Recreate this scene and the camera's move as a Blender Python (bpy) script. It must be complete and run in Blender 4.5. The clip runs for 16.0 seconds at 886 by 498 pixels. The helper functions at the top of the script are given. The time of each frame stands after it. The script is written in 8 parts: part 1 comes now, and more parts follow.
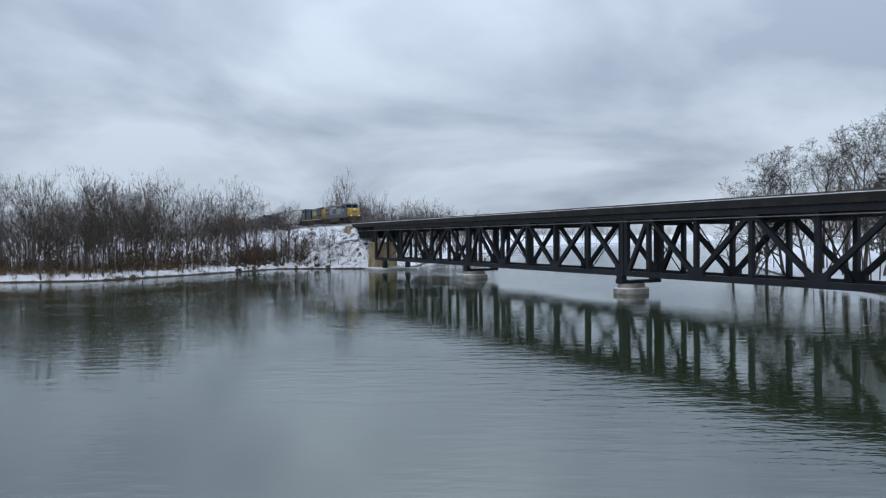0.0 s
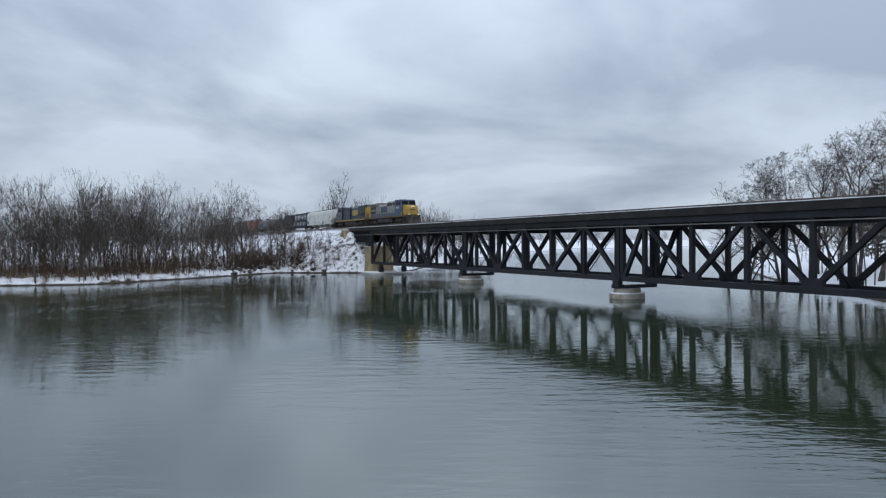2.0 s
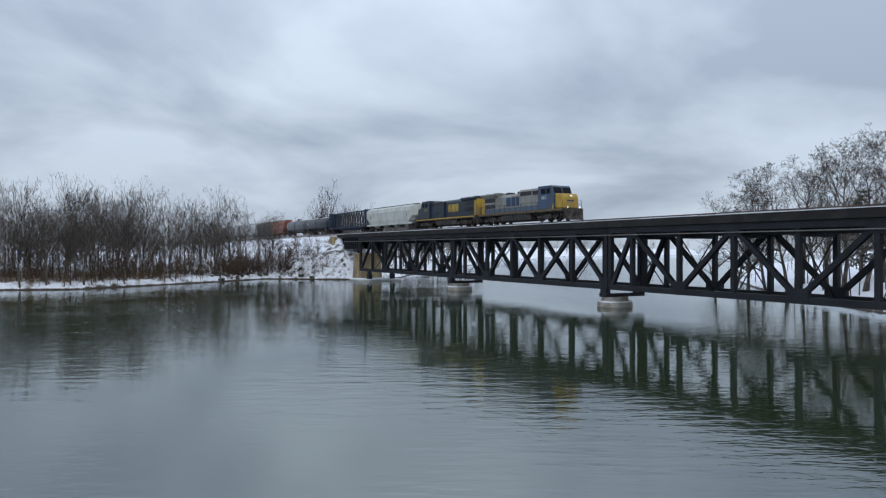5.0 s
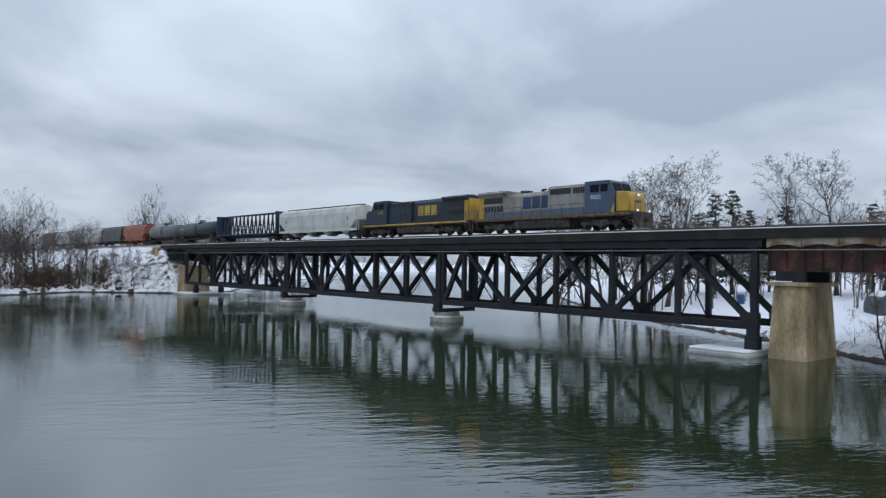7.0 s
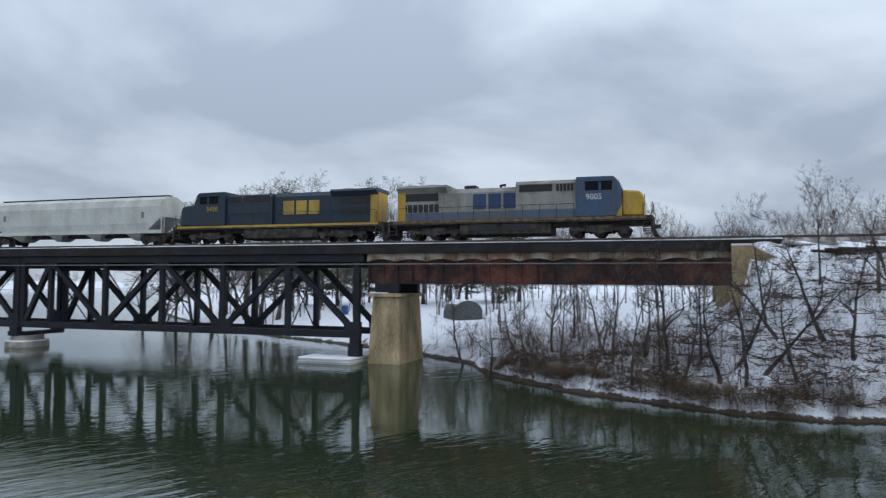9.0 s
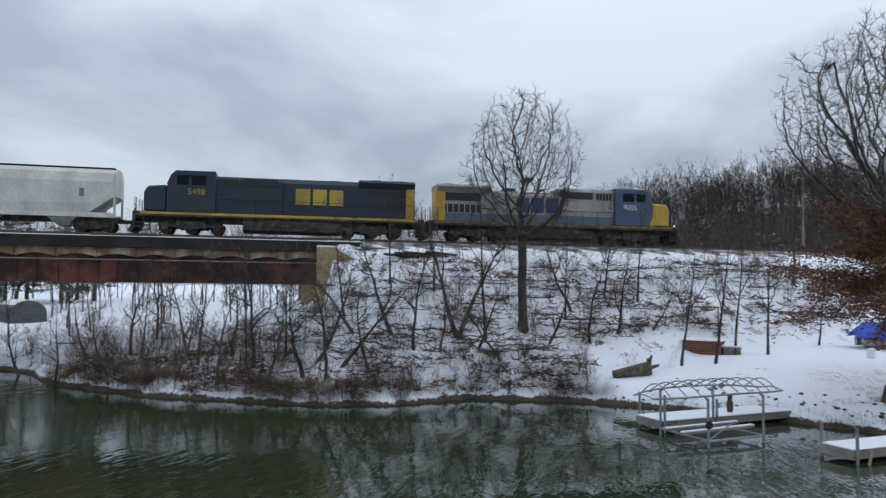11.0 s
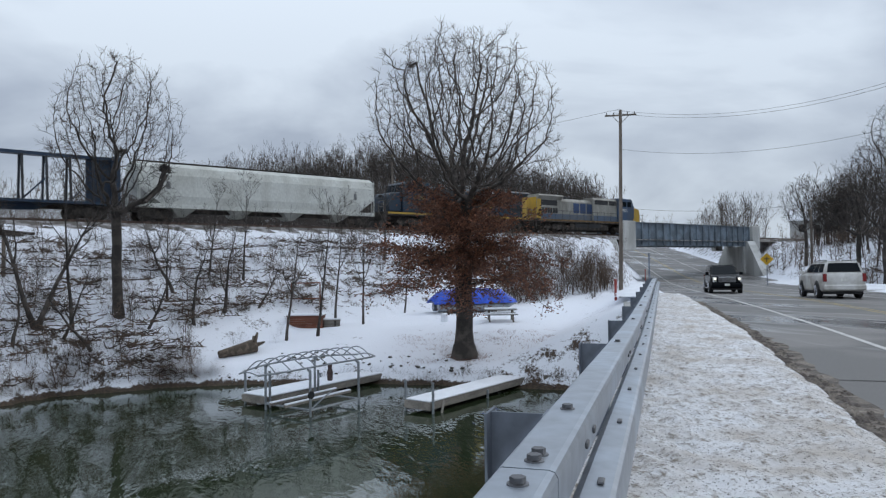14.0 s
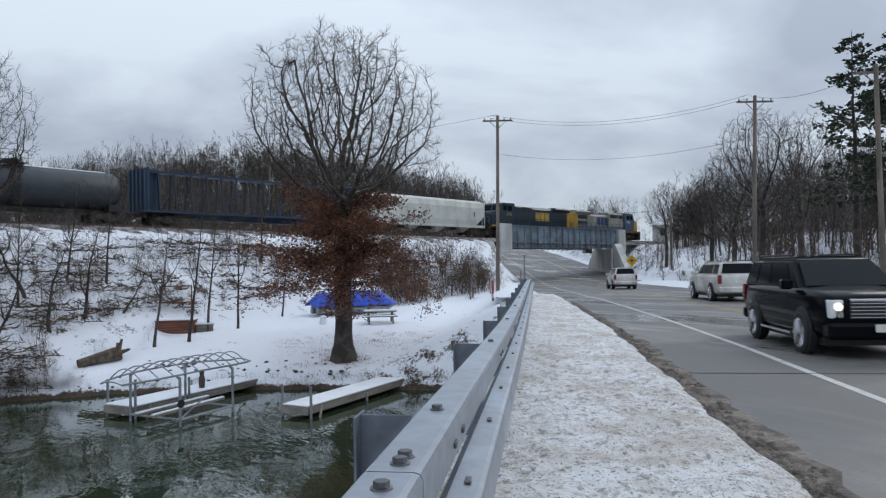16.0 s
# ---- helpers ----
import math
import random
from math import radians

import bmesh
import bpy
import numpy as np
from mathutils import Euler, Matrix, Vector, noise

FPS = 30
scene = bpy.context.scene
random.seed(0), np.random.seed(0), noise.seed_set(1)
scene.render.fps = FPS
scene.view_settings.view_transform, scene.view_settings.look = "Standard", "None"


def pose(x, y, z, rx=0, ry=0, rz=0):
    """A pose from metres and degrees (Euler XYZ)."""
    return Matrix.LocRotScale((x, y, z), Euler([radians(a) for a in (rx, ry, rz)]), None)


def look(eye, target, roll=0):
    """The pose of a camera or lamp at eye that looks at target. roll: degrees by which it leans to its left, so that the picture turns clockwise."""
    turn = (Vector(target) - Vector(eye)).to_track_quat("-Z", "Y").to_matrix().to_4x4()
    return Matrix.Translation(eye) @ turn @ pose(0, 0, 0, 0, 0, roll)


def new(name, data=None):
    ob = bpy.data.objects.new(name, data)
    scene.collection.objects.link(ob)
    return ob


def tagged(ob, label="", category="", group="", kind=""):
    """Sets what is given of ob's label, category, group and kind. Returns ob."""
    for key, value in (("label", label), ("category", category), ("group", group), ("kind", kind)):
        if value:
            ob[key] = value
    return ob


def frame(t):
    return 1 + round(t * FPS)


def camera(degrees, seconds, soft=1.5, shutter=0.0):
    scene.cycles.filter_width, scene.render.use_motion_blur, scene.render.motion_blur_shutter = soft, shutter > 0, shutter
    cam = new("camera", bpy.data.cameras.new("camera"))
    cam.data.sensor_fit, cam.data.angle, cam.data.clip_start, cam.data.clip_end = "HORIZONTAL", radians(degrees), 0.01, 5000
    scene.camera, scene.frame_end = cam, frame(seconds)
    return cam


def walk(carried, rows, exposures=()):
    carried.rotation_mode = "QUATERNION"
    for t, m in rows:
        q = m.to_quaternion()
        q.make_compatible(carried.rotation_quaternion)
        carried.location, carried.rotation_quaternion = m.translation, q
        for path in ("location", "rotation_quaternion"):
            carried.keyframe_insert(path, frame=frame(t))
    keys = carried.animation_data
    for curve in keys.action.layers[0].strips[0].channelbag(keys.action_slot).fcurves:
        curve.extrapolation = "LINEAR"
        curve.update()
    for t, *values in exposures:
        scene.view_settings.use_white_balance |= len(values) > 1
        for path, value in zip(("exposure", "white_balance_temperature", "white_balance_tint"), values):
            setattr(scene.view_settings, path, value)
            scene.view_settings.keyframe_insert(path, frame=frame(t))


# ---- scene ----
# ------------------------------------------------------------------ camera
cam = camera(63.67, 16.0, soft=1.25, shutter=0.15)
PATH = [
    (0, -0.070, 0.135, 6.482, 89.096, 0.485, -0.030), (0.5, -0.070, 0.135, 6.482, 89.086, 0.499, -0.216), (1, -0.070, 0.135, 6.482, 89.144, 0.380, -0.390),
    (1.5, -0.070, 0.135, 6.482, 89.282, 0.368, -0.422), (2, -0.070, 0.135, 6.482, 89.450, 0.313, -0.332), (2.5, -0.070, 0.135, 6.482, 89.608, 0.243, -0.209),
    (3, -0.070, 0.135, 6.482, 89.692, 0.098, -0.214), (3.5, -0.070, 0.135, 6.482, 89.760, 0.075, -0.339), (6, -0.070, 0.135, 6.482, 90.478, -0.878, -4.271),
    (6.5, -0.070, 0.135, 6.482, 90.855, -1.006, -8.678), (7, -0.070, 0.135, 6.482, 91.349, -1.014, -14.410), (7.5, -0.070, 0.135, 6.482, 91.901, -1.014, -20.784),
    (8, -0.070, 0.135, 6.482, 92.278, -0.881, -27.785), (8.5, -0.070, 0.135, 6.482, 92.501, -0.525, -35.911), (9, -0.070, 0.135, 6.482, 92.840, -0.350, -44.858),
    (9.2, -0.070, 0.135, 6.482, 93.072, -0.485, -48.521), (11.3, -0.070, 0.135, 6.482, 92.529, -0.600, -81.965), (11.5, -0.068, 0.135, 6.482, 92.129, -0.570, -85.432),
    (12, -0.061, 0.082, 6.493, 91.241, -0.425, -92.921), (12.5, -0.024, 0.068, 6.493, 90.705, -0.204, -98.887), (13, 0.006, 0.048, 6.498, 90.698, 0.354, -103.278),
    (13.5, 0.035, 0.019, 6.495, 90.970, 0.792, -105.962), (14, 0.043, 0.010, 6.490, 91.238, 0.822, -107.678), (14.5, 0.041, 0.009, 6.489, 91.435, 0.757, -109.707),
    (15, 0.046, -0.008, 6.489, 91.506, 0.921, -112.404), (15.5, 0.054, -0.040, 6.489, 91.379, 1.039, -115.122), (16, 0.056, -0.048, 6.486, 91.243, 0.935, -117.243),
]
walk(cam, [(t, pose(x, y, z, rx, ry, rz)) for t, x, y, z, rx, ry, rz in PATH], exposures=((0.0, 0.0, 6500, 10), (8.0, 0.0, 6520, 10), (12.0, 0.0, 6720, 10), (16.0, 0.0, 6720, 10)))

# ------------------------------------------------------------------ sky and light
def make_world():
    w = bpy.data.worlds.new("overcast_sky")
    scene.world = w
    w.use_nodes = True
    nt = w.node_tree
    N, L = nt.nodes, nt.links
    N.clear()
    out = N.new("ShaderNodeOutputWorld")
    sky = N.new("ShaderNodeTexSky")
    sky.sky_type, sky.sun_disc = "NISHITA", False
    sky.sun_elevation, sky.sun_rotation = radians(28), radians(200)
    tc = N.new("ShaderNodeTexCoord")
    # cloud deck: the direction is flattened so that the banks stretch towards the horizon
    sep = N.new("ShaderNodeSeparateXYZ")
    L.new(tc.outputs["Generated"], sep.inputs[0])
    zz = N.new("ShaderNodeMath"); zz.operation = "ADD"; zz.inputs[1].default_value = 0.24
    zc = N.new("ShaderNodeMath"); zc.operation = "MAXIMUM"; zc.inputs[1].default_value = 0.02
    L.new(sep.outputs["Z"], zc.inputs[0]); L.new(zc.outputs[0], zz.inputs[0])
    dx = N.new("ShaderNodeMath"); dx.operation = "DIVIDE"
    dy = N.new("ShaderNodeMath"); dy.operation = "DIVIDE"
    L.new(sep.outputs["X"], dx.inputs[0]); L.new(zz.outputs[0], dx.inputs[1])
    L.new(sep.outputs["Y"], dy.inputs[0]); L.new(zz.outputs[0], dy.inputs[1])
    com = N.new("ShaderNodeCombineXYZ")
    L.new(dx.outputs[0], com.inputs[0]); L.new(dy.outputs[0], com.inputs[1])
    no = N.new("ShaderNodeTexNoise")
    no.inputs["Scale"].default_value = 0.95
    no.inputs["Detail"].default_value = 6
    no.inputs["Roughness"].default_value = 0.5
    no.inputs["Distortion"].default_value = 0.35
    L.new(com.outputs[0], no.inputs["Vector"])
    rp = N.new("ShaderNodeValToRGB")
    e = rp.color_ramp.elements
    e[0].position, e[0].color = 0.39, (0.385, 0.458, 0.58, 1)
    e[1].position, e[1].color = 0.58, (0.63, 0.73, 0.86, 1)
    L.new(no.outputs["Fac"], rp.inputs[0])
    bg1, bg2 = N.new("ShaderNodeBackground"), N.new("ShaderNodeBackground")
    L.new(sky.outputs[0], bg1.inputs[0]); bg1.inputs[1].default_value = 0.05
    # an overcast sky is brighter overhead than at the horizon
    gr = N.new("ShaderNodeMath"); gr.operation = "MULTIPLY_ADD"; gr.inputs[1].default_value, gr.inputs[2].default_value = 1.10, 0.845
    L.new(zc.outputs[0], gr.inputs[0])
    L.new(gr.outputs[0], bg2.inputs[1])
    L.new(rp.outputs[0], bg2.inputs[0])
    mix = N.new("ShaderNodeMixShader"); mix.inputs[0].default_value = 0.93
    L.new(bg1.outputs[0], mix.inputs[1]); L.new(bg2.outputs[0], mix.inputs[2])
    L.new(mix.outputs[0], out.inputs[0])
make_world()
sun = new("sun", bpy.data.lights.new("sun", "SUN"))
sun.data.energy, sun.data.angle, sun.data.color = 0.5, radians(25), (1.0, 0.96, 0.9)
sun.matrix_world = look((0, 0, 60), (-20, 75, 10))
scene.view_settings.exposure = 0.0

# ------------------------------------------------------------------ materials
def mat(name, base, rough=0.7, metal=0.0, var=0.25, scale=3.0, fine=40.0, bump=0.15, other=None, mixpos=(0.45, 0.6), spec=0.5, island=0.0, rand=0.0, depth=0.02, stretch=(1, 1, 1)):
    """A surface with stains at one scale and grain at another."""
    m = bpy.data.materials.new(name)
    m.use_nodes = True
    nt = m.node_tree
    N, L = nt.nodes, nt.links
    b = N["Principled BSDF"]
    b.inputs["Roughness"].default_value, b.inputs["Metallic"].default_value = rough, metal
    b.inputs["Specular IOR Level"].default_value = spec
    tc = N.new("ShaderNodeTexCoord")
    mp = N.new("ShaderNodeMapping"); mp.inputs["Scale"].default_value = stretch
    L.new(tc.outputs["Object"], mp.inputs[0])
    n1, n2 = N.new("ShaderNodeTexNoise"), N.new("ShaderNodeTexNoise")
    n1.inputs["Scale"].default_value, n1.inputs["Detail"].default_value = scale, 5
    n2.inputs["Scale"].default_value, n2.inputs["Detail"].default_value = fine, 3
    for n in (n1, n2):
        L.new(mp.outputs[0], n.inputs["Vector"])
    rp = N.new("ShaderNodeValToRGB")
    c2 = other or tuple(c * (1 - var) for c in base)
    e = rp.color_ramp.elements
    e[0].position, e[0].color = mixpos[0], (*c2, 1)
    e[1].position, e[1].color = mixpos[1], (*base, 1)
    L.new(n1.outputs["Fac"], rp.inputs[0])
    hs = N.new("ShaderNodeHueSaturation")
    L.new(rp.outputs[0], hs.inputs["Color"])
    mr = N.new("ShaderNodeMapRange")
    mr.inputs["From Min"].default_value, mr.inputs["From Max"].default_value = 0.3, 0.7
    mr.inputs["To Min"].default_value, mr.inputs["To Max"].default_value = 1 - var * 0.5, 1 + var * 0.5
    L.new(n2.outputs["Fac"], mr.inputs[0])
    val = mr.outputs[0]
    for amount, node, socket in ((rand, "ShaderNodeObjectInfo", "Random"), (island, "ShaderNodeNewGeometry", "Random Per Island")):
        if amount:
            oi = N.new(node)
            m2 = N.new("ShaderNodeMapRange")
            m2.inputs["To Min"].default_value, m2.inputs["To Max"].default_value = 1 - amount, 1 + amount
            L.new(oi.outputs[socket], m2.inputs[0])
            mu = N.new("ShaderNodeMath"); mu.operation = "MULTIPLY"
            L.new(val, mu.inputs[0]); L.new(m2.outputs[0], mu.inputs[1])
            val = mu.outputs[0]
    L.new(val, hs.inputs["Value"])
    L.new(hs.outputs[0], b.inputs["Base Color"])
    if bump:
        bp = N.new("ShaderNodeBump")
        bp.inputs["Strength"].default_value, bp.inputs["Distance"].default_value = bump, depth
        L.new(n2.outputs["Fac"], bp.inputs["Height"])
        L.new(bp.outputs[0], b.inputs["Normal"])
    return m

SNOW = mat("snow", (0.82, 0.84, 0.88), 0.75, var=0.08, scale=0.7, fine=6, bump=0.3, depth=0.05)
STEEL = mat("bridge_steel", (0.016, 0.018, 0.023), 0.62, 0.0, spec=0.3, var=0.5, scale=0.6, fine=9, bump=0.1, other=(0.012, 0.013, 0.016), rand=0.25)
RUSTSTEEL = mat("rusty_plate", (0.13, 0.045, 0.03), 0.8, var=0.5, scale=0.5, fine=7, other=(0.035, 0.016, 0.014), bump=0.2, rand=0.2)
TIMBER = mat("creosote_timber", (0.022, 0.019, 0.018), 0.85, var=0.5, scale=0.8, fine=14, bump=0.3, rand=0.35)
CONCRETE = mat("weathered_concrete", (0.46, 0.355, 0.21), 0.9, var=0.45, scale=0.8, fine=9, other=(0.21, 0.155, 0.08), bump=0.3, mixpos=(0.35, 0.65), stretch=(1, 1, 0.35))
GREYCON = mat("grey_concrete", (0.42, 0.42, 0.40), 0.85, var=0.25, scale=0.6, fine=12, bump=0.2)
BARK = mat("bark", (0.082, 0.068, 0.059), 0.9, var=0.5, scale=2.0, fine=25, bump=0.4, island=0.25, rand=0.25)

# ------------------------------------------------------------------ building helpers
def add_box(bm, x0, x1, y0, y1, z0, z1, m=None):
    vs = [bm.verts.new((x, y, z)) for z in (z0, z1) for y in (y0, y1) for x in (x0, x1)]
    if m is not None:
        for v in vs:
            v.co = m @ v.co
    for f in ((0, 2, 3, 1), (4, 5, 7, 6), (0, 1, 5, 4), (2, 6, 7, 3), (0, 4, 6, 2), (1, 3, 7, 5)):
        bm.faces.new([vs[i] for i in f])
    return vs


def add_beam(bm, a, b, w, h, up=(0, 0, 1)):
    """A square bar from a to b, w wide and h deep."""
    a, b = Vector(a), Vector(b)
    d = (b - a).normalized()
    side = d.cross(Vector(up))
    if side.length < 1e-4:
        side = d.cross(Vector((0, 1, 0)))
    side.normalize()
    u = side.cross(d).normalized()
    vs = [bm.verts.new(p + side * sx * w / 2 + u * sz * h / 2) for p in (a, b) for sx, sz in ((-1, -1), (1, -1), (1, 1), (-1, 1))]
    for f in ((3, 2, 1, 0), (4, 5, 6, 7), (0, 1, 5, 4), (1, 2, 6, 5), (2, 3, 7, 6), (3, 0, 4, 7)):
        bm.faces.new([vs[i] for i in f])


def add_tube(bm, a, b, r0, r1=None, n=12, caps=True):
    a, b = Vector(a), Vector(b)
    r1 = r0 if r1 is None else r1
    d = (b - a).normalized()
    s = d.orthogonal().normalized()
    u = d.cross(s)
    rings = [[bm.verts.new(p + (s * math.cos(2 * math.pi * k / n) + u * math.sin(2 * math.pi * k / n)) * r) for k in range(n)] for p, r in ((a, r0), (b, r1))]
    for k in range(n):
        bm.faces.new((rings[0][k], rings[0][(k + 1) % n], rings[1][(k + 1) % n], rings[1][k]))
    if caps:
        bm.faces.new(rings[0][::-1])
        bm.faces.new(rings[1])


def add_prism(bm, pts, y0, y1, axis="y"):
    """A profile of (x, z) pushed along y, or of (y, z) along x."""
    put = (lambda p, q: (p[0], q, p[1])) if axis == "y" else (lambda p, q: (q, p[0], p[1]))
    A = [bm.verts.new(put(p, y0)) for p in pts]
    B = [bm.verts.new(put(p, y1)) for p in pts]
    n = len(pts)
    for k in range(n):
        bm.faces.new((A[k], A[(k + 1) % n], B[(k + 1) % n], B[k]))
    bm.faces.new(A[::-1])
    bm.faces.new(B)


def mesh_of(name, bm, material, smooth=False, bevel=0.0):
    bmesh.ops.recalc_face_normals(bm, faces=bm.faces)
    if bevel:
        bmesh.ops.bevel(bm, geom=bm.edges[:], offset=bevel, segments=1, affect="EDGES", clamp_overlap=True)
    me = bpy.data.meshes.new(name)
    bm.to_mesh(me)
    bm.free()
    if material:
        me.materials.append(material)
    if smooth:
        for p in me.polygons:
            p.use_smooth = True
    return me


def part(name, bm, material, parent=None, label="", smooth=False, bevel=0.0, at=None):
    ob = new(name, mesh_of(name, bm, material, smooth, bevel))
    if parent is not None:
        ob.parent = parent
    if at is not None:
        ob.matrix_basis = at
    if label:
        ob["label"] = label
    return ob


def piece(name, me, parent, at):
    ob = new(name, me)
    ob.parent = parent
    ob.matrix_basis = at
    return ob


def BM():
    return bmesh.new()


# ------------------------------------------------------------------ plan
AZ = radians(-153.4)
TD = Vector((-math.sin(AZ), math.cos(AZ)))          # the way the train goes
TN = Vector((-TD.y, TD.x))                          # away from the camera
TP = Vector((21.775, 82.745))                       # track over the second pier
S0, RAD = 40.0, 1250.0                               # the line bends gently past the bridge
RAIL = 10.1


def track(s, off=0.0):
    """Place and heading of the track s metres past the second pier; off metres away from the camera's side."""
    if s <= S0:
        c, h = TP + TD * s, TD
    else:
        th = (s - S0) / RAD
        c = TP + TD * S0 + TD * math.sin(th) * RAD - TN * (1 - math.cos(th)) * RAD
        h = TD * math.cos(th) - TN * math.sin(th)
    n = Vector((-h.y, h.x))
    return c + n * off, h


def track_pose(s, z=RAIL, off=0.0):
    """x along the track, y away from the camera."""
    c, h = track(s, off)
    return Matrix.Translation((c.x, c.y, z)) @ Matrix.Rotation(math.atan2(h.y, h.x), 4, "Z")

BR = track_pose(0, 0)                               # the bridge's own space

RA = radians(-124.8)
RD = Vector((-math.sin(RA), math.cos(RA)))
RR = Vector((RD.y, -RD.x))


def road(u, w, z):
    p = RD * u + RR * w
    return Vector((p.x, p.y, z))

ROADZ = [(-400, 4.9), (0, 4.75), (40, 4.5), (66, 4.05), (90, 3.8), (112, 4.2), (150, 6.6), (200, 10.5), (270, 14.0), (420, 16)]
ROADW = [(-400, 8.6), (0, 8.6), (17, 8.6), (24, 8.4), (32.4, 8.0), (43, 7.3), (66, 6.3), (90, 5.2), (112, 3.8), (150, -0.5), (200, -8.0), (270, -24), (420, -70)]


def roadz(u):
    return float(np.interp(u, [a for a, b in ROADZ], [b for a, b in ROADZ]))


def roadw(u):
    return float(np.interp(u, [a for a, b in ROADW], [b for a, b in ROADW]))

# ------------------------------------------------------------------ ground, water
SHORE_R = [(30.3, -20.2), (34.1, -15.6), (37.0, -11.2), (39.4, -7.2), (41.4, -1.0), (42.0, 3.1), (41.0, 8.5), (37.9, 11.5), (36.2, 16.0), (36.6, 26.4), (38.6, 34.0),
           (43.5, 41.0), (46.0, 52.0), (47.0, 66.0), (48.0, 80.0), (50.0, 100.0), (62.0, 140.0), (95.0, 220.0), (230.0, 420.0), (620.0, 900.0), (2200.0, 2200.0), (2200.0, -2200.0), (-900.0, -2200.0), (-260.0, -420.0), (-60.0, -110.0), (5.0, -52.0), (20.0, -34.0)]
SHORE_L = [(-13.0, 152.0), (-19.0, 152.5), (-35.0, 155.0), (-45.0, 134.0), (-56.0, 114.0), (-70.0, 112.0), (-110.0, 104.0), (-220.0, 96.0), (-500.0, 60.0), (-2200.0, 0.0), (-2200.0, 2200.0), (1500.0, 2200.0), (560.0, 1000.0), (260.0, 780.0), (120.0, 640.0), (50.0, 430.0), (14.0, 280.0), (-4.0, 190.0), (-6.0, 164.0)]


def shore_distance(x, y, poly):
    """Metres inside a closed shore (negative: outside)."""
    best = np.full(x.shape, 1e9)
    inside = np.zeros(x.shape, bool)
    for (x0, y0), (x1, y1) in zip(poly, poly[1:] + poly[:1]):
        ex, ey = x1 - x0, y1 - y0
        t = np.clip(((x - x0) * ex + (y - y0) * ey) / (ex * ex + ey * ey), 0, 1)
        best = np.minimum(best, np.hypot(x - x0 - t * ex, y - y0 - t * ey))
        hit = (y0 > y) != (y1 > y)
        with np.errstate(divide="ignore", invalid="ignore"):
            cut = x0 + (y - y0) * ex / (ey if ey else 1e-9)
        inside ^= hit & (x < cut)
    return np.where(inside, best, -best)


def track_coords(x, y):
    """s along the track and distance to its centre line, on the camera's side negative."""
    px, py = x - TP.x, y - TP.y
    s = px * TD.x + py * TD.y
    off = px * TN.x + py * TN.y
    # the bend
    cx, cy = TP.x + TD.x * S0 - TN.x * RAD, TP.y + TD.y * S0 - TN.y * RAD
    rx, ry = x - cx, y - cy
    rad = np.hypot(rx, ry)
    th = np.arctan2(rx * TD.x + ry * TD.y, rx * TN.x + ry * TN.y)
    bent = s > S0
    return np.where(bent, S0 + th * RAD, s), np.where(bent, rad - RAD, off)


def bumps(x, y):
    return (np.sin(x * 0.31 + 1.3 * np.sin(y * 0.17)) * np.sin(y * 0.27 + 0.9 * np.sin(x * 0.13)) + 0.5 * np.sin(x * 0.83 + y * 0.41) * np.sin(y * 0.77 - x * 0.29)
            + 0.3 * np.sin(x * 2.1 + 1.7 * np.sin(y * 1.3)) * np.sin(y * 1.9 + x * 0.4))


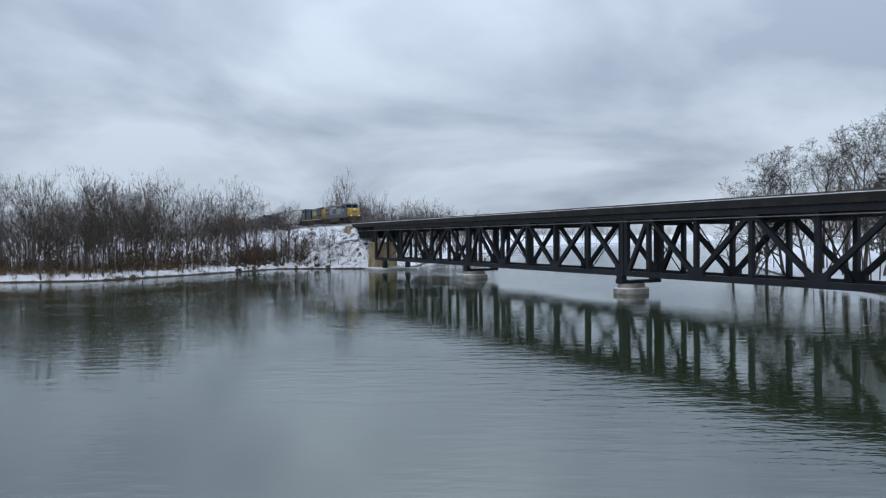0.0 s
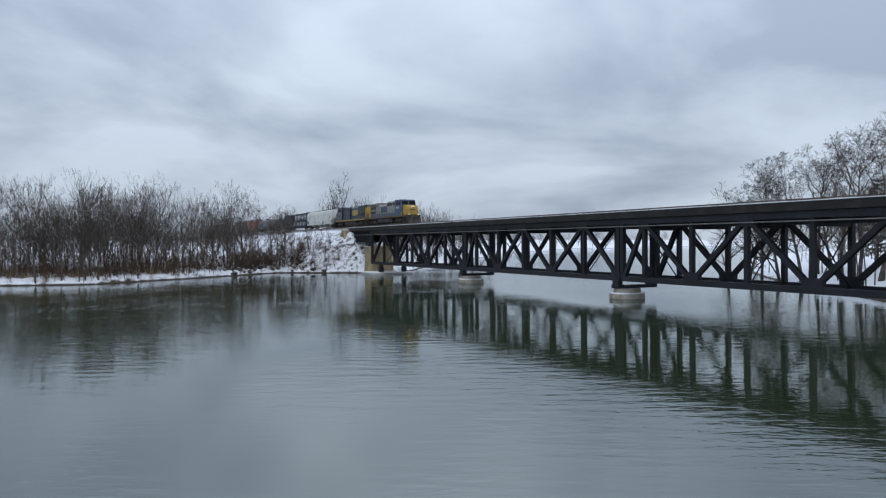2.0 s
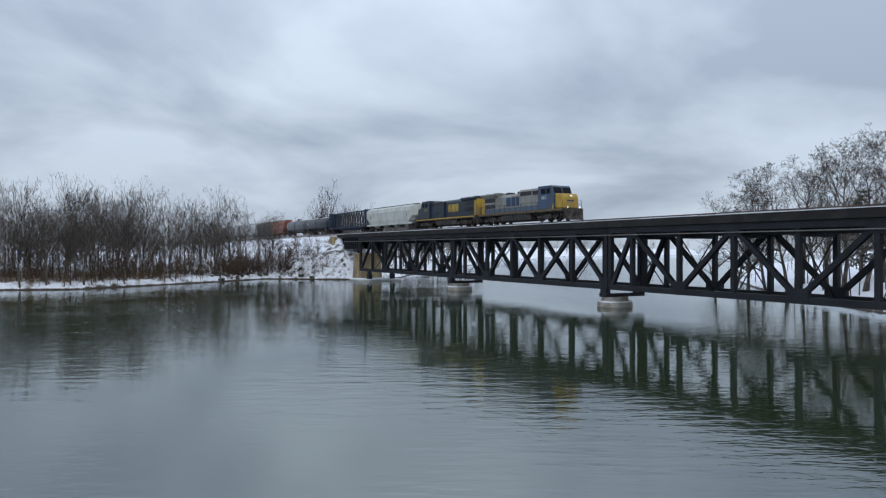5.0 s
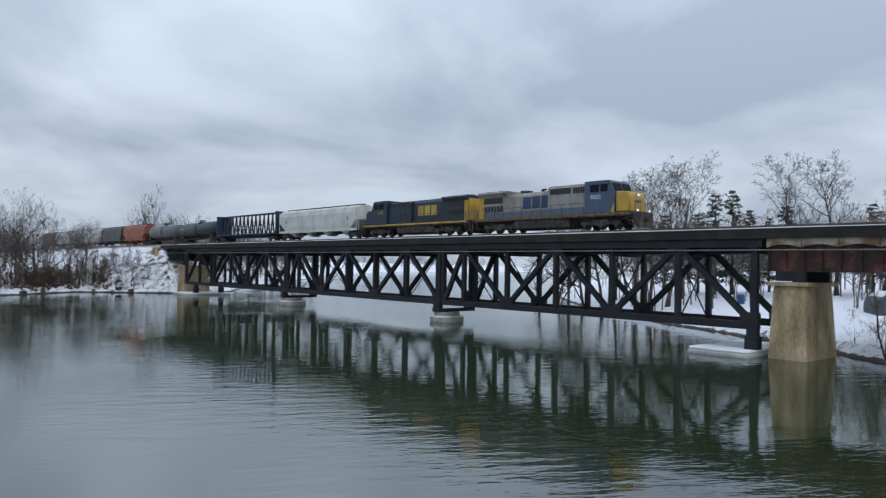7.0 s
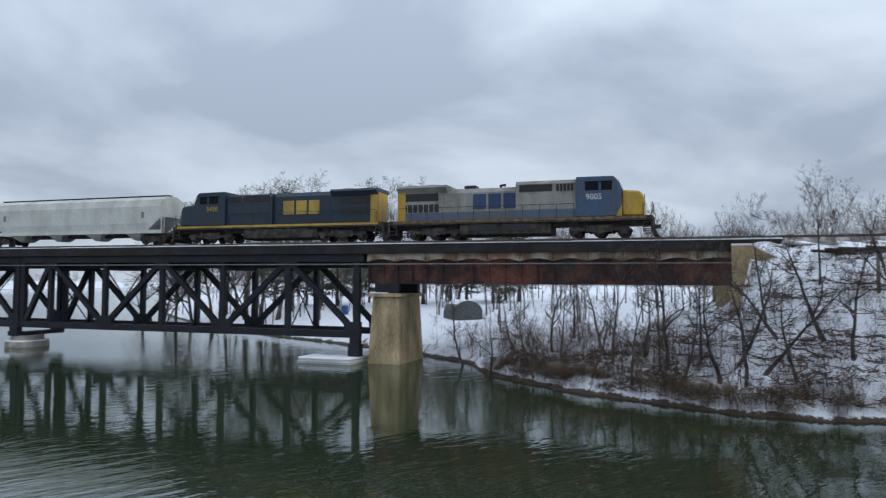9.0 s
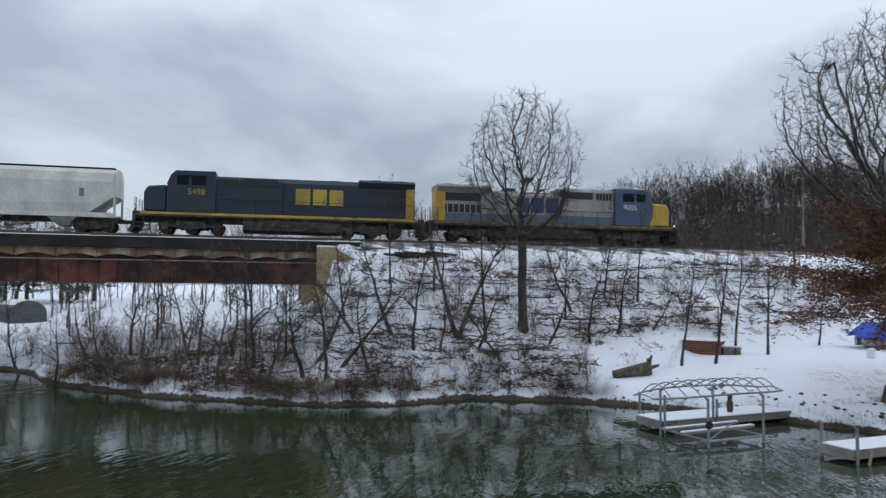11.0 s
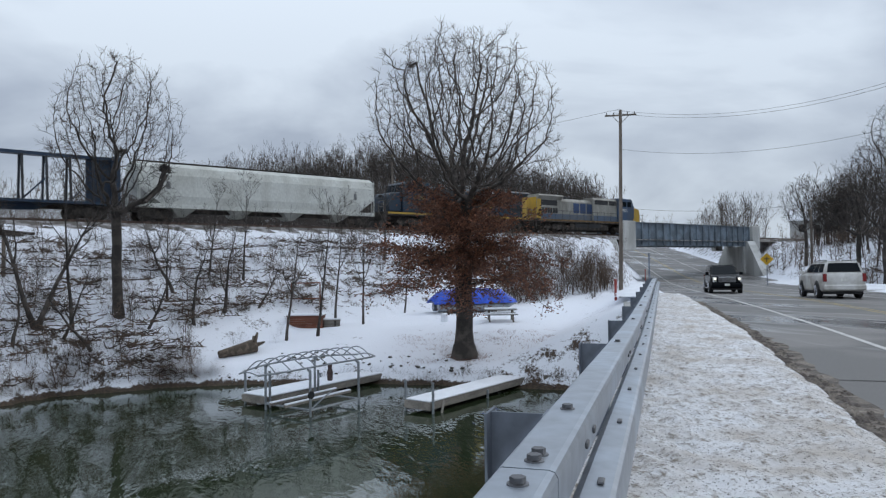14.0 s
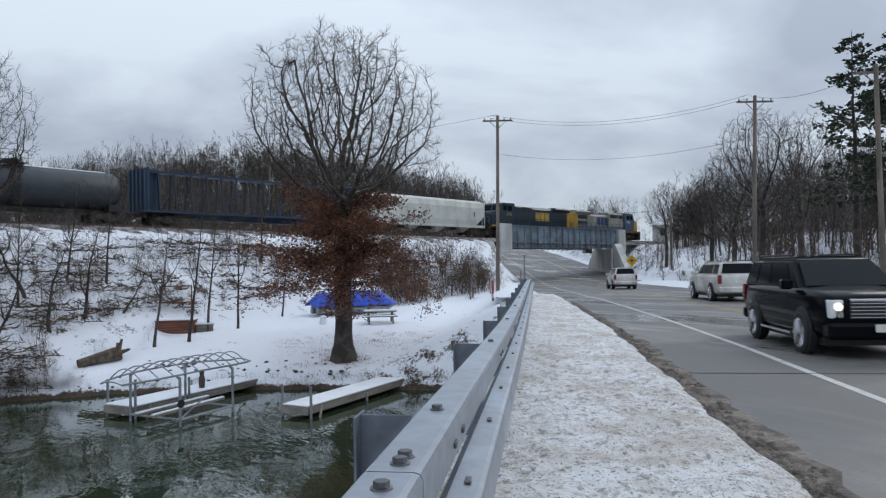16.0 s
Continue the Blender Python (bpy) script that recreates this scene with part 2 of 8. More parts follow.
def ground_height(x, y):
    x, y = np.asarray(x, float), np.asarray(y, float)
    sr, sl = shore_distance(x, y, SHORE_R), shore_distance(x, y, SHORE_L)
    b = bumps(x, y)
    s, off = track_coords(x, y)
    # right bank: a gentle lawn, the railway's bank, a wooded hill
    lawn = 0.70 + 0.2 * np.clip(sr, 0, 8) + 0.05 * np.clip(sr - 8, 0, 30) + 0.08 * b * np.clip(sr / 8, 0, 1)
    hill = 19 * np.exp(-(((x - 152) / 42) ** 2 + ((y + 38) / 66) ** 2)) + 9 * np.exp(-(((x - 240) / 70) ** 2 + ((y + 190) / 80) ** 2)) + 16 * np.exp(-(((x - 72) / 48) ** 2 + ((y + 150) / 52) ** 2))
    base_r = lawn + hill
    base_l = 1.0 + 0.10 * np.clip(sl, 0, 25) + 0.15 * b * np.clip(sl / 8, 0, 1) + 9 * np.clip((sl - 150) / 500, 0, 1)
    base = np.where(sr > sl, base_r, base_l)
    bank = 9.55 - np.clip(np.abs(off) - 3.0, 0, None) / np.where(sr > sl, 1.55, 1.75) + 0.22 * b * np.clip((np.abs(off) - 3.5) / 3, 0, 1)
    # the bank ends in a cone at each abutment
    gap = np.clip(np.minimum(s + 82.0, 68.3 - s), 0, None)
    bank = np.where(gap > 0, np.where(s > 0, np.minimum(bank, 6.1) - gap / 2.6, np.minimum(bank, 8.6) - gap / 1.45), bank)
    # the ground falls away beside the abutment's wing walls
    wing = np.clip((74.3 - s) / 9.0, 0, 1) * (s > 40) + np.clip((s + 95.0) / 8.0, 0, 1) * (s < -80)
    bank = bank - 1.7 * wing * np.clip((np.abs(off) - 3.2) / 0.8, 0, 1)
    # the cutting of the road below the railway
    u, w = x * RD.x + y * RD.y, x * RR.x + y * RR.y
    rz = np.interp(u, [a for a, c in ROADZ], [c for a, c in ROADZ])
    rw = np.interp(u, [a for a, c in ROADW], [c for a, c in ROADW])
    side = np.abs(w - rw)
    z = np.maximum(base, bank)
    near_road = rz - 0.12 - np.clip(side - 9.0, 0, None) / 2.2
    z = np.where(u > 30, np.maximum(z, near_road), z)
    # retained close beside the road on the lake side, a slope on the other
    cut = rz - 0.12 + np.where(w < rw, np.clip(side - 8.9, 0, None) / np.where(u > 62, 0.3, 1.3), np.clip(side - 9.2, 0, None) / 1.3)
    z = np.where(u > 33, np.minimum(z, cut), z)
    # side street and verge across the road
    verge = rz - 0.1 + np.clip(w - 40, 0, None) * 0.08
    z = np.where((u > 5) & (w > rw) & (w < 60) & (u < 90), np.minimum(np.maximum(z, near_road), np.maximum(verge, rz - 0.1)), z)
    land = np.maximum(sr, sl)
    edge = 0.12 + 1.4 * land + 0.22 * b
    z = np.where(land > 0, np.minimum(z, np.maximum(edge, 0.04)), np.maximum(-2.5, land * 0.4 - 0.05))
    return z


def gz(x, y):
    return float(ground_height(np.array([x]), np.array([y]))[0])


def ground_material():
    m = bpy.data.materials.new("snowy_ground")
    m.use_nodes = True
    N, L = m.node_tree.nodes, m.node_tree.links
    b = N["Principled BSDF"]
    b.inputs["Roughness"].default_value = 0.85
    geo = N.new("ShaderNodeNewGeometry")
    def noise_tex(scale, detail, rough=0.55):
        n = N.new("ShaderNodeTexNoise")
        n.inputs["Scale"].default_value, n.inputs["Detail"].default_value, n.inputs["Roughness"].default_value = scale, detail, rough
        L.new(geo.outputs["Position"], n.inputs["Vector"])
        return n
    n1, n2, n3 = noise_tex(0.9, 6, 0.65), noise_tex(0.12, 3), noise_tex(7.0, 4, 0.7)
    sep = N.new("ShaderNodeSeparateXYZ"); L.new(geo.outputs["Normal"], sep.inputs[0])
    pz = N.new("ShaderNodeSeparateXYZ"); L.new(geo.outputs["Position"], pz.inputs[0])
    # brush and leaves show through on steep slopes and by the water
    def math_node(op, a, c):
        n = N.new("ShaderNodeMath"); n.operation = op
        for i, v in enumerate((a, c)):
            if isinstance(v, (int, float)):
                n.inputs[i].default_value = v
            else:
                L.new(v, n.inputs[i])
        return n.outputs[0]
    steep = N.new("ShaderNodeMapRange"); L.new(sep.outputs["Z"], steep.inputs[0])
    steep.inputs["From Min"].default_value, steep.inputs["From Max"].default_value = 0.97, 0.80
    low = N.new("ShaderNodeMapRange"); L.new(pz.outputs["Z"], low.inputs[0])
    low.inputs["From Min"].default_value, low.inputs["From Max"].default_value = 0.30, 0.04
    k = math_node("MULTIPLY", steep.outputs[0], 0.15)
    k = math_node("ADD", k, math_node("MULTIPLY", low.outputs[0], 0.35))
    k = math_node("ADD", k, math_node("MULTIPLY", math_node("SUBTRACT", n1.outputs["Fac"], 0.5), 0.9))
    k = math_node("ADD", k, math_node("MULTIPLY", math_node("SUBTRACT", n3.outputs["Fac"], 0.5), 0.55))
    k = math_node("ADD", k, math_node("MULTIPLY", math_node("SUBTRACT", n2.outputs["Fac"], 0.5), 0.25))
    high = N.new("ShaderNodeMapRange"); L.new(pz.outputs["Z"], high.inputs[0])
    high.inputs["From Min"].default_value, high.inputs["From Max"].default_value = 8.9, 11.0
    k = math_node("ADD", k, math_node("MULTIPLY", high.outputs[0], 0.3))
    rp = N.new("ShaderNodeMapRange"); L.new(k, rp.inputs[0])
    rp.inputs["From Min"].default_value, rp.inputs["From Max"].default_value = 0.16, 0.26
    br = N.new("ShaderNodeValToRGB"); L.new(n3.outputs["Fac"], br.inputs[0])
    e = br.color_ramp.elements
    e[0].position, e[0].color = 0.35, (0.030, 0.021, 0.015, 1)
    e[1].position, e[1].color = 0.65, (0.085, 0.055, 0.036, 1)
    mx = N.new("ShaderNodeMix"); mx.data_type = "RGBA"
    L.new(rp.outputs[0], mx.inputs["Factor"])
    mx.inputs["A"].default_value = (0.80, 0.82, 0.87, 1)
    L.new(br.outputs[0], mx.inputs["B"])
    L.new(mx.outputs["Result"], b.inputs["Base Color"])
    bp = N.new("ShaderNodeBump"); bp.inputs["Strength"].default_value, bp.inputs["Distance"].default_value = 0.5, 0.12
    L.new(n3.outputs["Fac"], bp.inputs["Height"]); L.new(bp.outputs[0], b.inputs["Normal"])
    return m


def make_ground():
    def axis(lo, f0, f1, hi, step):
        fine = np.arange(f0, f1 + step / 2, step)
        a = f0 - np.geomspace(3, f0 - lo, 26)[::-1]
        c = f1 + np.geomspace(3, hi - f1, 26)
        return np.concatenate([a, fine, c])
    xs, ys = axis(-2200, -80, 130, 2200, 1.0), axis(-2200, -120, 190, 2200, 1.0)
    X, Y = np.meshgrid(xs, ys)
    Z = ground_height(X, Y)
    nx, ny = len(xs), len(ys)
    verts = np.stack([X, Y, Z], -1).reshape(-1, 3)
    i = (np.arange(ny - 1)[:, None] * nx + np.arange(nx - 1)[None, :]).ravel()
    faces = np.stack([i, i + 1, i + 1 + nx, i + nx], -1)
    me = bpy.data.meshes.new("ground")
    me.from_pydata(verts.tolist(), [], faces.tolist())
    me.materials.append(ground_material())
    for p in me.polygons:
        p.use_smooth = True
    tagged(new("ground", me), "snow-covered ground with brown brush showing through", "ground", kind="structure")
make_ground()


def water_material():
    m = bpy.data.materials.new("lake_water")
    m.use_nodes = True
    N, L = m.node_tree.nodes, m.node_tree.links
    N.remove(N["Principled BSDF"])
    dif, glo, fre, mix = (N.new("ShaderNode" + k) for k in ("BsdfDiffuse", "BsdfGlossy", "Fresnel", "MixShader"))
    dif.inputs["Color"].default_value = (0.024, 0.035, 0.016, 1)
    glo.inputs["Roughness"].default_value = 0.025
    glo.inputs["Color"].default_value = (0.95, 0.98, 1.0, 1)
    fre.inputs["IOR"].default_value = 3.1
    L.new(fre.outputs[0], mix.inputs[0]); L.new(dif.outputs[0], mix.inputs[1]); L.new(glo.outputs[0], mix.inputs[2])
    L.new(mix.outputs[0], N["Material Output"].inputs["Surface"])
    geo = N.new("ShaderNodeNewGeometry")
    def wave(scale, detail, stretch, rot):
        mp = N.new("ShaderNodeMapping")
        mp.inputs["Scale"].default_value = stretch
        mp.inputs["Rotation"].default_value = (0, 0, radians(rot))
        L.new(geo.outputs["Position"], mp.inputs[0])
        n = N.new("ShaderNodeTexNoise")
        n.inputs["Scale"].default_value, n.inputs["Detail"].default_value = scale, detail
        L.new(mp.outputs[0], n.inputs["Vector"])
        return n.outputs["Fac"]
    a = wave(0.9, 2, (0.45, 1.5, 1), 30)
    c = wave(3.2, 2, (0.6, 1.4, 1), 18)
    patch = wave(0.05, 3, (1, 1, 1), 0)
    pr = N.new("ShaderNodeMapRange"); L.new(patch, pr.inputs[0])
    pr.inputs["From Min"].default_value, pr.inputs["From Max"].default_value = 0.38, 0.62
    pr.inputs["To Min"].default_value, pr.inputs["To Max"].default_value = 0.25, 1.0
    ad = N.new("ShaderNodeMath"); ad.operation = "MULTIPLY_ADD"; ad.inputs[1].default_value = 0.35
    L.new(c, ad.inputs[0]); L.new(a, ad.inputs[2])
    mu = N.new("ShaderNodeMath"); mu.operation = "MULTIPLY"
    L.new(ad.outputs[0], mu.inputs[0]); L.new(pr.outputs[0], mu.inputs[1])
    bp = N.new("ShaderNodeBump"); bp.inputs["Strength"].default_value, bp.inputs["Distance"].default_value = 0.5, 0.055
    L.new(mu.outputs[0], bp.inputs["Height"]); L.new(bp.outputs[0], glo.inputs["Normal"])
    return m

bm = BM()
bm.faces.new([bm.verts.new(p) for p in ((-2200, -2200, 0), (2200, -2200, 0), (2200, 2200, 0), (-2200, 2200, 0))])
tagged(part("water", bm, water_material()), "dark green lake water with light ripples", "water", kind="structure")

# ------------------------------------------------------------------ railway bridge
bridge = tagged(new("railway_bridge"), "black steel deck truss railway bridge across the lake", "bridge")
bridge.matrix_basis = BR
ZT, ZB = 8.62, 2.32                                  # chord centres
SPANS = [(-75.0, [-68.2, -61.5, -54.7, -48.0, -41.4], -34.6), (-34.6, [-30.9, -24.4, -17.9, -11.4, -4.7], 1.8), (1.8, [5.6, 12.25, 18.8, 25.35, 31.95], 38.8)]


def gusset(bm, x, y, z, w, h):
    add_box(bm, x - w / 2, x + w / 2, y - 0.26, y + 0.26, z - h / 2, z + h / 2)


def make_truss(x0, mids, x1, y):
    def one(name, build, label=""):
        bm = BM()
        build(bm)
        return part(name, bm, STEEL, bridge, label)
    one("top_chord", lambda b: (add_box(b, x0 - 0.3, x1 + 0.3, y - 0.24, y + 0.24, ZT - 0.28, ZT + 0.28), add_box(b, x0 - 0.3, x1 + 0.3, y - 0.31, y + 0.31, ZT + 0.28, ZT + 0.31)))
    one("bottom_chord", lambda b: (add_box(b, x0 + 0.2, x1 - 0.1, y - 0.24, y + 0.24, ZB - 0.27, ZB + 0.27), add_box(b, x0 + 0.2, x1 - 0.1, y - 0.30, y + 0.30, ZB - 0.30, ZB - 0.27)))
    def post(b, x, w):
        for dy in (-0.2, 0.2):
            add_box(b, x - w / 2, x + w / 2, y + dy - 0.03, y + dy + 0.03, ZB, ZT)
        for dx in (-w / 2, w / 2 - 0.04):
            add_box(b, x + dx, x + dx + 0.04, y - 0.16, y + 0.16, ZB, ZT)
    for k, x in enumerate(mids):
        one("post", lambda b: post(b, x, 0.42))
        if k % 2 == 0:
            one("gusset_plate", lambda b: gusset(b, x, y, ZT - 0.3, 1.7, 1.1))
        else:
            one("gusset_plate", lambda b: gusset(b, x, y, ZB + 0.35, 1.9, 1.3))
    one("end_post", lambda b: post(b, x0 + 0.35, 0.5))
    one("end_post", lambda b: post(b, x1 - 0.35, 0.5))
    one("gusset_plate", lambda b: gusset(b, x1 - 0.7, y, ZB + 0.35, 1.4, 1.3))
    nodes = [(x0 + 0.5, ZB)] + [(x, ZT - 0.1 if k % 2 == 0 else ZB + 0.1) for k, x in enumerate(mids)] + [(x1 - 0.4, ZB + 0.1)]
    for (xa, za), (xb, zb) in zip(nodes, nodes[1:]):
        def diag(b):
            for dy in (-0.19, 0.19):
                add_beam(b, (xa, y + dy, za), (xb, y + dy, zb), 0.05, 0.46)
            add_beam(b, (xa, y, za), (xb, y, zb), 0.34, 0.07)
        one("diagonal", diag)


for x0, mids, x1 in SPANS:
    for y in (-2.5, 2.5):
        make_truss(x0, mids, x1, y)
    # cross frames between the two trusses
    for x in mids:
        bm = BM()
        add_box(bm, x - 0.13, x + 0.13, -2.3, 2.3, ZT - 1.0, ZT + 0.2)
        part("floor_beam", bm, STEEL, bridge)
        bm = BM()
        add_beam(bm, (x, -2.3, ZB), (x, 2.3, ZT - 1.0), 0.09, 0.09)
        add_beam(bm, (x, 2.3, ZB), (x, -2.3, ZT - 1.0), 0.09, 0.09)
        part("cross_brace", bm, STEEL, bridge)
        bm = BM()
        add_box(bm, x - 0.1, x + 0.1, -2.3, 2.3, ZB - 0.1, ZB + 0.12)
        part("bottom_strut", bm, STEEL, bridge)
    pts = [x0 + 0.4] + mids + [x1 - 0.4]
    for a, b in zip(pts, pts[1:]):
        bm = BM()
        add_beam(bm, (a, -2.3, ZB + 0.02), (b, 2.3, ZB + 0.02), 0.1, 0.09)
        add_beam(bm, (a, 2.3, ZB + 0.02), (b, -2.3, ZB + 0.02), 0.1, 0.09)
        part("lateral_brace", bm, STEEL, bridge)
    for y in (-1.0, 1.0):
        bm = BM()
        add_box(bm, x0, x1, y - 0.14, y + 0.14, ZT - 0.75, ZT + 0.3)
        part("stringer", bm, STEEL, bridge)

# approach girders at both ends
GIRDERS = [(-88.0, -75.4), (39.4, 67.7)]
for g0, g1 in GIRDERS:
    for y in (-2.35, 2.35):
        bm = BM()
        add_box(bm, g0, g1, y - 0.03, y + 0.03, 6.6, 8.85)
        add_box(bm, g0, g1, y - 0.24, y + 0.24, 6.52, 6.6)
        add_box(bm, g0, g1, y - 0.24, y + 0.24, 8.85, 8.95)
        part("plate_girder", bm, RUSTSTEEL if g0 > 0 else STEEL, bridge, "rust-red riveted plate girder" if g0 > 0 else "")
        n = int((g1 - g0) / 1.25)
        for k in range(n + 1):
            x = g0 + 0.1 + (g1 - g0 - 0.2) * k / n
            bm = BM()
            yy = y - 0.13 if y < 0 else y + 0.13
            add_box(bm, x - 0.05, x + 0.05, yy - 0.09, yy + 0.09, 6.6, 8.85)
            part("stiffener", bm, RUSTSTEEL if g0 > 0 else STEEL, bridge)
# pale curved brackets over the girder's upper edge
PALE = mat("stained_plate", (0.42, 0.37, 0.30), 0.8, var=0.4, scale=0.7, fine=8, other=(0.2, 0.12, 0.07), rand=0.15)
g0, g1 = GIRDERS[1]
for k in range(11):
    xa = g0 + (g1 - g0) * k / 11
    xb = g0 + (g1 - g0) * (k + 1) / 11 - 0.06
    bm = BM()
    prof = [(xa, 8.97), (xb, 8.97), (xb, 8.30)] + [(xb - (xb - xa) * j / 6, 8.30 + 0.22 * math.sin(math.pi * j / 6)) for j in range(1, 6)] + [(xa, 8.30)]
    add_prism(bm, prof, -2.66, -2.60)
    part("side_plate", bm, PALE, bridge, "pale stained side plate")

# deck: timber ties, guard timbers, rails, walkway edge with snow
tie = BM()
add_box(tie, -0.12, 0.12, -2.0, 2.0, 8.98, 9.24)
tie_me = mesh_of("tie", tie, TIMBER)
for k in range(264):
    piece("tie", tie_me, bridge, pose(-87.7 + 0.598 * k, 0, 0))
for y in (-1.9, 1.9):
    bm = BM()
    add_box(bm, -88, 70.6, y - 0.12, y + 0.12, 9.24, 9.46)
    part("guard_timber", bm, TIMBER, bridge)
bm = BM()
add_box(bm, -88, 70.6, -2.98, -2.9, 8.98, 9.74)
part("fascia_board", bm, TIMBER, bridge, "dark timber edge board")
bm = BM()
add_box(bm, -88, 70.6, 2.9, 2.98, 8.98, 9.74)
part("fascia_board", bm, TIMBER, bridge, "dark timber edge board")
for y0, y1 in ((-2.9, -2.0), (2.0, 2.9)):
    bm = BM()
    add_box(bm, -88, 70.6, y0, y1, 9.60, 9.72)
    part("walkway", bm, TIMBER, bridge)
bm = BM()
rng = random.Random(5)
x = -88.0
while x < 70.6:
    l = rng.uniform(1.5, 6)
    add_box(bm, x, min(x + l, 70.6), -2.98, -2.0 - rng.uniform(0, 0.3), 9.744, 9.79 + rng.uniform(0, 0.05))
    x += l + (rng.uniform(0.1, 0.4) if rng.random() < 0.3 else 0.0)
tagged(part("snow_ledge", bm, SNOW, bridge, "strip of snow along the walkway"), kind="stuff")
PIPE = mat("grey_pipe", (0.20, 0.19, 0.18), 0.5, 0.3, var=0.3)
bm = BM()
add_tube(bm, (-88, -2.85, 8.1), (70.6, -2.85, 8.1), 0.06, n=8)
part("pipe", bm, PIPE, bridge, "thin grey pipe along the side")

# piers
BLOCK = mat("pier_stone", (0.40, 0.37, 0.33), 0.9, var=0.4, scale=0.8, fine=9, other=(0.25, 0.21, 0.17), bump=0.3)
for s in (-34.6, 1.8):
    pier = tagged(new("bridge_pier"), "low rounded stone pier with snow on its ledge", "pier", group="bridge piers")
    pier.matrix_basis = BR @ pose(s - 0.6, -1.1, 0)
    def ring(z0, z1, a, b, r):
        bm = BM()
        n = 28
        pts = []
        for k in range(n):
            t = 2 * math.pi * k / n
            c, q = math.cos(t), math.sin(t)
            pts.append((a * math.copysign(abs(c) ** 0.8, c), math.copysign(b - a, q) * (1 if abs(q) > 0.02 else 0) + a * q))
        lo = [bm.verts.new((px * r, py * r, z0)) for px, py in pts]
        hi = [bm.verts.new((px, py, z1)) for px, py in pts]
        for k in range(n):
            bm.faces.new((lo[k], lo[(k + 1) % n], hi[(k + 1) % n], hi[k]))
        bm.faces.new(hi)
        bm.faces.new(lo[::-1])
        return bm
    part("footing", ring(-1.5, 0.55, 1.6, 2.0, 1.02), BLOCK, pier)
    part("snow_cap", ring(0.554, 0.68, 1.55, 1.95, 1.0), SNOW, pier, "rim of snow")
    part("cap_stone", ring(0.5, 1.15, 1.15, 1.5, 1.1), BLOCK, pier)
    bm = BM()
    add_box(bm, -0.55, 0.55, -2.9, 2.9, 1.15, 1.5)
    part("cross_girder", bm, STEEL, pier, at=pose(0, 1.1, 0))
    for y in (-2.5, 2.5):
        bm = BM()
        add_box(bm, -0.6, 0.6, y - 0.4, y + 0.4, 1.504, 1.6)
        add_box(bm, -0.45, 0.45, y - 0.35, y + 0.35, 1.6, 2.02)
        part("bearing", bm, STEEL, pier, at=pose(0, 1.1, 0))


def tapered_block(bm, x0, x1, y0, y1, z0, z1, tx, ty):
    lo = [(x0 - tx, y0 - ty), (x1 + tx, y0 - ty), (x1 + tx, y1 + ty), (x0 - tx, y1 + ty)]
    hi = [(x0, y0), (x1, y0), (x1, y1), (x0, y1)]
    A = [bm.verts.new((*p, z0)) for p in lo]
    B = [bm.verts.new((*p, z1)) for p in hi]
    for k in range(4):
        bm.faces.new((A[k], A[(k + 1) % 4], B[(k + 1) % 4], B[k]))
    bm.faces.new(A[::-1])
    bm.faces.new(B)

for s0, s1, ztop, nm in ((39.5, 42.5, 5.72, "tall tapered concrete pier stained brown and green"), (-79.0, -75.6, 5.7, "tapered concrete pier at the far shore")):
    pier = tagged(new("concrete_pier"), nm, "pier", group="concrete piers")
    pier.matrix_basis = BR
    bm = BM()
    tapered_block(bm, s0 + 0.35, s1 - 0.35, -2.45, 2.45, -2, ztop - 0.3, 0.36, 0.45)
    part("shaft", bm, CONCRETE, pier, bevel=0.05)
    bm = BM()
    add_box(bm, s0, s1, -2.75, 2.75, ztop - 0.3, ztop)
    part("coping", bm, CONCRETE, pier, bevel=0.04)
    bm = BM()
    add_box(bm, s0 + 0.2, s1 - 1.2, -2.74, -2.66, ztop, ztop + 0.08)
    part("snow_cap", bm, SNOW, pier, "patch of snow")
    for y in (-2.35, 2.35):
        bm = BM()
        add_box(bm, s0 + 0.6, s1 - 0.4, y - 0.3, y + 0.3, ztop, 6.52)
        part("bearing", bm, STEEL, pier)
# truss bearing shelf standing in the water beside the tall pier
for s, w in ((36.6, 2.6), (-72.5, 3.6)):
    foot = tagged(new("pier_footing"), "low snow-covered concrete footing in the water", "footing", group="pier footings")
    foot.matrix_basis = BR @ pose(s, 0, 0)
    bm = BM()
    add_box(bm, -w, w * 0.9, -4.6, 4.4, -1.5, 0.32)
    part("slab", bm, GREYCON, foot, bevel=0.15)
    bm = BM()
    add_box(bm, -w + 0.1, w * 0.9 - 0.1, -4.5, 4.3, 0.324, 0.5)
    part("snow_cap", bm, SNOW, foot, "flat layer of snow", bevel=0.06)
    for y in (-2.5, 2.5):
        bm = BM()
        add_box(bm, w * 0.9 - 1.1, w * 0.9 - 0.1, y - 0.4, y + 0.4, 0.5, 1.5)
        add_box(bm, w * 0.9 - 1.0, w * 0.9 - 0.2, y - 0.3, y + 0.3, 1.5, 2.1)
        part("bearing", bm, STEEL, foot)
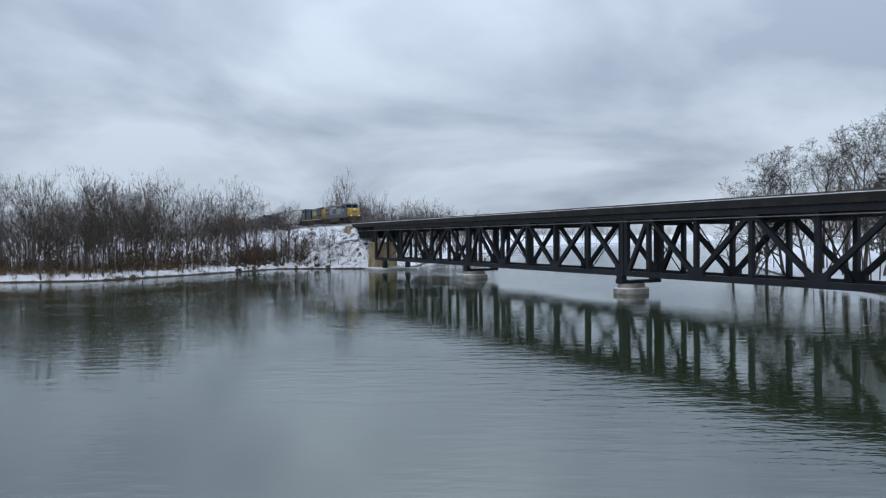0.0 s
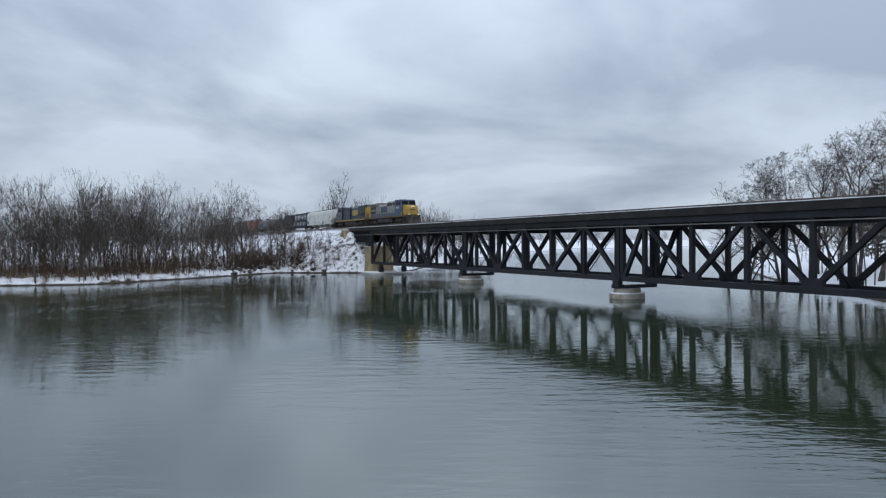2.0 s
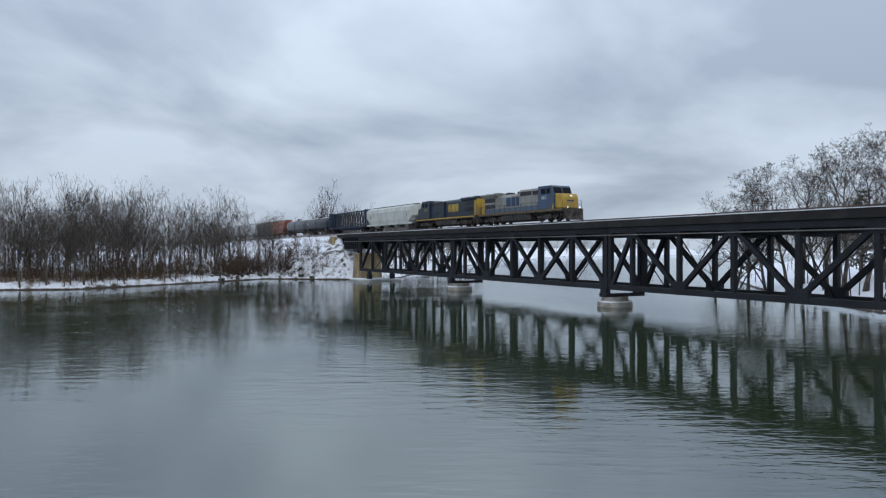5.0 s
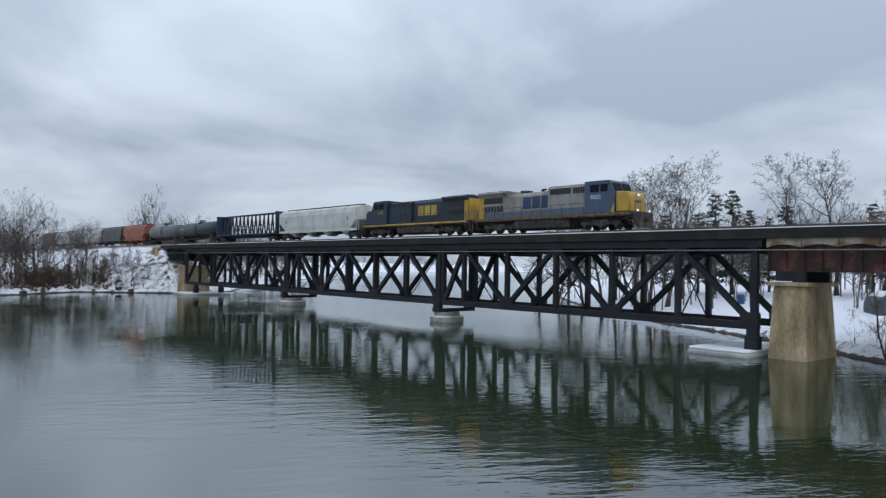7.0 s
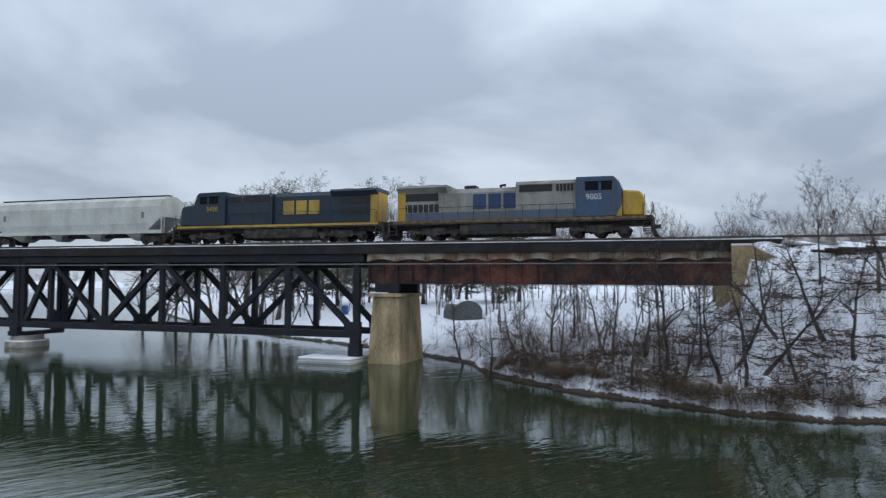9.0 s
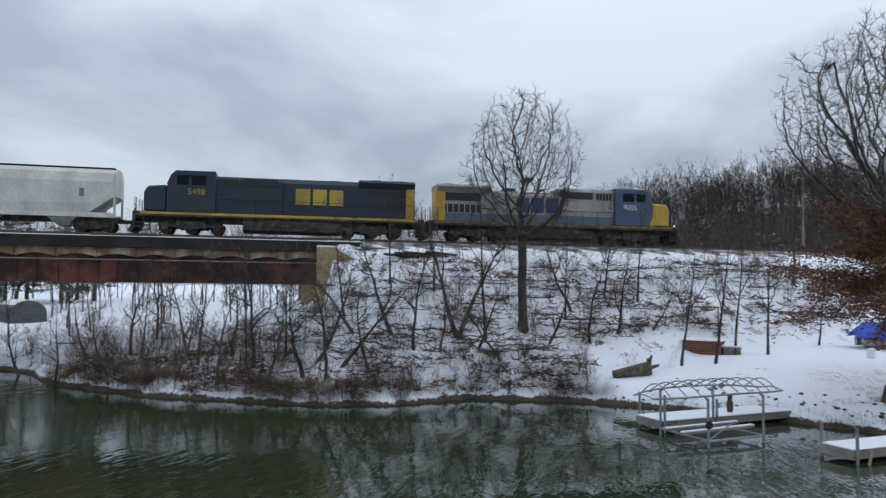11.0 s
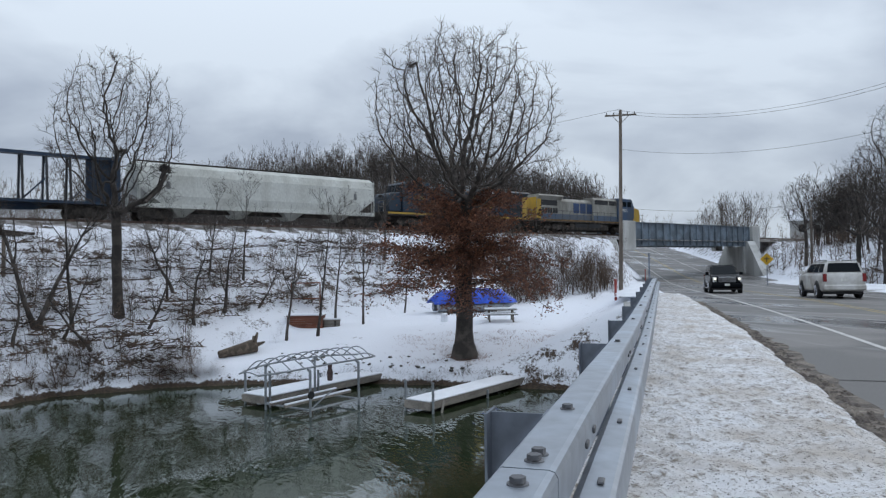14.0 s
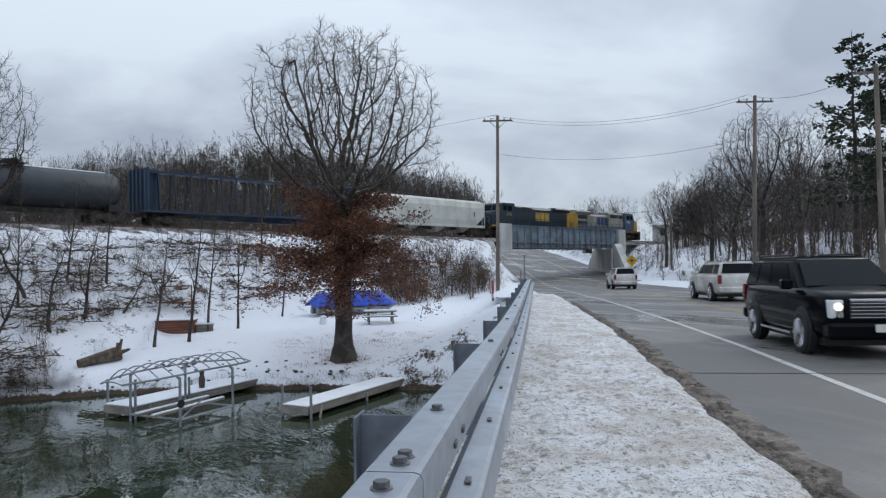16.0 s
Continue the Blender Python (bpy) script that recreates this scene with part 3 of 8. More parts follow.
# abutments with sloping wing walls
for s, sg in ((67.1, 1), (-87.2, -1)):
    ab = tagged(new("abutment"), "concrete abutment with sloping snow-topped wing wall", "abutment", group="abutments")
    ab.matrix_basis = BR @ pose(s, 0, 0)
    bm = BM()
    add_box(bm, -0.8 if sg > 0 else -1.5, 1.5 if sg > 0 else 0.8, -3.4, 3.4, 3.0, 6.5)
    add_box(bm, 0.3 if sg > 0 else -1.4, 1.4 if sg > 0 else -0.3, -3.4, 3.4, 6.5, 9.1)
    part("wall", bm, CONCRETE, ab)
    for y in (-3.9, 3.9):
        bm = BM()
        a, b = (0.2, 4.2)
        prof = [(sg * a, 4.0), (sg * b, 5.0), (sg * b, 7.7), (sg * (a + 1.2), 9.25), (sg * a, 9.25)]
        add_prism(bm, prof, y - 0.35, y + 0.35)
        part("wing_wall", bm, CONCRETE, ab)
        bm = BM()
        prof = [(sg * a, 9.254), (sg * (a + 1.2), 9.254), (sg * b, 7.704), (sg * b, 7.83), (sg * (a + 1.2), 9.38), (sg * a, 9.38)]
        add_prism(bm, prof, y - 0.37, y + 0.37)
        part("snow_cap", bm, SNOW, ab, "snow along the coping")

# rails run through from end to end, on the bridge and on the bank
RAILMAT = mat("rail_steel", (0.16, 0.11, 0.09), 0.45, 0.6, var=0.4)
tr = tagged(new("railway_track"), "single railway track on snowy ballast", "track", kind="structure")
for y in (-0.76, 0.76):
    bm = BM()
    prev = None
    for k in range(-60, 61):
        s = k * 8.0
        p, h = track(s, y)
        q = Vector((p.x, p.y, 0))
        if prev is not None:
            add_beam(bm, prev + Vector((0, 0, 10.02)), q + Vector((0, 0, 10.02)), 0.075, 0.16)
            add_beam(bm, prev + Vector((0, 0, 9.92)), q + Vector((0, 0, 9.92)), 0.15, 0.03)
        prev = q
    part("rail", bm, RAILMAT, tr)
BALLAST = mat("snowy_ballast", (0.34, 0.33, 0.33), 0.95, var=0.6, scale=1.2, fine=14, other=(0.11, 0.10, 0.09), bump=0.6, depth=0.06)
bm = BM()
for lo, hi in ((-480, -88), (70.6, 480)):
    prev = None
    for k in range(0, 41):
        s = lo + (hi - lo) * k / 40
        ring_ = []
        for off, z in ((-3.3, 9.3), (-1.9, 9.86), (1.9, 9.86), (3.3, 9.3)):
            p, h = track(s, off)
            ring_.append(bm.verts.new((p.x, p.y, z)))
        if prev:
            for a in range(3):
                bm.faces.new((prev[a], prev[a + 1], ring_[a + 1], ring_[a]))
        prev = ring_
part("ballast", bm, BALLAST, tr)
bm = BM()
for k in range(-88, 70, 4):
    add_box(bm, k, k + 4, -1.3, 1.3, 9.24, 9.86)
part("deck_bed", bm, TIMBER, bridge)

# ------------------------------------------------------------------ train
def train_s(t):
    """Where the front of the train is."""
    return float(np.interp(t, [0, 1.5, 3.5, 7, 9, 11.3, 14.5, 16], [-94.0, -67.7, -33.4, 27.2, 62.3, 103.0, 160.8, 188.0]))

TRAIN = []   # (thing, metres of its centre behind the front)

def paint(name, col, rough=0.45, dirt=None, metal=0.0, spec=0.4):
    return mat(name, col, rough, metal, var=0.25, scale=0.7, fine=9, bump=0.04, other=dirt or tuple(c * 0.6 for c in col), mixpos=(0.32, 0.6), spec=spec, stretch=(1, 1, 0.45))

GRIME = mat("undercarriage_grime", (0.075, 0.062, 0.052), 0.85, var=0.5, scale=2, fine=14, bump=0.3, other=(0.03, 0.025, 0.021))
BLACK = paint("black_paint", (0.022, 0.022, 0.024), 0.5)
DGLASS = mat("dark_glass", (0.012, 0.015, 0.018), 0.08, var=0.1, bump=0.0, spec=0.05)
BLUEGREY = paint("faded_blue_paint", (0.045, 0.088, 0.165), 0.5, (0.06, 0.075, 0.095))
BEIGE = paint("faded_grey_paint", (0.30, 0.295, 0.265), 0.6, (0.17, 0.16, 0.14))
FADEDBAND = paint("faded_band_paint", (0.085, 0.12, 0.175), 0.6, (0.13, 0.125, 0.115))
YEL = paint("yellow_paint", (0.50, 0.31, 0.035), 0.5, (0.30, 0.19, 0.05))
NAVY = paint("dark_blue_paint", (0.013, 0.030, 0.052), 0.4, (0.022, 0.028, 0.035))
GOLD = paint("gold_letters", (0.46, 0.31, 0.05), 0.5, (0.30, 0.2, 0.05))
LETTERBLUE = paint("blue_letters", (0.03, 0.06, 0.14), 0.5)
STENCIL = paint("stencil_grey", (0.2, 0.2, 0.2), 0.6)
WHITEP = paint("white_letters", (0.7, 0.7, 0.66), 0.5)
LAMP = bpy.data.materials.new("lit_lamp")
LAMP.use_nodes = True
LAMP.node_tree.nodes["Principled BSDF"].inputs["Emission Color"].default_value = (1, 0.93, 0.75, 1)
LAMP.node_tree.nodes["Principled BSDF"].inputs["Emission Strength"].default_value = 1.2

def text_part(name, words, size, material, parent, at, label):
    cu = bpy.data.curves.new(name, "FONT")
    cu.body, cu.size, cu.extrude, cu.align_x, cu.align_y = words, size, 0.004, "CENTER", "CENTER"
    tmp = bpy.data.objects.new("tmp_text", cu)
    me = bpy.data.meshes.new_from_object(tmp)
    bpy.data.objects.remove(tmp)
    me.materials.append(material)
    ob = new(name, me)
    ob.parent = parent
    ob.matrix_basis = at
    ob["label"] = label
    return ob

def side_pose(x, y, z):
    """Flat on a side wall, facing outwards; y < 0 faces the camera's side."""
    return Matrix.Translation((x, y, z)) @ (pose(0, 0, 0, 90, 0, 0) if y < 0 else pose(0, 0, 0, 90, 0, 180))

wheel_bm = BM()
add_tube(wheel_bm, (0, -0.07, 0), (0, 0.07, 0), 0.48, n=20)
add_tube(wheel_bm, (0, -0.10, 0), (0, 0.10, 0), 0.16, n=10)
WHEEL = mesh_of("wheel", wheel_bm, GRIME)
axle_bm = BM()
add_tube(axle_bm, (0, -0.7, 0), (0, 0.7, 0), 0.08, n=8)
AXLE = mesh_of("axle", axle_bm, GRIME)

def loco_bogie_mesh():
    bm = BM()
    for y in (-1.12, 1.12):
        prof = [(-2.35, 0.62), (-2.2, 0.9), (-1.2, 0.72), (-0.7, 0.98), (0.7, 0.98), (1.2, 0.72), (2.2, 0.9), (2.35, 0.62), (2.0, 0.5), (0.9, 0.55), (0.5, 0.42), (-0.5, 0.42), (-0.9, 0.55), (-2.0, 0.5)]
        add_prism(bm, prof, y - 0.1, y + 0.1)
        for x in (-1.8, 0, 1.8):
            add_box(bm, x - 0.22, x + 0.22, y - 0.17, y + 0.17, 0.32, 0.72)
        for x in (-0.9, 0.9):
            add_tube(bm, (x, y * 1.08, 0.45), (x, y * 1.08, 1.0), 0.12, n=8)
    add_box(bm, -1.9, 1.9, -0.9, 0.9, 0.7, 1.0)
    return mesh_of("bogie", bm, GRIME)

def car_bogie_mesh():
    bm = BM()
    for y in (-0.98, 0.98):
        prof = [(-1.15, 0.38), (-1.1, 0.62), (-0.5, 0.78), (0.5, 0.78), (1.1, 0.62), (1.15, 0.38), (0.75, 0.42), (0.35, 0.22), (-0.35, 0.22), (-0.75, 0.42)]
        add_prism(bm, prof, y - 0.09, y + 0.09)
        for x in (-0.9, 0.9):
            add_box(bm, x - 0.14, x + 0.14, y - 0.14, y + 0.14, 0.34, 0.66)
    add_box(bm, -0.2, 0.2, -0.95, 0.95, 0.45, 0.85)
    return mesh_of("bogie", bm, GRIME)

LOCO_BOGIE, CAR_BOGIE = loco_bogie_mesh(), car_bogie_mesh()

def add_bogie(car, x, me, axles, r=1.0):
    b = piece("bogie", me, car, pose(x, 0, 0))
    for a in axles:
        piece("axle", AXLE, b, pose(a, 0, 0.48 * r))
        for y in (-0.76, 0.76):
            piece("wheel", WHEEL, b, pose(a, y, 0.48 * r))

def handrail(name, car, x0, x1, y, z0, h, n, material):
    bm = BM()
    for k in range(n + 1):
        x = x0 + (x1 - x0) * k / n
        add_tube(bm, (x, y, z0), (x, y, z0 + h), 0.02, n=5)
    add_tube(bm, (x0, y, z0 + h), (x1, y, z0 + h), 0.022, n=5)
    part(name, bm, material, car)

def end_steps(car, x, sg, material):
    for y in (-1.25, 1.25):
        bm = BM()
        for z in (0.45, 0.78, 1.11, 1.42):
            add_box(bm, x - 0.28, x + 0.28, y - 0.22, y + 0.22, z, z + 0.05)
        for dx in (-0.3, 0.27):
            add_box(bm, x + dx, x + dx + 0.03, y - 0.23, y + 0.23, 0.4, 1.62)
        part("steps", bm, material, car)
        bm = BM()
        for dx in (-0.28, 0.28):
            add_tube(bm, (x + dx, y, 1.5), (x + dx, y, 2.65), 0.022, n=5)
        part("grab_rail", bm, material, car)

def hood_prism(car, name, x0, x1, hw, z0, z1, material, ch=0.28, label="", over=0.0):
    bm = BM()
    w = hw + over
    prof = [(-hw, z0), (hw, z0), (hw, z1 - ch - over), (w, z1 - ch), (w - ch * 0.8, z1), (-w + ch * 0.8, z1), (-w, z1 - ch), (-hw, z1 - ch - over)]
    add_prism(bm, prof, x0, x1, axis="x")
    return part(name, bm, material, car, label)

def panel(car, name, x0, x1, z0, z1, y, material, label="", t=0.02):
    """A thin plate standing proud of both sides."""
    for sg in (-1, 1):
        bm = BM()
        add_box(bm, x0, x1, min(sg * y, sg * (y + t)), max(sg * y, sg * (y + t)), z0, z1)
        part(name, bm, material, car, label)

def grille(car, x0, x1, z0, z1, y, n, material=BLACK):
    for sg in (-1, 1):
        for k in range(n):
            xa = x0 + (x1 - x0) * (k + 0.12) / n
            xb = x0 + (x1 - x0) * (k + 0.88) / n
            bm = BM()
            add_box(bm, xa, xb, min(sg * y, sg * (y + 0.025)), max(sg * y, sg * (y + 0.025)), z0, z1)
            part("louvre", bm, material, car)

def locomotive(back, label, hood, low, cabm, nosem, stripe, letters, number, number_mat, rear_yellow, flip):
    car = tagged(new("locomotive"), label, "locomotive", group="train")
    SILL = 1.62
    bm = BM()
    add_box(bm, -10.6, 10.6, -1.45, 1.45, 1.28, SILL)
    add_box(bm, -10.6, 10.6, -0.7, 0.7, 0.95, 1.28)
    part("underframe", bm, GRIME, car)
    panel(car, "sill_stripe", -10.2, 10.2, 1.42, 1.60, 1.452, stripe, "yellow sill stripe")
    bm = BM()
    prof = [(-1.2, 1.26), (-1.35, 0.95), (-1.3, 0.45), (-1.0, 0.3), (1.0, 0.3), (1.3, 0.45), (1.35, 0.95), (1.2, 1.26)]
    add_prism(bm, prof, -4.4, 3.0, axis="x")
    part("fuel_tank", bm, GRIME, car)
    for x0, x1 in ((-3.6, -1.3), (-0.9, 1.4)):
        panel(car, "equipment_box", x0, x1, 0.7, 1.22, 1.34, BLACK if not flip else GRIME, t=0.04)
    for x in (-6.7, 6.7):
        add_bogie(car, x, LOCO_BOGIE, (-1.8, 0, 1.8), 1.05)
    # hood, radiator house with its overhang, equipment box behind the cab
    hood_prism(car, "engine_hood", -5.6, 0.2, 0.95, SILL, 4.46 if flip else 4.22, hood, 0.35)
    hood_prism(car, "radiator_hood", -10.0, -5.6, 0.97, SILL, 4.55, hood, 0.18, over=0.42)
    hood_prism(car, "blower_housing", 0.2, 5.0, 1.22, SILL, 4.58 if not flip else 4.40, hood, 0.25)
    if low is not hood:
        panel(car, "lower_band", -9.9, 0.2, SILL, 2.3, 0.972, low, "faded blue lower band", t=0.012)
        panel(car, "lower_band", 0.2, 5.0, SILL, 2.3, 1.222, low, "faded blue lower band", t=0.012)
    # doors along the hood
    for k in range(7):
        x = -5.4 + 0.8 * k
        panel(car, "hood_door", x, x + 0.74, 2.42, 3.82, 0.955, hood, t=0.018)
    for k in range(5):
        x = 0.5 + 0.9 * k
        panel(car, "hood_door", x, x + 0.82, 2.42, 3.5, 1.225, hood, t=0.018)
    grille(car, -9.6, -6.3, 2.35, 3.0, 0.985, 7)
    panel(car, "radiator_grille", -9.4, -6.4, 3.28, 3.92, 0.975, BLACK, "black radiator grille", t=0.03)
    panel(car, "intake_grille", 0.5, 3.1, 3.72, 4.28, 1.225, BLACK, "black intake grille", t=0.03)
    grille(car, 3.4, 4.8, 3.7, 4.25, 1.225, 5)
    for x in (-9.0, -7.0):
        bm = BM(); add_tube(bm, (x, 0, 4.55), (x, 0, 4.66), 0.75, n=20); part("radiator_fan", bm, GRIME, car)
    bm = BM(); add_box(bm, -4.3, -3.3, -0.5, 0.5, 4.2, 4.52); part("exhaust_stack", bm, BLACK, car, bevel=0.06)
    bm = BM()
    add_tube(bm, (-1.3, -0.4, 4.45), (-0.8, -0.4, 4.45), 0.05, 0.11, n=8)
    add_tube(bm, (-1.3, -0.15, 4.45), (-0.9, -0.15, 4.45), 0.05, 0.09, n=8)
    add_box(bm, -1.3, -1.2, -0.5, 0, 4.15, 4.47)
    part("horn", bm, GRIME, car)
    # cab with sloped front, nose
    bm = BM()
    prof = [(5.0, SILL), (8.4, SILL), (8.4, 3.55), (8.05, 4.45), (7.8, 4.68), (5.0, 4.70)]
    add_prism(bm, prof, -1.5, 1.5)
    part("cab", bm, cabm, car, bevel=0.05)
    panel(car, "cab_window", 6.9, 7.7, 3.62, 4.28, 1.502, DGLASS, "dark cab side window", t=0.015)
    panel(car, "cab_window", 5.7, 6.7, 3.62, 4.28, 1.502, DGLASS, "dark cab side window", t=0.015)
    panel(car, "window_awning", 5.6, 7.8, 4.32, 4.38, 1.502, cabm, t=0.12)
    for y0, y1 in ((-1.35, -0.12), (0.12, 1.35)):
        bm = BM()
        vs = [bm.verts.new(p) for p in ((8.39, y0, 3.68), (8.39, y1, 3.68), (8.10, y1, 4.42), (8.10, y0, 4.42), (8.43, y0, 3.68), (8.43, y1, 3.68), (8.14, y1, 4.42), (8.14, y0, 4.42))]
        for f in ((3, 2, 1, 0), (4, 5, 6, 7), (0, 1, 5, 4), (1, 2, 6, 5), (2, 3, 7, 6), (3, 0, 4, 7)):
            bm.faces.new([vs[i] for i in f])
        part("windscreen", bm, DGLASS, car, "dark windscreen pane")
    bm = BM()
    prof = [(8.4, SILL), (10.0, SILL), (10.0, 3.1), (9.75, 3.5), (8.4, 3.62)]
    add_prism(bm, prof, -1.28, 1.28)
    part("nose", bm, nosem, car, bevel=0.12)
    if nosem is not cabm:
        for sg in (-1, 1):
            bm = BM()
            A = [(8.0, SILL), (8.45, SILL), (8.45, 2.5)]
            add_prism(bm, A, sg * 1.5 - 0.006, sg * 1.5 + 0.006)
            part("nose_flash", bm, nosem, car, "yellow wedge on the cab side")
    bm = BM(); add_box(bm, 9.99, 10.06, -0.3, 0.3, 3.12, 3.32); part("lamp_housing", bm, BLACK, car)
    for y in (-0.13, 0.13):
        bm = BM(); add_tube(bm, (10.04, y, 3.22), (10.08, y, 3.22), 0.085, n=12); part("headlight", bm, LAMP if not flip else DGLASS, car, "round headlight")
    for y in (-0.95, 0.95):
        bm = BM(); add_tube(bm, (10.6, y, 1.75), (10.66, y, 1.75), 0.085, n=12); part("ditch_light", bm, LAMP if not flip else DGLASS, car, "low round ditch light")
    bm = BM(); add_box(bm, 9.995, 10.01, -0.55, 0.55, 2.5, 2.72); part("nose_emblem", bm, LETTERBLUE, car, "small blue emblem bar")
    # ends: pilots, couplers, steps, rails
    for sg in (-1, 1):
        bm = BM()
        add_box(bm, min(sg * 10.55, sg * 10.7), max(sg * 10.55, sg * 10.7), -1.45, 1.45, 0.35, 1.6)
        prof = [(sg * 10.7, 0.15), (sg * 11.05, 0.15), (sg * 10.75, 0.75), (sg * 10.7, 0.75)]
        add_prism(bm, prof, -1.3, 1.3)
        part("pilot", bm, GRIME, car)
        bm = BM()
        add_box(bm, min(sg * 10.6, sg * 11.2), max(sg * 10.6, sg * 11.2), -0.14, 0.14, 0.72, 1.0)
        part("coupler", bm, GRIME, car)
        end_steps(car, sg * 10.25, sg, GRIME)
        for y in (-1.3, 0.5):
            bm = BM()
            for yy in (y, y + 0.8):
                add_tube(bm, (sg * 10.62, yy, 1.6), (sg * 10.62, yy, 2.65), 0.022, n=5)
            for z in (2.1, 2.65):
                add_tube(bm, (sg * 10.62, y, z), (sg * 10.62, y + 0.8, z), 0.022, n=5)
            if y < 0:
                part("end_railing", bm, BEIGE, car)
        part("end_railing", bm, BEIGE, car)
    for y in (-1.4, 1.4):
        handrail("handrail", car, -9.9, 4.8, y, SILL, 1.05, 11, BLACK)
    # plain shapes where the lettering is
    yl = 0.975
    for sg in (-1, 1):
        mx = (lambda x: x + (0.9 if flip else 0.0)) if sg < 0 else (lambda x: -3.3 - x - (0.9 if flip else 0.0))
        for x0, x1 in ((-3.4, -2.3), (-2.1, -1.05), (-0.85, 0.2)):
            xa, xb = sorted((mx(x0), mx(x1)))
            bm = BM()
            y0, y1 = sorted((sg * (yl + 0.006), sg * (yl + 0.03)))
            add_box(bm, xa, xb, y0, y1, 2.5, 3.72)
            part("emblem_block", bm, letters, car, "plain coloured emblem block", bevel=0.01)
        text_part("road_number", number, 0.62, number_mat, car, side_pose(6.35, sg * 1.512, 3.12), "painted road number")
    if rear_yellow:
        panel(car, "end_panel", -9.98, -9.3, 1.65, 4.0, 1.0, YEL, "yellow end panel")
        bm = BM(); add_box(bm, -10.03, -9.99, -0.95, 0.95, 1.65, 4.2); part("end_panel", bm, YEL, car, "yellow end panel")
    TRAIN.append((car, back, flip))
    return car

locomotive(10.9, "faded grey and blue diesel locomotive with yellow nose", BEIGE, FADEDBAND, BLUEGREY, YEL, mat("rusty_stripe", (0.22, 0.13, 0.05), 0.7, var=0.5), LETTERBLUE, "9005", WHITEP, True, False)
locomotive(32.7, "dark blue diesel locomotive with yellow stripe, facing backwards", NAVY, NAVY, NAVY, NAVY, YEL, GOLD, "5498", GOLD, True, True)

def car_base(car, L, inset=2.2, material=GRIME):
    bm = BM()
    add_box(bm, -L / 2 + 0.5, L / 2 - 0.5, -0.35, 0.35, 0.75, 1.1)
    part("centre_sill", bm, material, car)
    for x in (-L / 2 + inset, L / 2 - inset):
        add_bogie(car, x, CAR_BOGIE, (-0.9, 0.9))
    for sg in (-1, 1):
        bm = BM()
        add_box(bm, min(sg * (L / 2 - 0.6), sg * (L / 2)), max(sg * (L / 2 - 0.6), sg * (L / 2)), -0.13, 0.13, 0.72, 1.0)
        part("coupler", bm, GRIME, car)

def hopper_car(back, L, m, label, bays=4, h=4.65, chute=None):
    """Covered hopper: bulging sides, sloped ends in open frames, chutes below, roof walk."""
    car = tagged(new("hopper_car"), label, "hopper car", group="train")
    car_base(car, L)
    e = L / 2 - 0.7
    bm = BM()
    secs = [(-1.42, 1.25), (-1.55, 2.0), (-1.55, 3.6), (-1.35, 4.25), (-0.7, h - 0.05), (0, h), (0.7, h - 0.05), (1.35, 4.25), (1.55, 3.6), (1.55, 2.0), (1.42, 1.25)]
    rings = []
    for x, cut in ((-e, 2.6), (-e + 1.9, 1.25), (e - 1.9, 1.25), (e, 2.6)):
        rings.append([bm.verts.new((x, y, max(z, cut))) for y, z in secs])
    for a, b in zip(rings, rings[1:]):
        for k in range(len(secs)):
            bm.faces.new((a[k], a[(k + 1) % len(secs)], b[(k + 1) % len(secs)], b[k]))
    bm.faces.new(rings[0][::-1]); bm.faces.new(rings[-1])
    part("body", bm, m, car)
    for sg in (-1, 1):
        bm = BM()
        add_box(bm, -e, e, min(sg * 1.40, sg * 1.52), max(sg * 1.40, sg * 1.52), 1.05, 1.38)
        part("side_sill", bm, m, car)
        for x in (-e + 0.05, e - 0.05):
            bm = BM()
            for yy in (1.1, 1.5):
                add_box(bm, x - 0.04, x + 0.04, min(sg * yy, sg * (yy + 0.06)), max(sg * yy, sg * (yy + 0.06)), 1.1, h - 0.35)
            for j in range(8):
                z = 1.35 + 0.38 * j
                add_box(bm, x - 0.02, x + 0.02, min(sg * 1.1, sg * 1.56), max(sg * 1.1, sg * 1.56), z, z + 0.04)
            part("end_ladder", bm, m, car)
        for k in range(3):
            xx = -e + 2.2 + (2 * e - 4.4) * k / 2
            bm = BM(); add_box(bm, xx - 0.16, xx + 0.16, min(sg * 1.552, sg * 1.562), max(sg * 1.552, sg * 1.562), 2.5, 3.1 if k != 1 else 2.8)
            if k != 1:
                part("stencil_bar", bm, STENCIL, car, "small unreadable stencil block")
            else:
                bm.free()
    bm = BM()
    add_box(bm, -e + 0.3, e - 0.3, -0.35, 0.35, h + 0.1, h + 0.14)
    for k in range(10):
        xx = -e + 0.5 + (2 * e - 1) * k / 9
        add_box(bm, xx - 0.03, xx + 0.03, -0.35, 0.35, h - 0.06, h + 0.1)
    part("roof_walk", bm, GRIME, car)
    for k in range(bays):
        x = -e + 3.6 + (2 * e - 7.2) * k / (bays - 1)
        bm = BM()
        tapered_block(bm, x - 1.15, x + 1.15, -1.3, 1.3, 0.45, 1.25, -0.85, -0.75)
        part("discharge_chute", bm, chute or m, car)
    TRAIN.append((car, back, False))

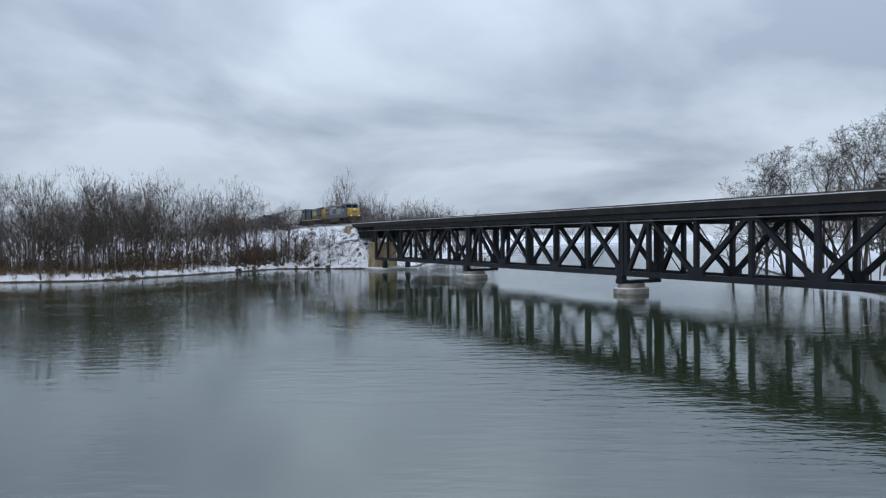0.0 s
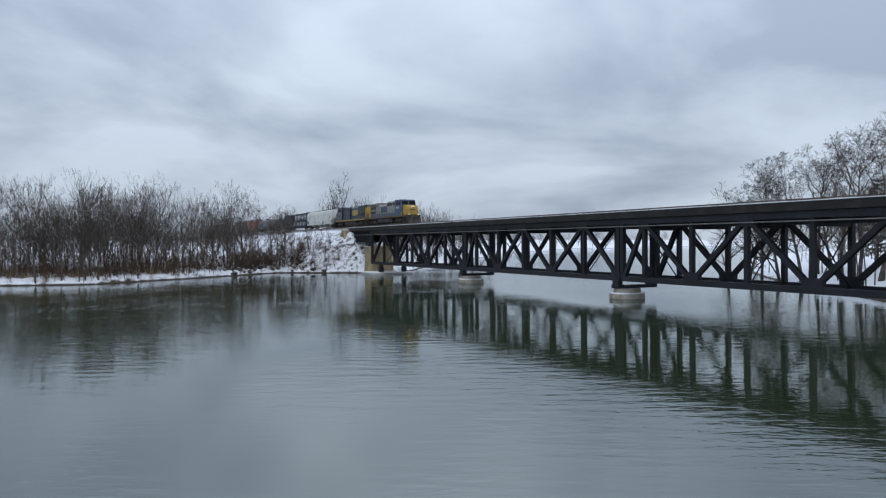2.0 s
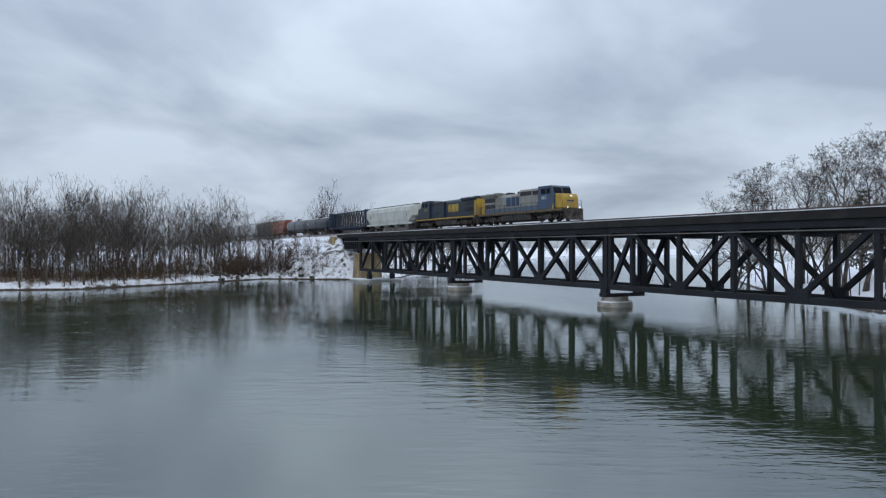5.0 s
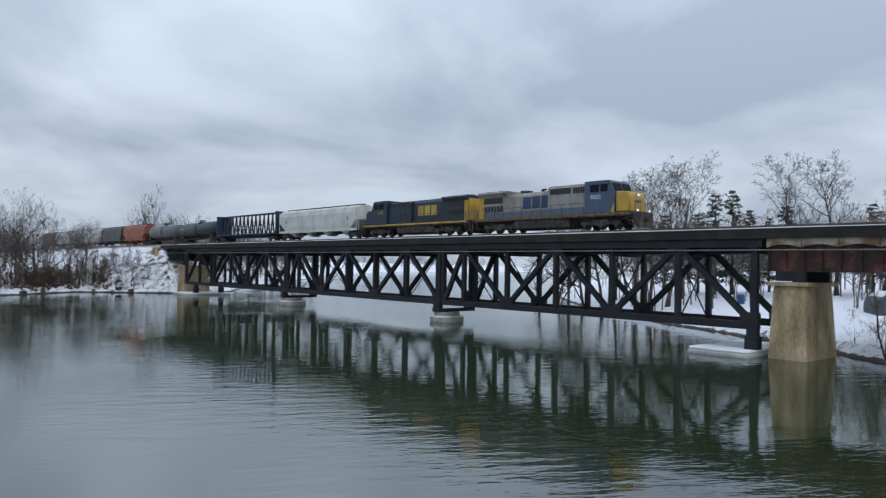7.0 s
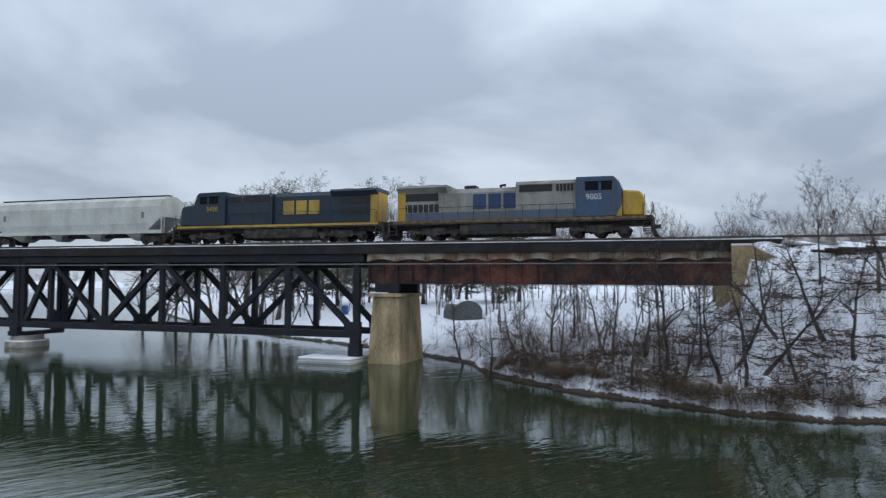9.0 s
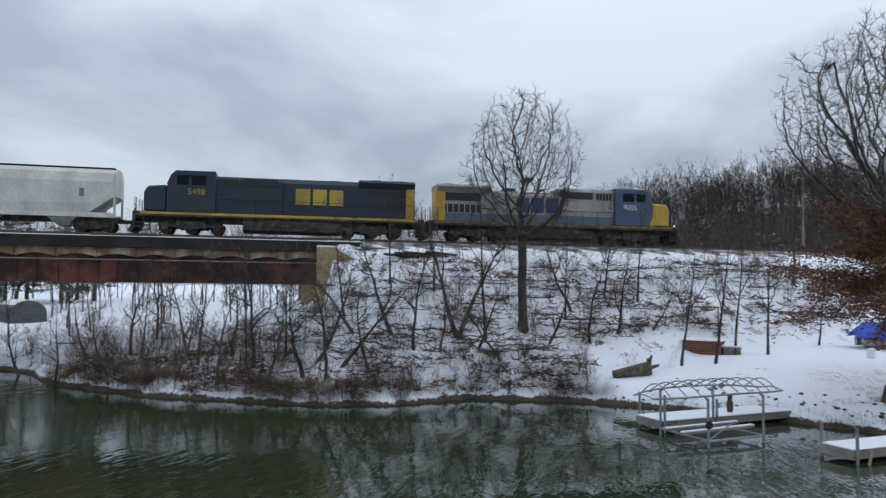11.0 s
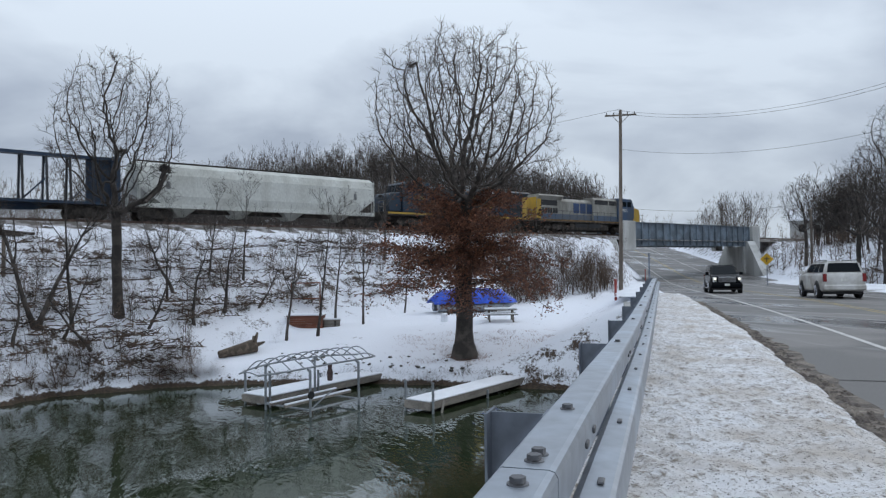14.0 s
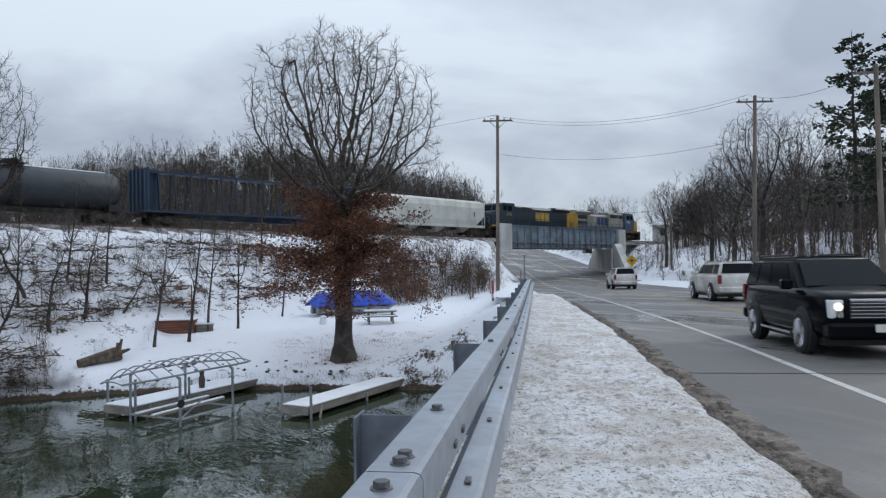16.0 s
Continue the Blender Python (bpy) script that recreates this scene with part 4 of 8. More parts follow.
def tank_car(back, L, m, label, band=BLACK):
    car = tagged(new("tank_car"), label, "tank car", group="train")
    car_base(car, L)
    bm = BM()
    e, r, zc = L / 2 - 0.9, 1.48, 2.62
    n = 28
    rings = []
    for x, q in ((-e, 0.05), (-e + 0.12, 0.5), (-e + 0.4, 0.84), (-e + 0.8, 1.0), (0, 1.0), (e - 0.8, 1.0), (e - 0.4, 0.84), (e - 0.12, 0.5), (e, 0.05)):
        rings.append([bm.verts.new((x, r * q * math.cos(2 * math.pi * k / n), zc + r * q * math.sin(2 * math.pi * k / n))) for k in range(n)])
    for a, b in zip(rings, rings[1:]):
        for k in range(n):
            bm.faces.new((a[k], a[(k + 1) % n], b[(k + 1) % n], b[k]))
    bm.faces.new(rings[0][::-1]); bm.faces.new(rings[-1])
    part("tank", bm, m, car, smooth=True)
    for x in (-0.06,):
        bm = BM(); add_tube(bm, (x - 0.35, 0, zc), (x + 0.35, 0, zc), r + 0.012, n=28); part("band", bm, band, car, "dark band round the tank")
    bm = BM(); add_box(bm, -e + 1.3, e - 1.3, -0.42, 0.42, zc + r - 0.07, zc + r + 0.05); part("snow_cap", bm, SNOW, car, "snow along the tank top", bevel=0.04)
    bm = BM(); add_tube(bm, (0, 0, zc + r), (0, 0, zc + r + 0.42), 0.5, n=16); part("valve_dome", bm, band, car)
    bm = BM()
    add_box(bm, -0.9, 0.9, -1.0, 1.0, zc + r + 0.1, zc + r + 0.14)
    for y in (-1.0, 1.0):
        for x in (-0.9, 0.9):
            add_tube(bm, (x, y, zc + 1.2), (x, y, zc + r + 1.0), 0.02, n=5)
        add_tube(bm, (-0.9, y, zc + r + 1.0), (0.9, y, zc + r + 1.0), 0.02, n=5)
    part("platform", bm, BLACK, car)
    for sg in (-1, 1):
        bm = BM()
        for dx in (-0.2, 0.2):
            add_tube(bm, (dx, sg * 1.52, 0.9), (dx, sg * 1.52, zc + 1.2), 0.02, n=5)
        for j in range(9):
            add_tube(bm, (-0.2, sg * 1.52, 0.95 + 0.32 * j), (0.2, sg * 1.52, 0.95 + 0.32 * j), 0.015, n=5)
        part("ladder", bm, BLACK, car)
        bm = BM(); add_box(bm, -e + 1.1, -e + 1.9, min(sg * 1.44, sg * 1.50), max(sg * 1.44, sg * 1.50), 2.7, 2.9); part("stencil_bar", bm, WHITEP, car, "small unreadable stencil block")
        for x in (-e + 0.9, e - 0.9):
            bm = BM(); add_box(bm, x - 0.5, x + 0.5, min(sg * 0.5, sg * 1.3), max(sg * 0.5, sg * 1.3), 1.0, 1.5); part("saddle", bm, BLACK, car)
    TRAIN.append((car, back, False))

# flat car posts: a dark tone, greyer than the car's blue
POSTGREY = paint("dark_post_paint", (0.035, 0.042, 0.055), 0.7, (0.028, 0.026, 0.026))

def centre_beam_car(back, L, m, label):
    """Empty lumber flat: end bulkheads and an open frame down the middle."""
    car = tagged(new("centre_beam_flatcar"), label, "flat car", group="train")
    car_base(car, L, inset=2.6)
    e = L / 2 - 0.6
    bm = BM()
    add_box(bm, -e, e, -1.45, 1.45, 1.08, 1.28)
    add_prism(bm, [(-e + 4.2, 1.08), (-e + 5.4, 0.62), (e - 5.4, 0.62), (e - 4.2, 1.08)], -0.45, 0.45)
    part("deck", bm, m, car)
    for sg in (-1, 1):
        bm = BM()
        add_box(bm, min(sg * (e - 0.22), sg * e), max(sg * (e - 0.22), sg * e), -1.42, 1.42, 1.28, 4.75)
        part("bulkhead", bm, m, car, "solid blue end bulkhead")
        for y in (-1.3, -0.65, 0, 0.65, 1.3):
            bm = BM()
            add_box(bm, min(sg * e, sg * (e + 0.12)), max(sg * e, sg * (e + 0.12)), y - 0.06, y + 0.06, 1.2, 4.7)
            part("bulkhead_rib", bm, m, car)
        bm = BM()
        add_box(bm, min(sg * (e - 1.9), sg * (e - 0.2)), max(sg * (e - 1.9), sg * (e - 0.2)), -0.08, 0.08, 1.28, 4.6)
        part("web_panel", bm, m, car)
    bm = BM()
    add_box(bm, -e + 0.2, e - 0.2, -0.42, 0.42, 4.50, 4.72)
    part("top_chord", bm, m, car)
    n = 15
    for k in range(1, n):
        x = -e + 2 * e * k / n
        for y in (-0.36, 0.36):
            bm = BM()
            add_beam(bm, (x, y * 1.9, 1.28), (x, y, 4.5), 0.20, 0.14, up=(1, 0, 0))
            part("post", bm, POSTGREY, car, "dark blue-grey post")
    for k in range(0, n - 1, 2):
        x = -e + 2 * e * (k + 1) / n
        bm = BM()
        add_beam(bm, (x, 0, 1.3), (x + 2 * e / n, 0, 2.9), 0.09, 0.11)
        part("brace", bm, m, car)
    TRAIN.append((car, back, False))

hopper_car(55.5, 23.2, paint("pale_grey_hopper", (0.56, 0.57, 0.53), 0.55, (0.42, 0.42, 0.38)), "pale grey covered hopper car with snow-white chutes")
centre_beam_car(79.3, 24.2, paint("blue_flatcar", (0.015, 0.036, 0.072), 0.55, (0.03, 0.045, 0.07)), "empty dark blue centre-beam lumber flat car")
tank_car(100.6, 18.0, paint("dark_grey_tank", (0.038, 0.045, 0.055), 0.45, (0.026, 0.03, 0.035)), "nearly black tank car with snow along its top")
tank_car(119.4, 18.8, paint("grey_tank", (0.12, 0.13, 0.14), 0.45, (0.07, 0.075, 0.08)), "grey tank car with dark middle band")
hopper_car(137.4, 16.6, paint("red_hopper", (0.30, 0.085, 0.05), 0.6, (0.19, 0.06, 0.04)), "faded orange-red covered hopper car", bays=3)
hopper_car(154.8, 17.8, paint("dark_hopper", (0.07, 0.075, 0.07), 0.6), "dark grey covered hopper car", bays=3)
hopper_car(175.8, 23.4, paint("white_hopper", (0.50, 0.51, 0.50), 0.6, (0.38, 0.38, 0.36)), "off-white covered hopper car")
hopper_car(200.4, 24.6, paint("grey_hopper", (0.36, 0.37, 0.37), 0.6), "light grey covered hopper car")
hopper_car(223.0, 19.6, paint("brown_hopper", (0.16, 0.10, 0.075), 0.6), "brown covered hopper car")

# ------------------------------------------------------------------ trees and brush
def at_az(az, dist):
    """A place on the ground plan by its bearing from the camera."""
    a = radians(az)
    return -math.sin(a) * dist, math.cos(a) * dist


def grow(seed, height, radius, limbs=9, sub=5, twigs=5, fine=0, spread=0.9, droop=0.15, first=0.28, lean=0.05, fork=False, wander=0.10, twig_r=0.008, up=0.35, coarse=False, reach=0.24, stem=1.0):
    """Segments (a, b, ra, rb, level) of a bare tree standing at the origin."""
    rng = random.Random(seed)
    segs = []

    def rnd():
        return Vector((rng.uniform(-1, 1), rng.uniform(-1, 1), rng.uniform(-1, 1)))

    counts = (limbs, sub, twigs, fine)

    def shoot(p, d, length, r, level):
        n = ((5, 3, 2, 1, 1) if coarse else (9, 6, 4, 2, 1))[level]
        step = length / n
        kids = counts[level] if level < 4 else 0
        start = first if level == 0 else 0.2
        when = sorted(rng.uniform(start, 1.0) for _ in range(kids))
        k = 0
        ang = rng.uniform(0, 6.28)
        for i in range(n):
            t0, t1 = i / n, (i + 1) / n
            lift = Vector((0, 0, 1)) * (0.05 if level == 0 else up * 0.35 if level < 3 else -droop * 0.3)
            d = (d + rnd() * wander * (0.6 if level == 0 else 1.6) + lift).normalized()
            q = p + d * step
            taper = 0.93 if level == 0 else 0.85
            ra, rb = r * (1 - taper * t0), r * (1 - taper * t1)
            segs.append((p, q, max(ra, twig_r), max(rb, twig_r * 0.7), level))
            while k < kids and when[k] <= t1:
                f = (when[k] - t0) / (t1 - t0)
                o = p.lerp(q, max(0, min(1, f)))
                ang += 2.4 + rng.uniform(-0.5, 0.5)
                side = d.orthogonal().normalized()
                side.rotate(Matrix.Rotation(ang, 3, d))
                sp = spread * rng.uniform(0.7, 1.25)
                cd = (d * (1.0 - 0.35 * sp) + side * sp + Vector((0, 0, 0.12))).normalized()
                rem = 1 - when[k]
                if level == 0:
                    cl = height * (reach + 0.20 * rem) * rng.uniform(0.75, 1.2)
                    cr = max(ra * (0.55 + 0.15 * rng.random()), twig_r * 2)
                else:
                    cl = length * (0.28 + 0.35 * rem) * rng.uniform(0.7, 1.2)
                    cr = max(ra * 0.55, twig_r)
                shoot(o, cd, cl, cr, level + 1)
                k += 1
            p = q

    d0 = Vector((rng.uniform(-lean, lean), rng.uniform(-lean, lean), 1)).normalized()
    if fork:
        for sgn in (-1, 1):
            shoot(Vector((0, 0, 0)), (d0 + Vector((0.33 * sgn, 0.2 * sgn, 0))).normalized(), height * 0.95 * stem, radius * 0.75, 0)
    else:
        shoot(Vector((0, 0, -0.3)), d0, height * stem, radius, 0)
    return segs


def spread_crown(seed, radius, trunk, centre, rx, rz, n, step=0.32, kill=0.42, tip=0.012, twigs=2, twig=0.5, reach=2.0, lean=0.0, rise=0.08, squash=1.0):
    """Segments (a, b, ra, rb, level) of a broad bare tree whose limbs grow towards scattered points of its crown until each is met."""
    rg = np.random.RandomState(seed)
    pts = []
    while len(pts) < n:
        q = rg.uniform(-1, 1, 3)
        rr = np.linalg.norm(q)
        if rr > 1 or rr < 0.25 * rg.rand() or (q[2] < -0.35 and np.hypot(q[0], q[1]) < 0.45 and rg.rand() < 0.7):
            continue
        az = math.atan2(q[1], q[0])
        lobe = 0.9 + 0.10 * math.sin(5 * az + seed + 3 * q[2]) + 0.08 * math.sin(9 * az - 2 * seed) * math.sin(6 * q[2] + seed)
        if rr > lobe:
            q *= lobe / rr * (0.85 + 0.15 * rg.rand())
        pts.append((q[0] * rx, q[1] * rx, centre + q[2] * rz * (1.0 if q[2] > 0 else squash)))
    pts = np.array(pts)
    pos, par = [np.array([0.0, 0.0, -0.3])], [-1]
    k = max(3, int((trunk + 0.3) / 0.8))
    for i in range(k):
        w = rg.uniform(-0.05, 0.05, 2)
        pos.append(np.array([w[0] + lean * (i + 1) / k, w[1], -0.3 + (trunk + 0.3) * (i + 1) / k]))
        par.append(len(pos) - 2)
    live = np.ones(len(pts), bool)
    near_d, near_i = np.full(len(pts), 1e9), np.zeros(len(pts), int)
    done = 0
    for it in range(160):
        while done < len(pos):
            d = np.linalg.norm(pts - pos[done], axis=1)
            hit = d < near_d
            near_d[hit], near_i[hit] = d[hit], done
            done += 1
        live &= near_d > kill
        far_reach = reach if it > 6 else 99.0
        use = live & (near_d < far_reach)
        if not use.any():
            if not live.any():
                break
            use = live & (near_d <= near_d[live].min() + 0.3)
        grown = 0
        for node in np.unique(near_i[use]):
            mine = pts[use & (near_i == node)]
            v = mine - pos[node]
            v = (v / np.linalg.norm(v, axis=1)[:, None]).sum(0)
            v = v / (np.linalg.norm(v) + 1e-9) + rg.uniform(-0.28, 0.28, 3) + np.array([0, 0, rise])
            v /= np.linalg.norm(v)
            pos.append(pos[node] + v * step)
            par.append(int(node))
            grown += 1
        if not grown:
            break
    m = len(pos)
    area = np.zeros(m)
    kids = np.zeros(m, int)
    for i in range(m - 1, 0, -1):
        if kids[i] == 0:
            area[i] += tip ** 2
        area[par[i]] += area[i]
        kids[par[i]] += 1
    count = np.maximum(area / tip ** 2, 1.0)
    rad = tip * count ** (math.log(radius / tip) / math.log(count[0]))
    segs = []
    for i in range(1, m):
        a, b = Vector(pos[par[i]]), Vector(pos[i])
        ra = min(rad[par[i]], rad[i] * 1.12)
        segs.append((a, b, float(ra), float(rad[i]), 0 if rad[i] > 0.4 * radius else 1))
        if count[i] < 7:
            d = (b - a).normalized()
            for _ in range(twigs if kids[i] else twigs + 2):
                t = (d * 0.8 + Vector(rg.uniform(-0.8, 0.8, 3)) + Vector((0, 0, 0.15))).normalized()
                mid = b + t * twig * rg.uniform(0.3, 0.6)
                end = mid + (t + Vector(rg.uniform(-0.4, 0.4, 3)) + Vector((0, 0, 0.2))).normalized() * twig * rg.uniform(0.3, 0.7)
                segs.append((b, mid, tip * 0.75, tip * 0.6, 2))
                segs.append((mid, end, tip * 0.6, tip * 0.4, 2))
    return segs


def skin(segs, base_flare=0.0, flat=0.0):
    """Vertices and four-cornered faces round the segments."""
    V, F, base = [], [], 0
    for sides, keep in ((8, lambda r: r >= 0.09), (5, lambda r: max(0.03, flat) <= r < 0.09), (3, lambda r: flat <= r < 0.03), (2, lambda r: r < flat)):
        some = [s for s in segs if keep(s[2])]
        if not some:
            continue
        A = np.array([s[0] for s in some]); B = np.array([s[1] for s in some])
        ra = np.array([s[2] for s in some]); rb = np.array([s[3] for s in some])
        if base_flare:
            ra = ra * (1 + base_flare * np.exp(-np.clip(A[:, 2], 0, None) / 0.45))
            rb = rb * (1 + base_flare * np.exp(-np.clip(B[:, 2], 0, None) / 0.45))
        d = B - A
        d /= np.linalg.norm(d, axis=1)[:, None] + 1e-9
        ref = np.where(np.abs(d[:, 2:3]) < 0.9, np.array([[0, 0, 1.0]]), np.array([[1.0, 0, 0]]))
        u = np.cross(d, ref); u /= np.linalg.norm(u, axis=1)[:, None]
        w = np.cross(d, u)
        an = 2 * np.pi * np.arange(sides) / sides
        ring = u[:, None, :] * np.cos(an)[None, :, None] + w[:, None, :] * np.sin(an)[None, :, None]
        lo = A[:, None, :] + ring * ra[:, None, None]
        hi = B[:, None, :] + d[:, None, :] * (ra * 0.3)[:, None, None] + ring * rb[:, None, None]
        n = len(some)
        V.append(np.concatenate([lo, hi], 1).reshape(-1, 3))
        i0 = base + np.arange(n)[:, None] * 2 * sides
        k = np.arange(sides if sides > 2 else 1)[None, :]
        k1 = (k + 1) % sides
        F.append(np.stack([i0 + k, i0 + k1, i0 + sides + k1, i0 + sides + k], -1).reshape(-1, 4))
        base += n * 2 * sides
    return np.concatenate(V), np.concatenate(F)


def np_mesh(name, V, F, material):
    me = bpy.data.meshes.new(name)
    me.vertices.add(len(V))
    me.vertices.foreach_set("co", np.ascontiguousarray(V, dtype=np.float32).ravel())
    me.loops.add(F.size)
    me.loops.foreach_set("vertex_index", np.ascontiguousarray(F, dtype=np.int32).ravel())
    me.polygons.add(len(F))
    me.polygons.foreach_set("loop_start", np.arange(0, F.size, F.shape[1], dtype=np.int32))
    me.update(calc_edges=True)
    me.materials.append(material)
    return me


def tree_meshes(seed, flare=0.5, material=None, **kw):
    segs = grow(seed, **kw)
    trunk = [s for s in segs if s[4] == 0]
    crown = [s for s in segs if s[4] > 0]
    m = material or BARK
    return np_mesh("trunk", *skin(trunk, flare), m), np_mesh("crown", *skin(crown), m)


def top_of(meshes):
    return max(max(v.co.z for v in me.vertices) for me in meshes)


def place_tree(meshes, x, y, label, scale=1.0, turn=0.0, name="tree", group="", z=None, tall=1.0, sink=0.15, tilt=(0, 0)):
    th = tagged(new(name), label, "tree" if name == "tree" else name, group=group)
    zz = gz(x, y) if z is None else z
    th.matrix_basis = pose(x, y, zz - sink, tilt[0], tilt[1], turn) @ Matrix.Diagonal((scale, scale, scale * tall, 1))
    for nm, me in zip(("trunk", "crown"), meshes):
        o = new(nm, me)
        o.parent = th
    return th


def scatter(name, segs_list, places, material, label, category, flat=0.022):
    """One uncountable mass out of many copies. places: x, y, z, scale, turn, height factor."""
    VV, FF, base = [], [], 0
    skins = [skin(s, flat=flat) for s in segs_list]
    for k, (x, y, z, sc, turn, tall) in enumerate(places):
        V, F = skins[k % len(skins)]
        c, s = math.cos(turn), math.sin(turn)
        W = np.stack([x + sc * (V[:, 0] * c - V[:, 1] * s), y + sc * (V[:, 0] * s + V[:, 1] * c), z + sc * tall * V[:, 2]], -1)
        VV.append(W); FF.append(F + base); base += len(V)
    ob = new(name, np_mesh(name, np.concatenate(VV), np.concatenate(FF), material))
    return tagged(ob, label, category, kind="stuff")


GREYBARK = mat("grey_bark", (0.125, 0.103, 0.09), 0.9, var=0.5, scale=1.5, fine=20, bump=0.3, island=0.3, rand=0.2)
BRUSHMAT = mat("dead_brush", (0.135, 0.092, 0.066), 0.9, var=0.5, scale=1.0, fine=12, bump=0.2, island=0.45)
SNOWTWIG = mat("snowy_twigs", (0.70, 0.71, 0.74), 0.8, var=0.3, scale=2, fine=20, island=0.3)
OAKLEAF = mat("dead_oak_leaves", (0.30, 0.135, 0.08), 0.8, var=0.4, scale=1.5, fine=15, island=0.45, other=(0.17, 0.075, 0.048))
NEEDLES = mat("pine_needles", (0.045, 0.062, 0.036), 0.8, var=0.4, scale=1.0, fine=10, island=0.5)
REED = mat("dry_reeds", (0.22, 0.15, 0.085), 0.85, var=0.4, scale=1.0, fine=10, island=0.4)

# the large oak that keeps dead leaves on its lower boughs
def oak_tree():
    x, y = at_az(-109.3, 41.0)
    z = gz(x, y)
    segs = spread_crown(11, 0.50, 6.6, 13.4, 6.1, 6.5, 3800, step=0.3, kill=0.42, tip=0.0125, twigs=2, twig=0.5, reach=2.2, squash=0.85, rise=0.05)
    th = tagged(new("tree"), "large bare oak with rust-brown dead leaves below", "tree")
    k_ = (6.5 + 41.0 * math.tan(radians(18.9)) - z) / max(s[1].z for s in segs)
    th.matrix_basis = pose(x, y, z - 0.1, 0, 0, 130) @ Matrix.Diagonal((k_, k_, k_, 1))
    a = new("trunk", np_mesh("trunk", *skin([s for s in segs if s[4] == 0], 0.9), BARK)); a.parent = th
    b = new("crown", np_mesh("crown", *skin([s for s in segs if s[4] > 0]), BARK)); b.parent = th
    # low drooping leafy boughs and their leaves
    rng = random.Random(3)
    low = []
    V, F = [], []
    for k in range(112):
        an, h0 = rng.uniform(0, 6.28), 4.0 + 5.0 * rng.random() ** 0.9
        p = Vector((0, 0, h0))
        d = Vector((math.cos(an), math.sin(an), rng.uniform(-0.2, 0.45))).normalized()
        n, L = 6, rng.uniform(1.8, 5.2) * (1.25 - 0.085 * (h0 - 4.0))
        r = 0.035
        for i in range(n):
            d = (d + Vector((rng.uniform(-.15, .15), rng.uniform(-.15, .15), rng.uniform(-.15, .07)))).normalized()
            q = p + d * L / n
            low.append((p, q, r * (1 - i / n * 0.8), r * (1 - (i + 1) / n * 0.8), 2))
            for j in range(5):
                tw = (d + Vector((rng.uniform(-1, 1), rng.uniform(-1, 1), rng.uniform(-0.8, 0.4)))).normalized()
                e = q + tw * rng.uniform(0.35, 1.0)
                low.append((q, e, 0.01, 0.006, 3))
                if i < 1 and rng.random() < 0.5:
                    continue
                for l in range(12):
                    c = q.lerp(e, rng.uniform(0.15, 1.1)) + Vector((rng.gauss(0, .16), rng.gauss(0, .16), rng.gauss(0, .16)))
                    s = rng.uniform(0.035, 0.075)
                    u = Vector((rng.uniform(-1, 1), rng.uniform(-1, 1), rng.uniform(-1, 1))).normalized()
                    w = u.orthogonal().normalized()
                    m = len(V)
                    V += [c - u * s * 1.6, c + w * s * 0.8, c + u * s * 1.6, c - w * s * 0.8]
                    F.append((m, m + 1, m + 2, m + 3))
            p = q
    o = new("lower_bough", np_mesh("lower_bough", *skin(low), BARK)); o.parent = th
    o = new("leaves", np_mesh("leaves", np.array([tuple(v) for v in V]), np.array(F), OAKLEAF)); o.parent = th
    o["label"] = "rust-brown dead oak leaves"
oak_tree()

def crown_meshes(segs, flare=0.5, flat=0.0, material=None):
    m = material or BARK
    return np_mesh("trunk", *skin([q for q in segs if q[4] == 0], flare), m), np_mesh("crown", *skin([q for q in segs if q[4] > 0], flat=flat), m)

BIG = [crown_meshes(spread_crown(sd, 0.27, 5.0, 10.2, 4.0, 5.2, 2200, step=0.32, kill=0.42, tip=0.011, lean=ln, reach=2.0, rise=0.08)) for sd, ln in ((21, 0.5), (22, -0.4), (23, 0.2))]
TALL = [tree_meshes(s, height=15.0, radius=0.24, limbs=14, sub=6, twigs=6, fine=2, spread=0.85, first=0.25, wander=0.17, lean=0.1, up=0.3, reach=0.27, twig_r=0.015, stem=0.88) for s in (24, 25, 26)]
SLIM = [tree_meshes(s, height=9.0, radius=0.11, limbs=10, sub=5, twigs=5, fine=0, spread=0.75, first=0.35, wander=0.10, flare=0.25) for s in (31, 32, 33, 34)]
FORK = tree_meshes(41, height=8.5, radius=0.2, limbs=8, sub=5, twigs=4, fine=0, spread=0.8, first=0.3, fork=True, wander=0.16)
CROOK = [tree_meshes(s, height=6.5, radius=0.12, limbs=8, sub=5, twigs=5, fine=0, spread=1.0, first=0.25, wander=0.26, lean=0.5, flare=0.2) for s in (51, 52, 53)]

# trees on the railway bank opposite: bearing, distance, kind, scale
place_tree(BIG[0], *at_az(-83.2, 46.5), "tall bare tree with a forked crown on the snowy bank", (6.5 + 46.5 * math.tan(radians(16.0)) - gz(*at_az(-83.2, 46.5))) / top_of(BIG[0]), 20)
place_tree(FORK, *at_az(-78.0, 44.5), "bare tree forked low into two curved trunks", 1.0, 75)
BANK = [(-80.2, 45.0, 1, 1.05), (-95.2, 46.5, 0, 0.88), (-97.6, 47.0, 1, 0.95), (-99.0, 49.5, 2, 0.9), (-101.2, 50, 3, 0.85), (-92.0, 53.0, 2, 0.8), (-86.5, 49, 3, 0.7), (-72.5, 50, 2, 0.75), (-69.0, 47, 1, 0.8),
        (-64.5, 46, 0, 0.8), (-61.5, 45, 3, 0.75), (-104.5, 55, 1, 0.7), (-89.5, 52, 0, 0.75), (-103.0, 62.0, 3, 0.9), (-58.0, 47.5, 2, 0.8), (-54.0, 49.5, 1, 0.7)]
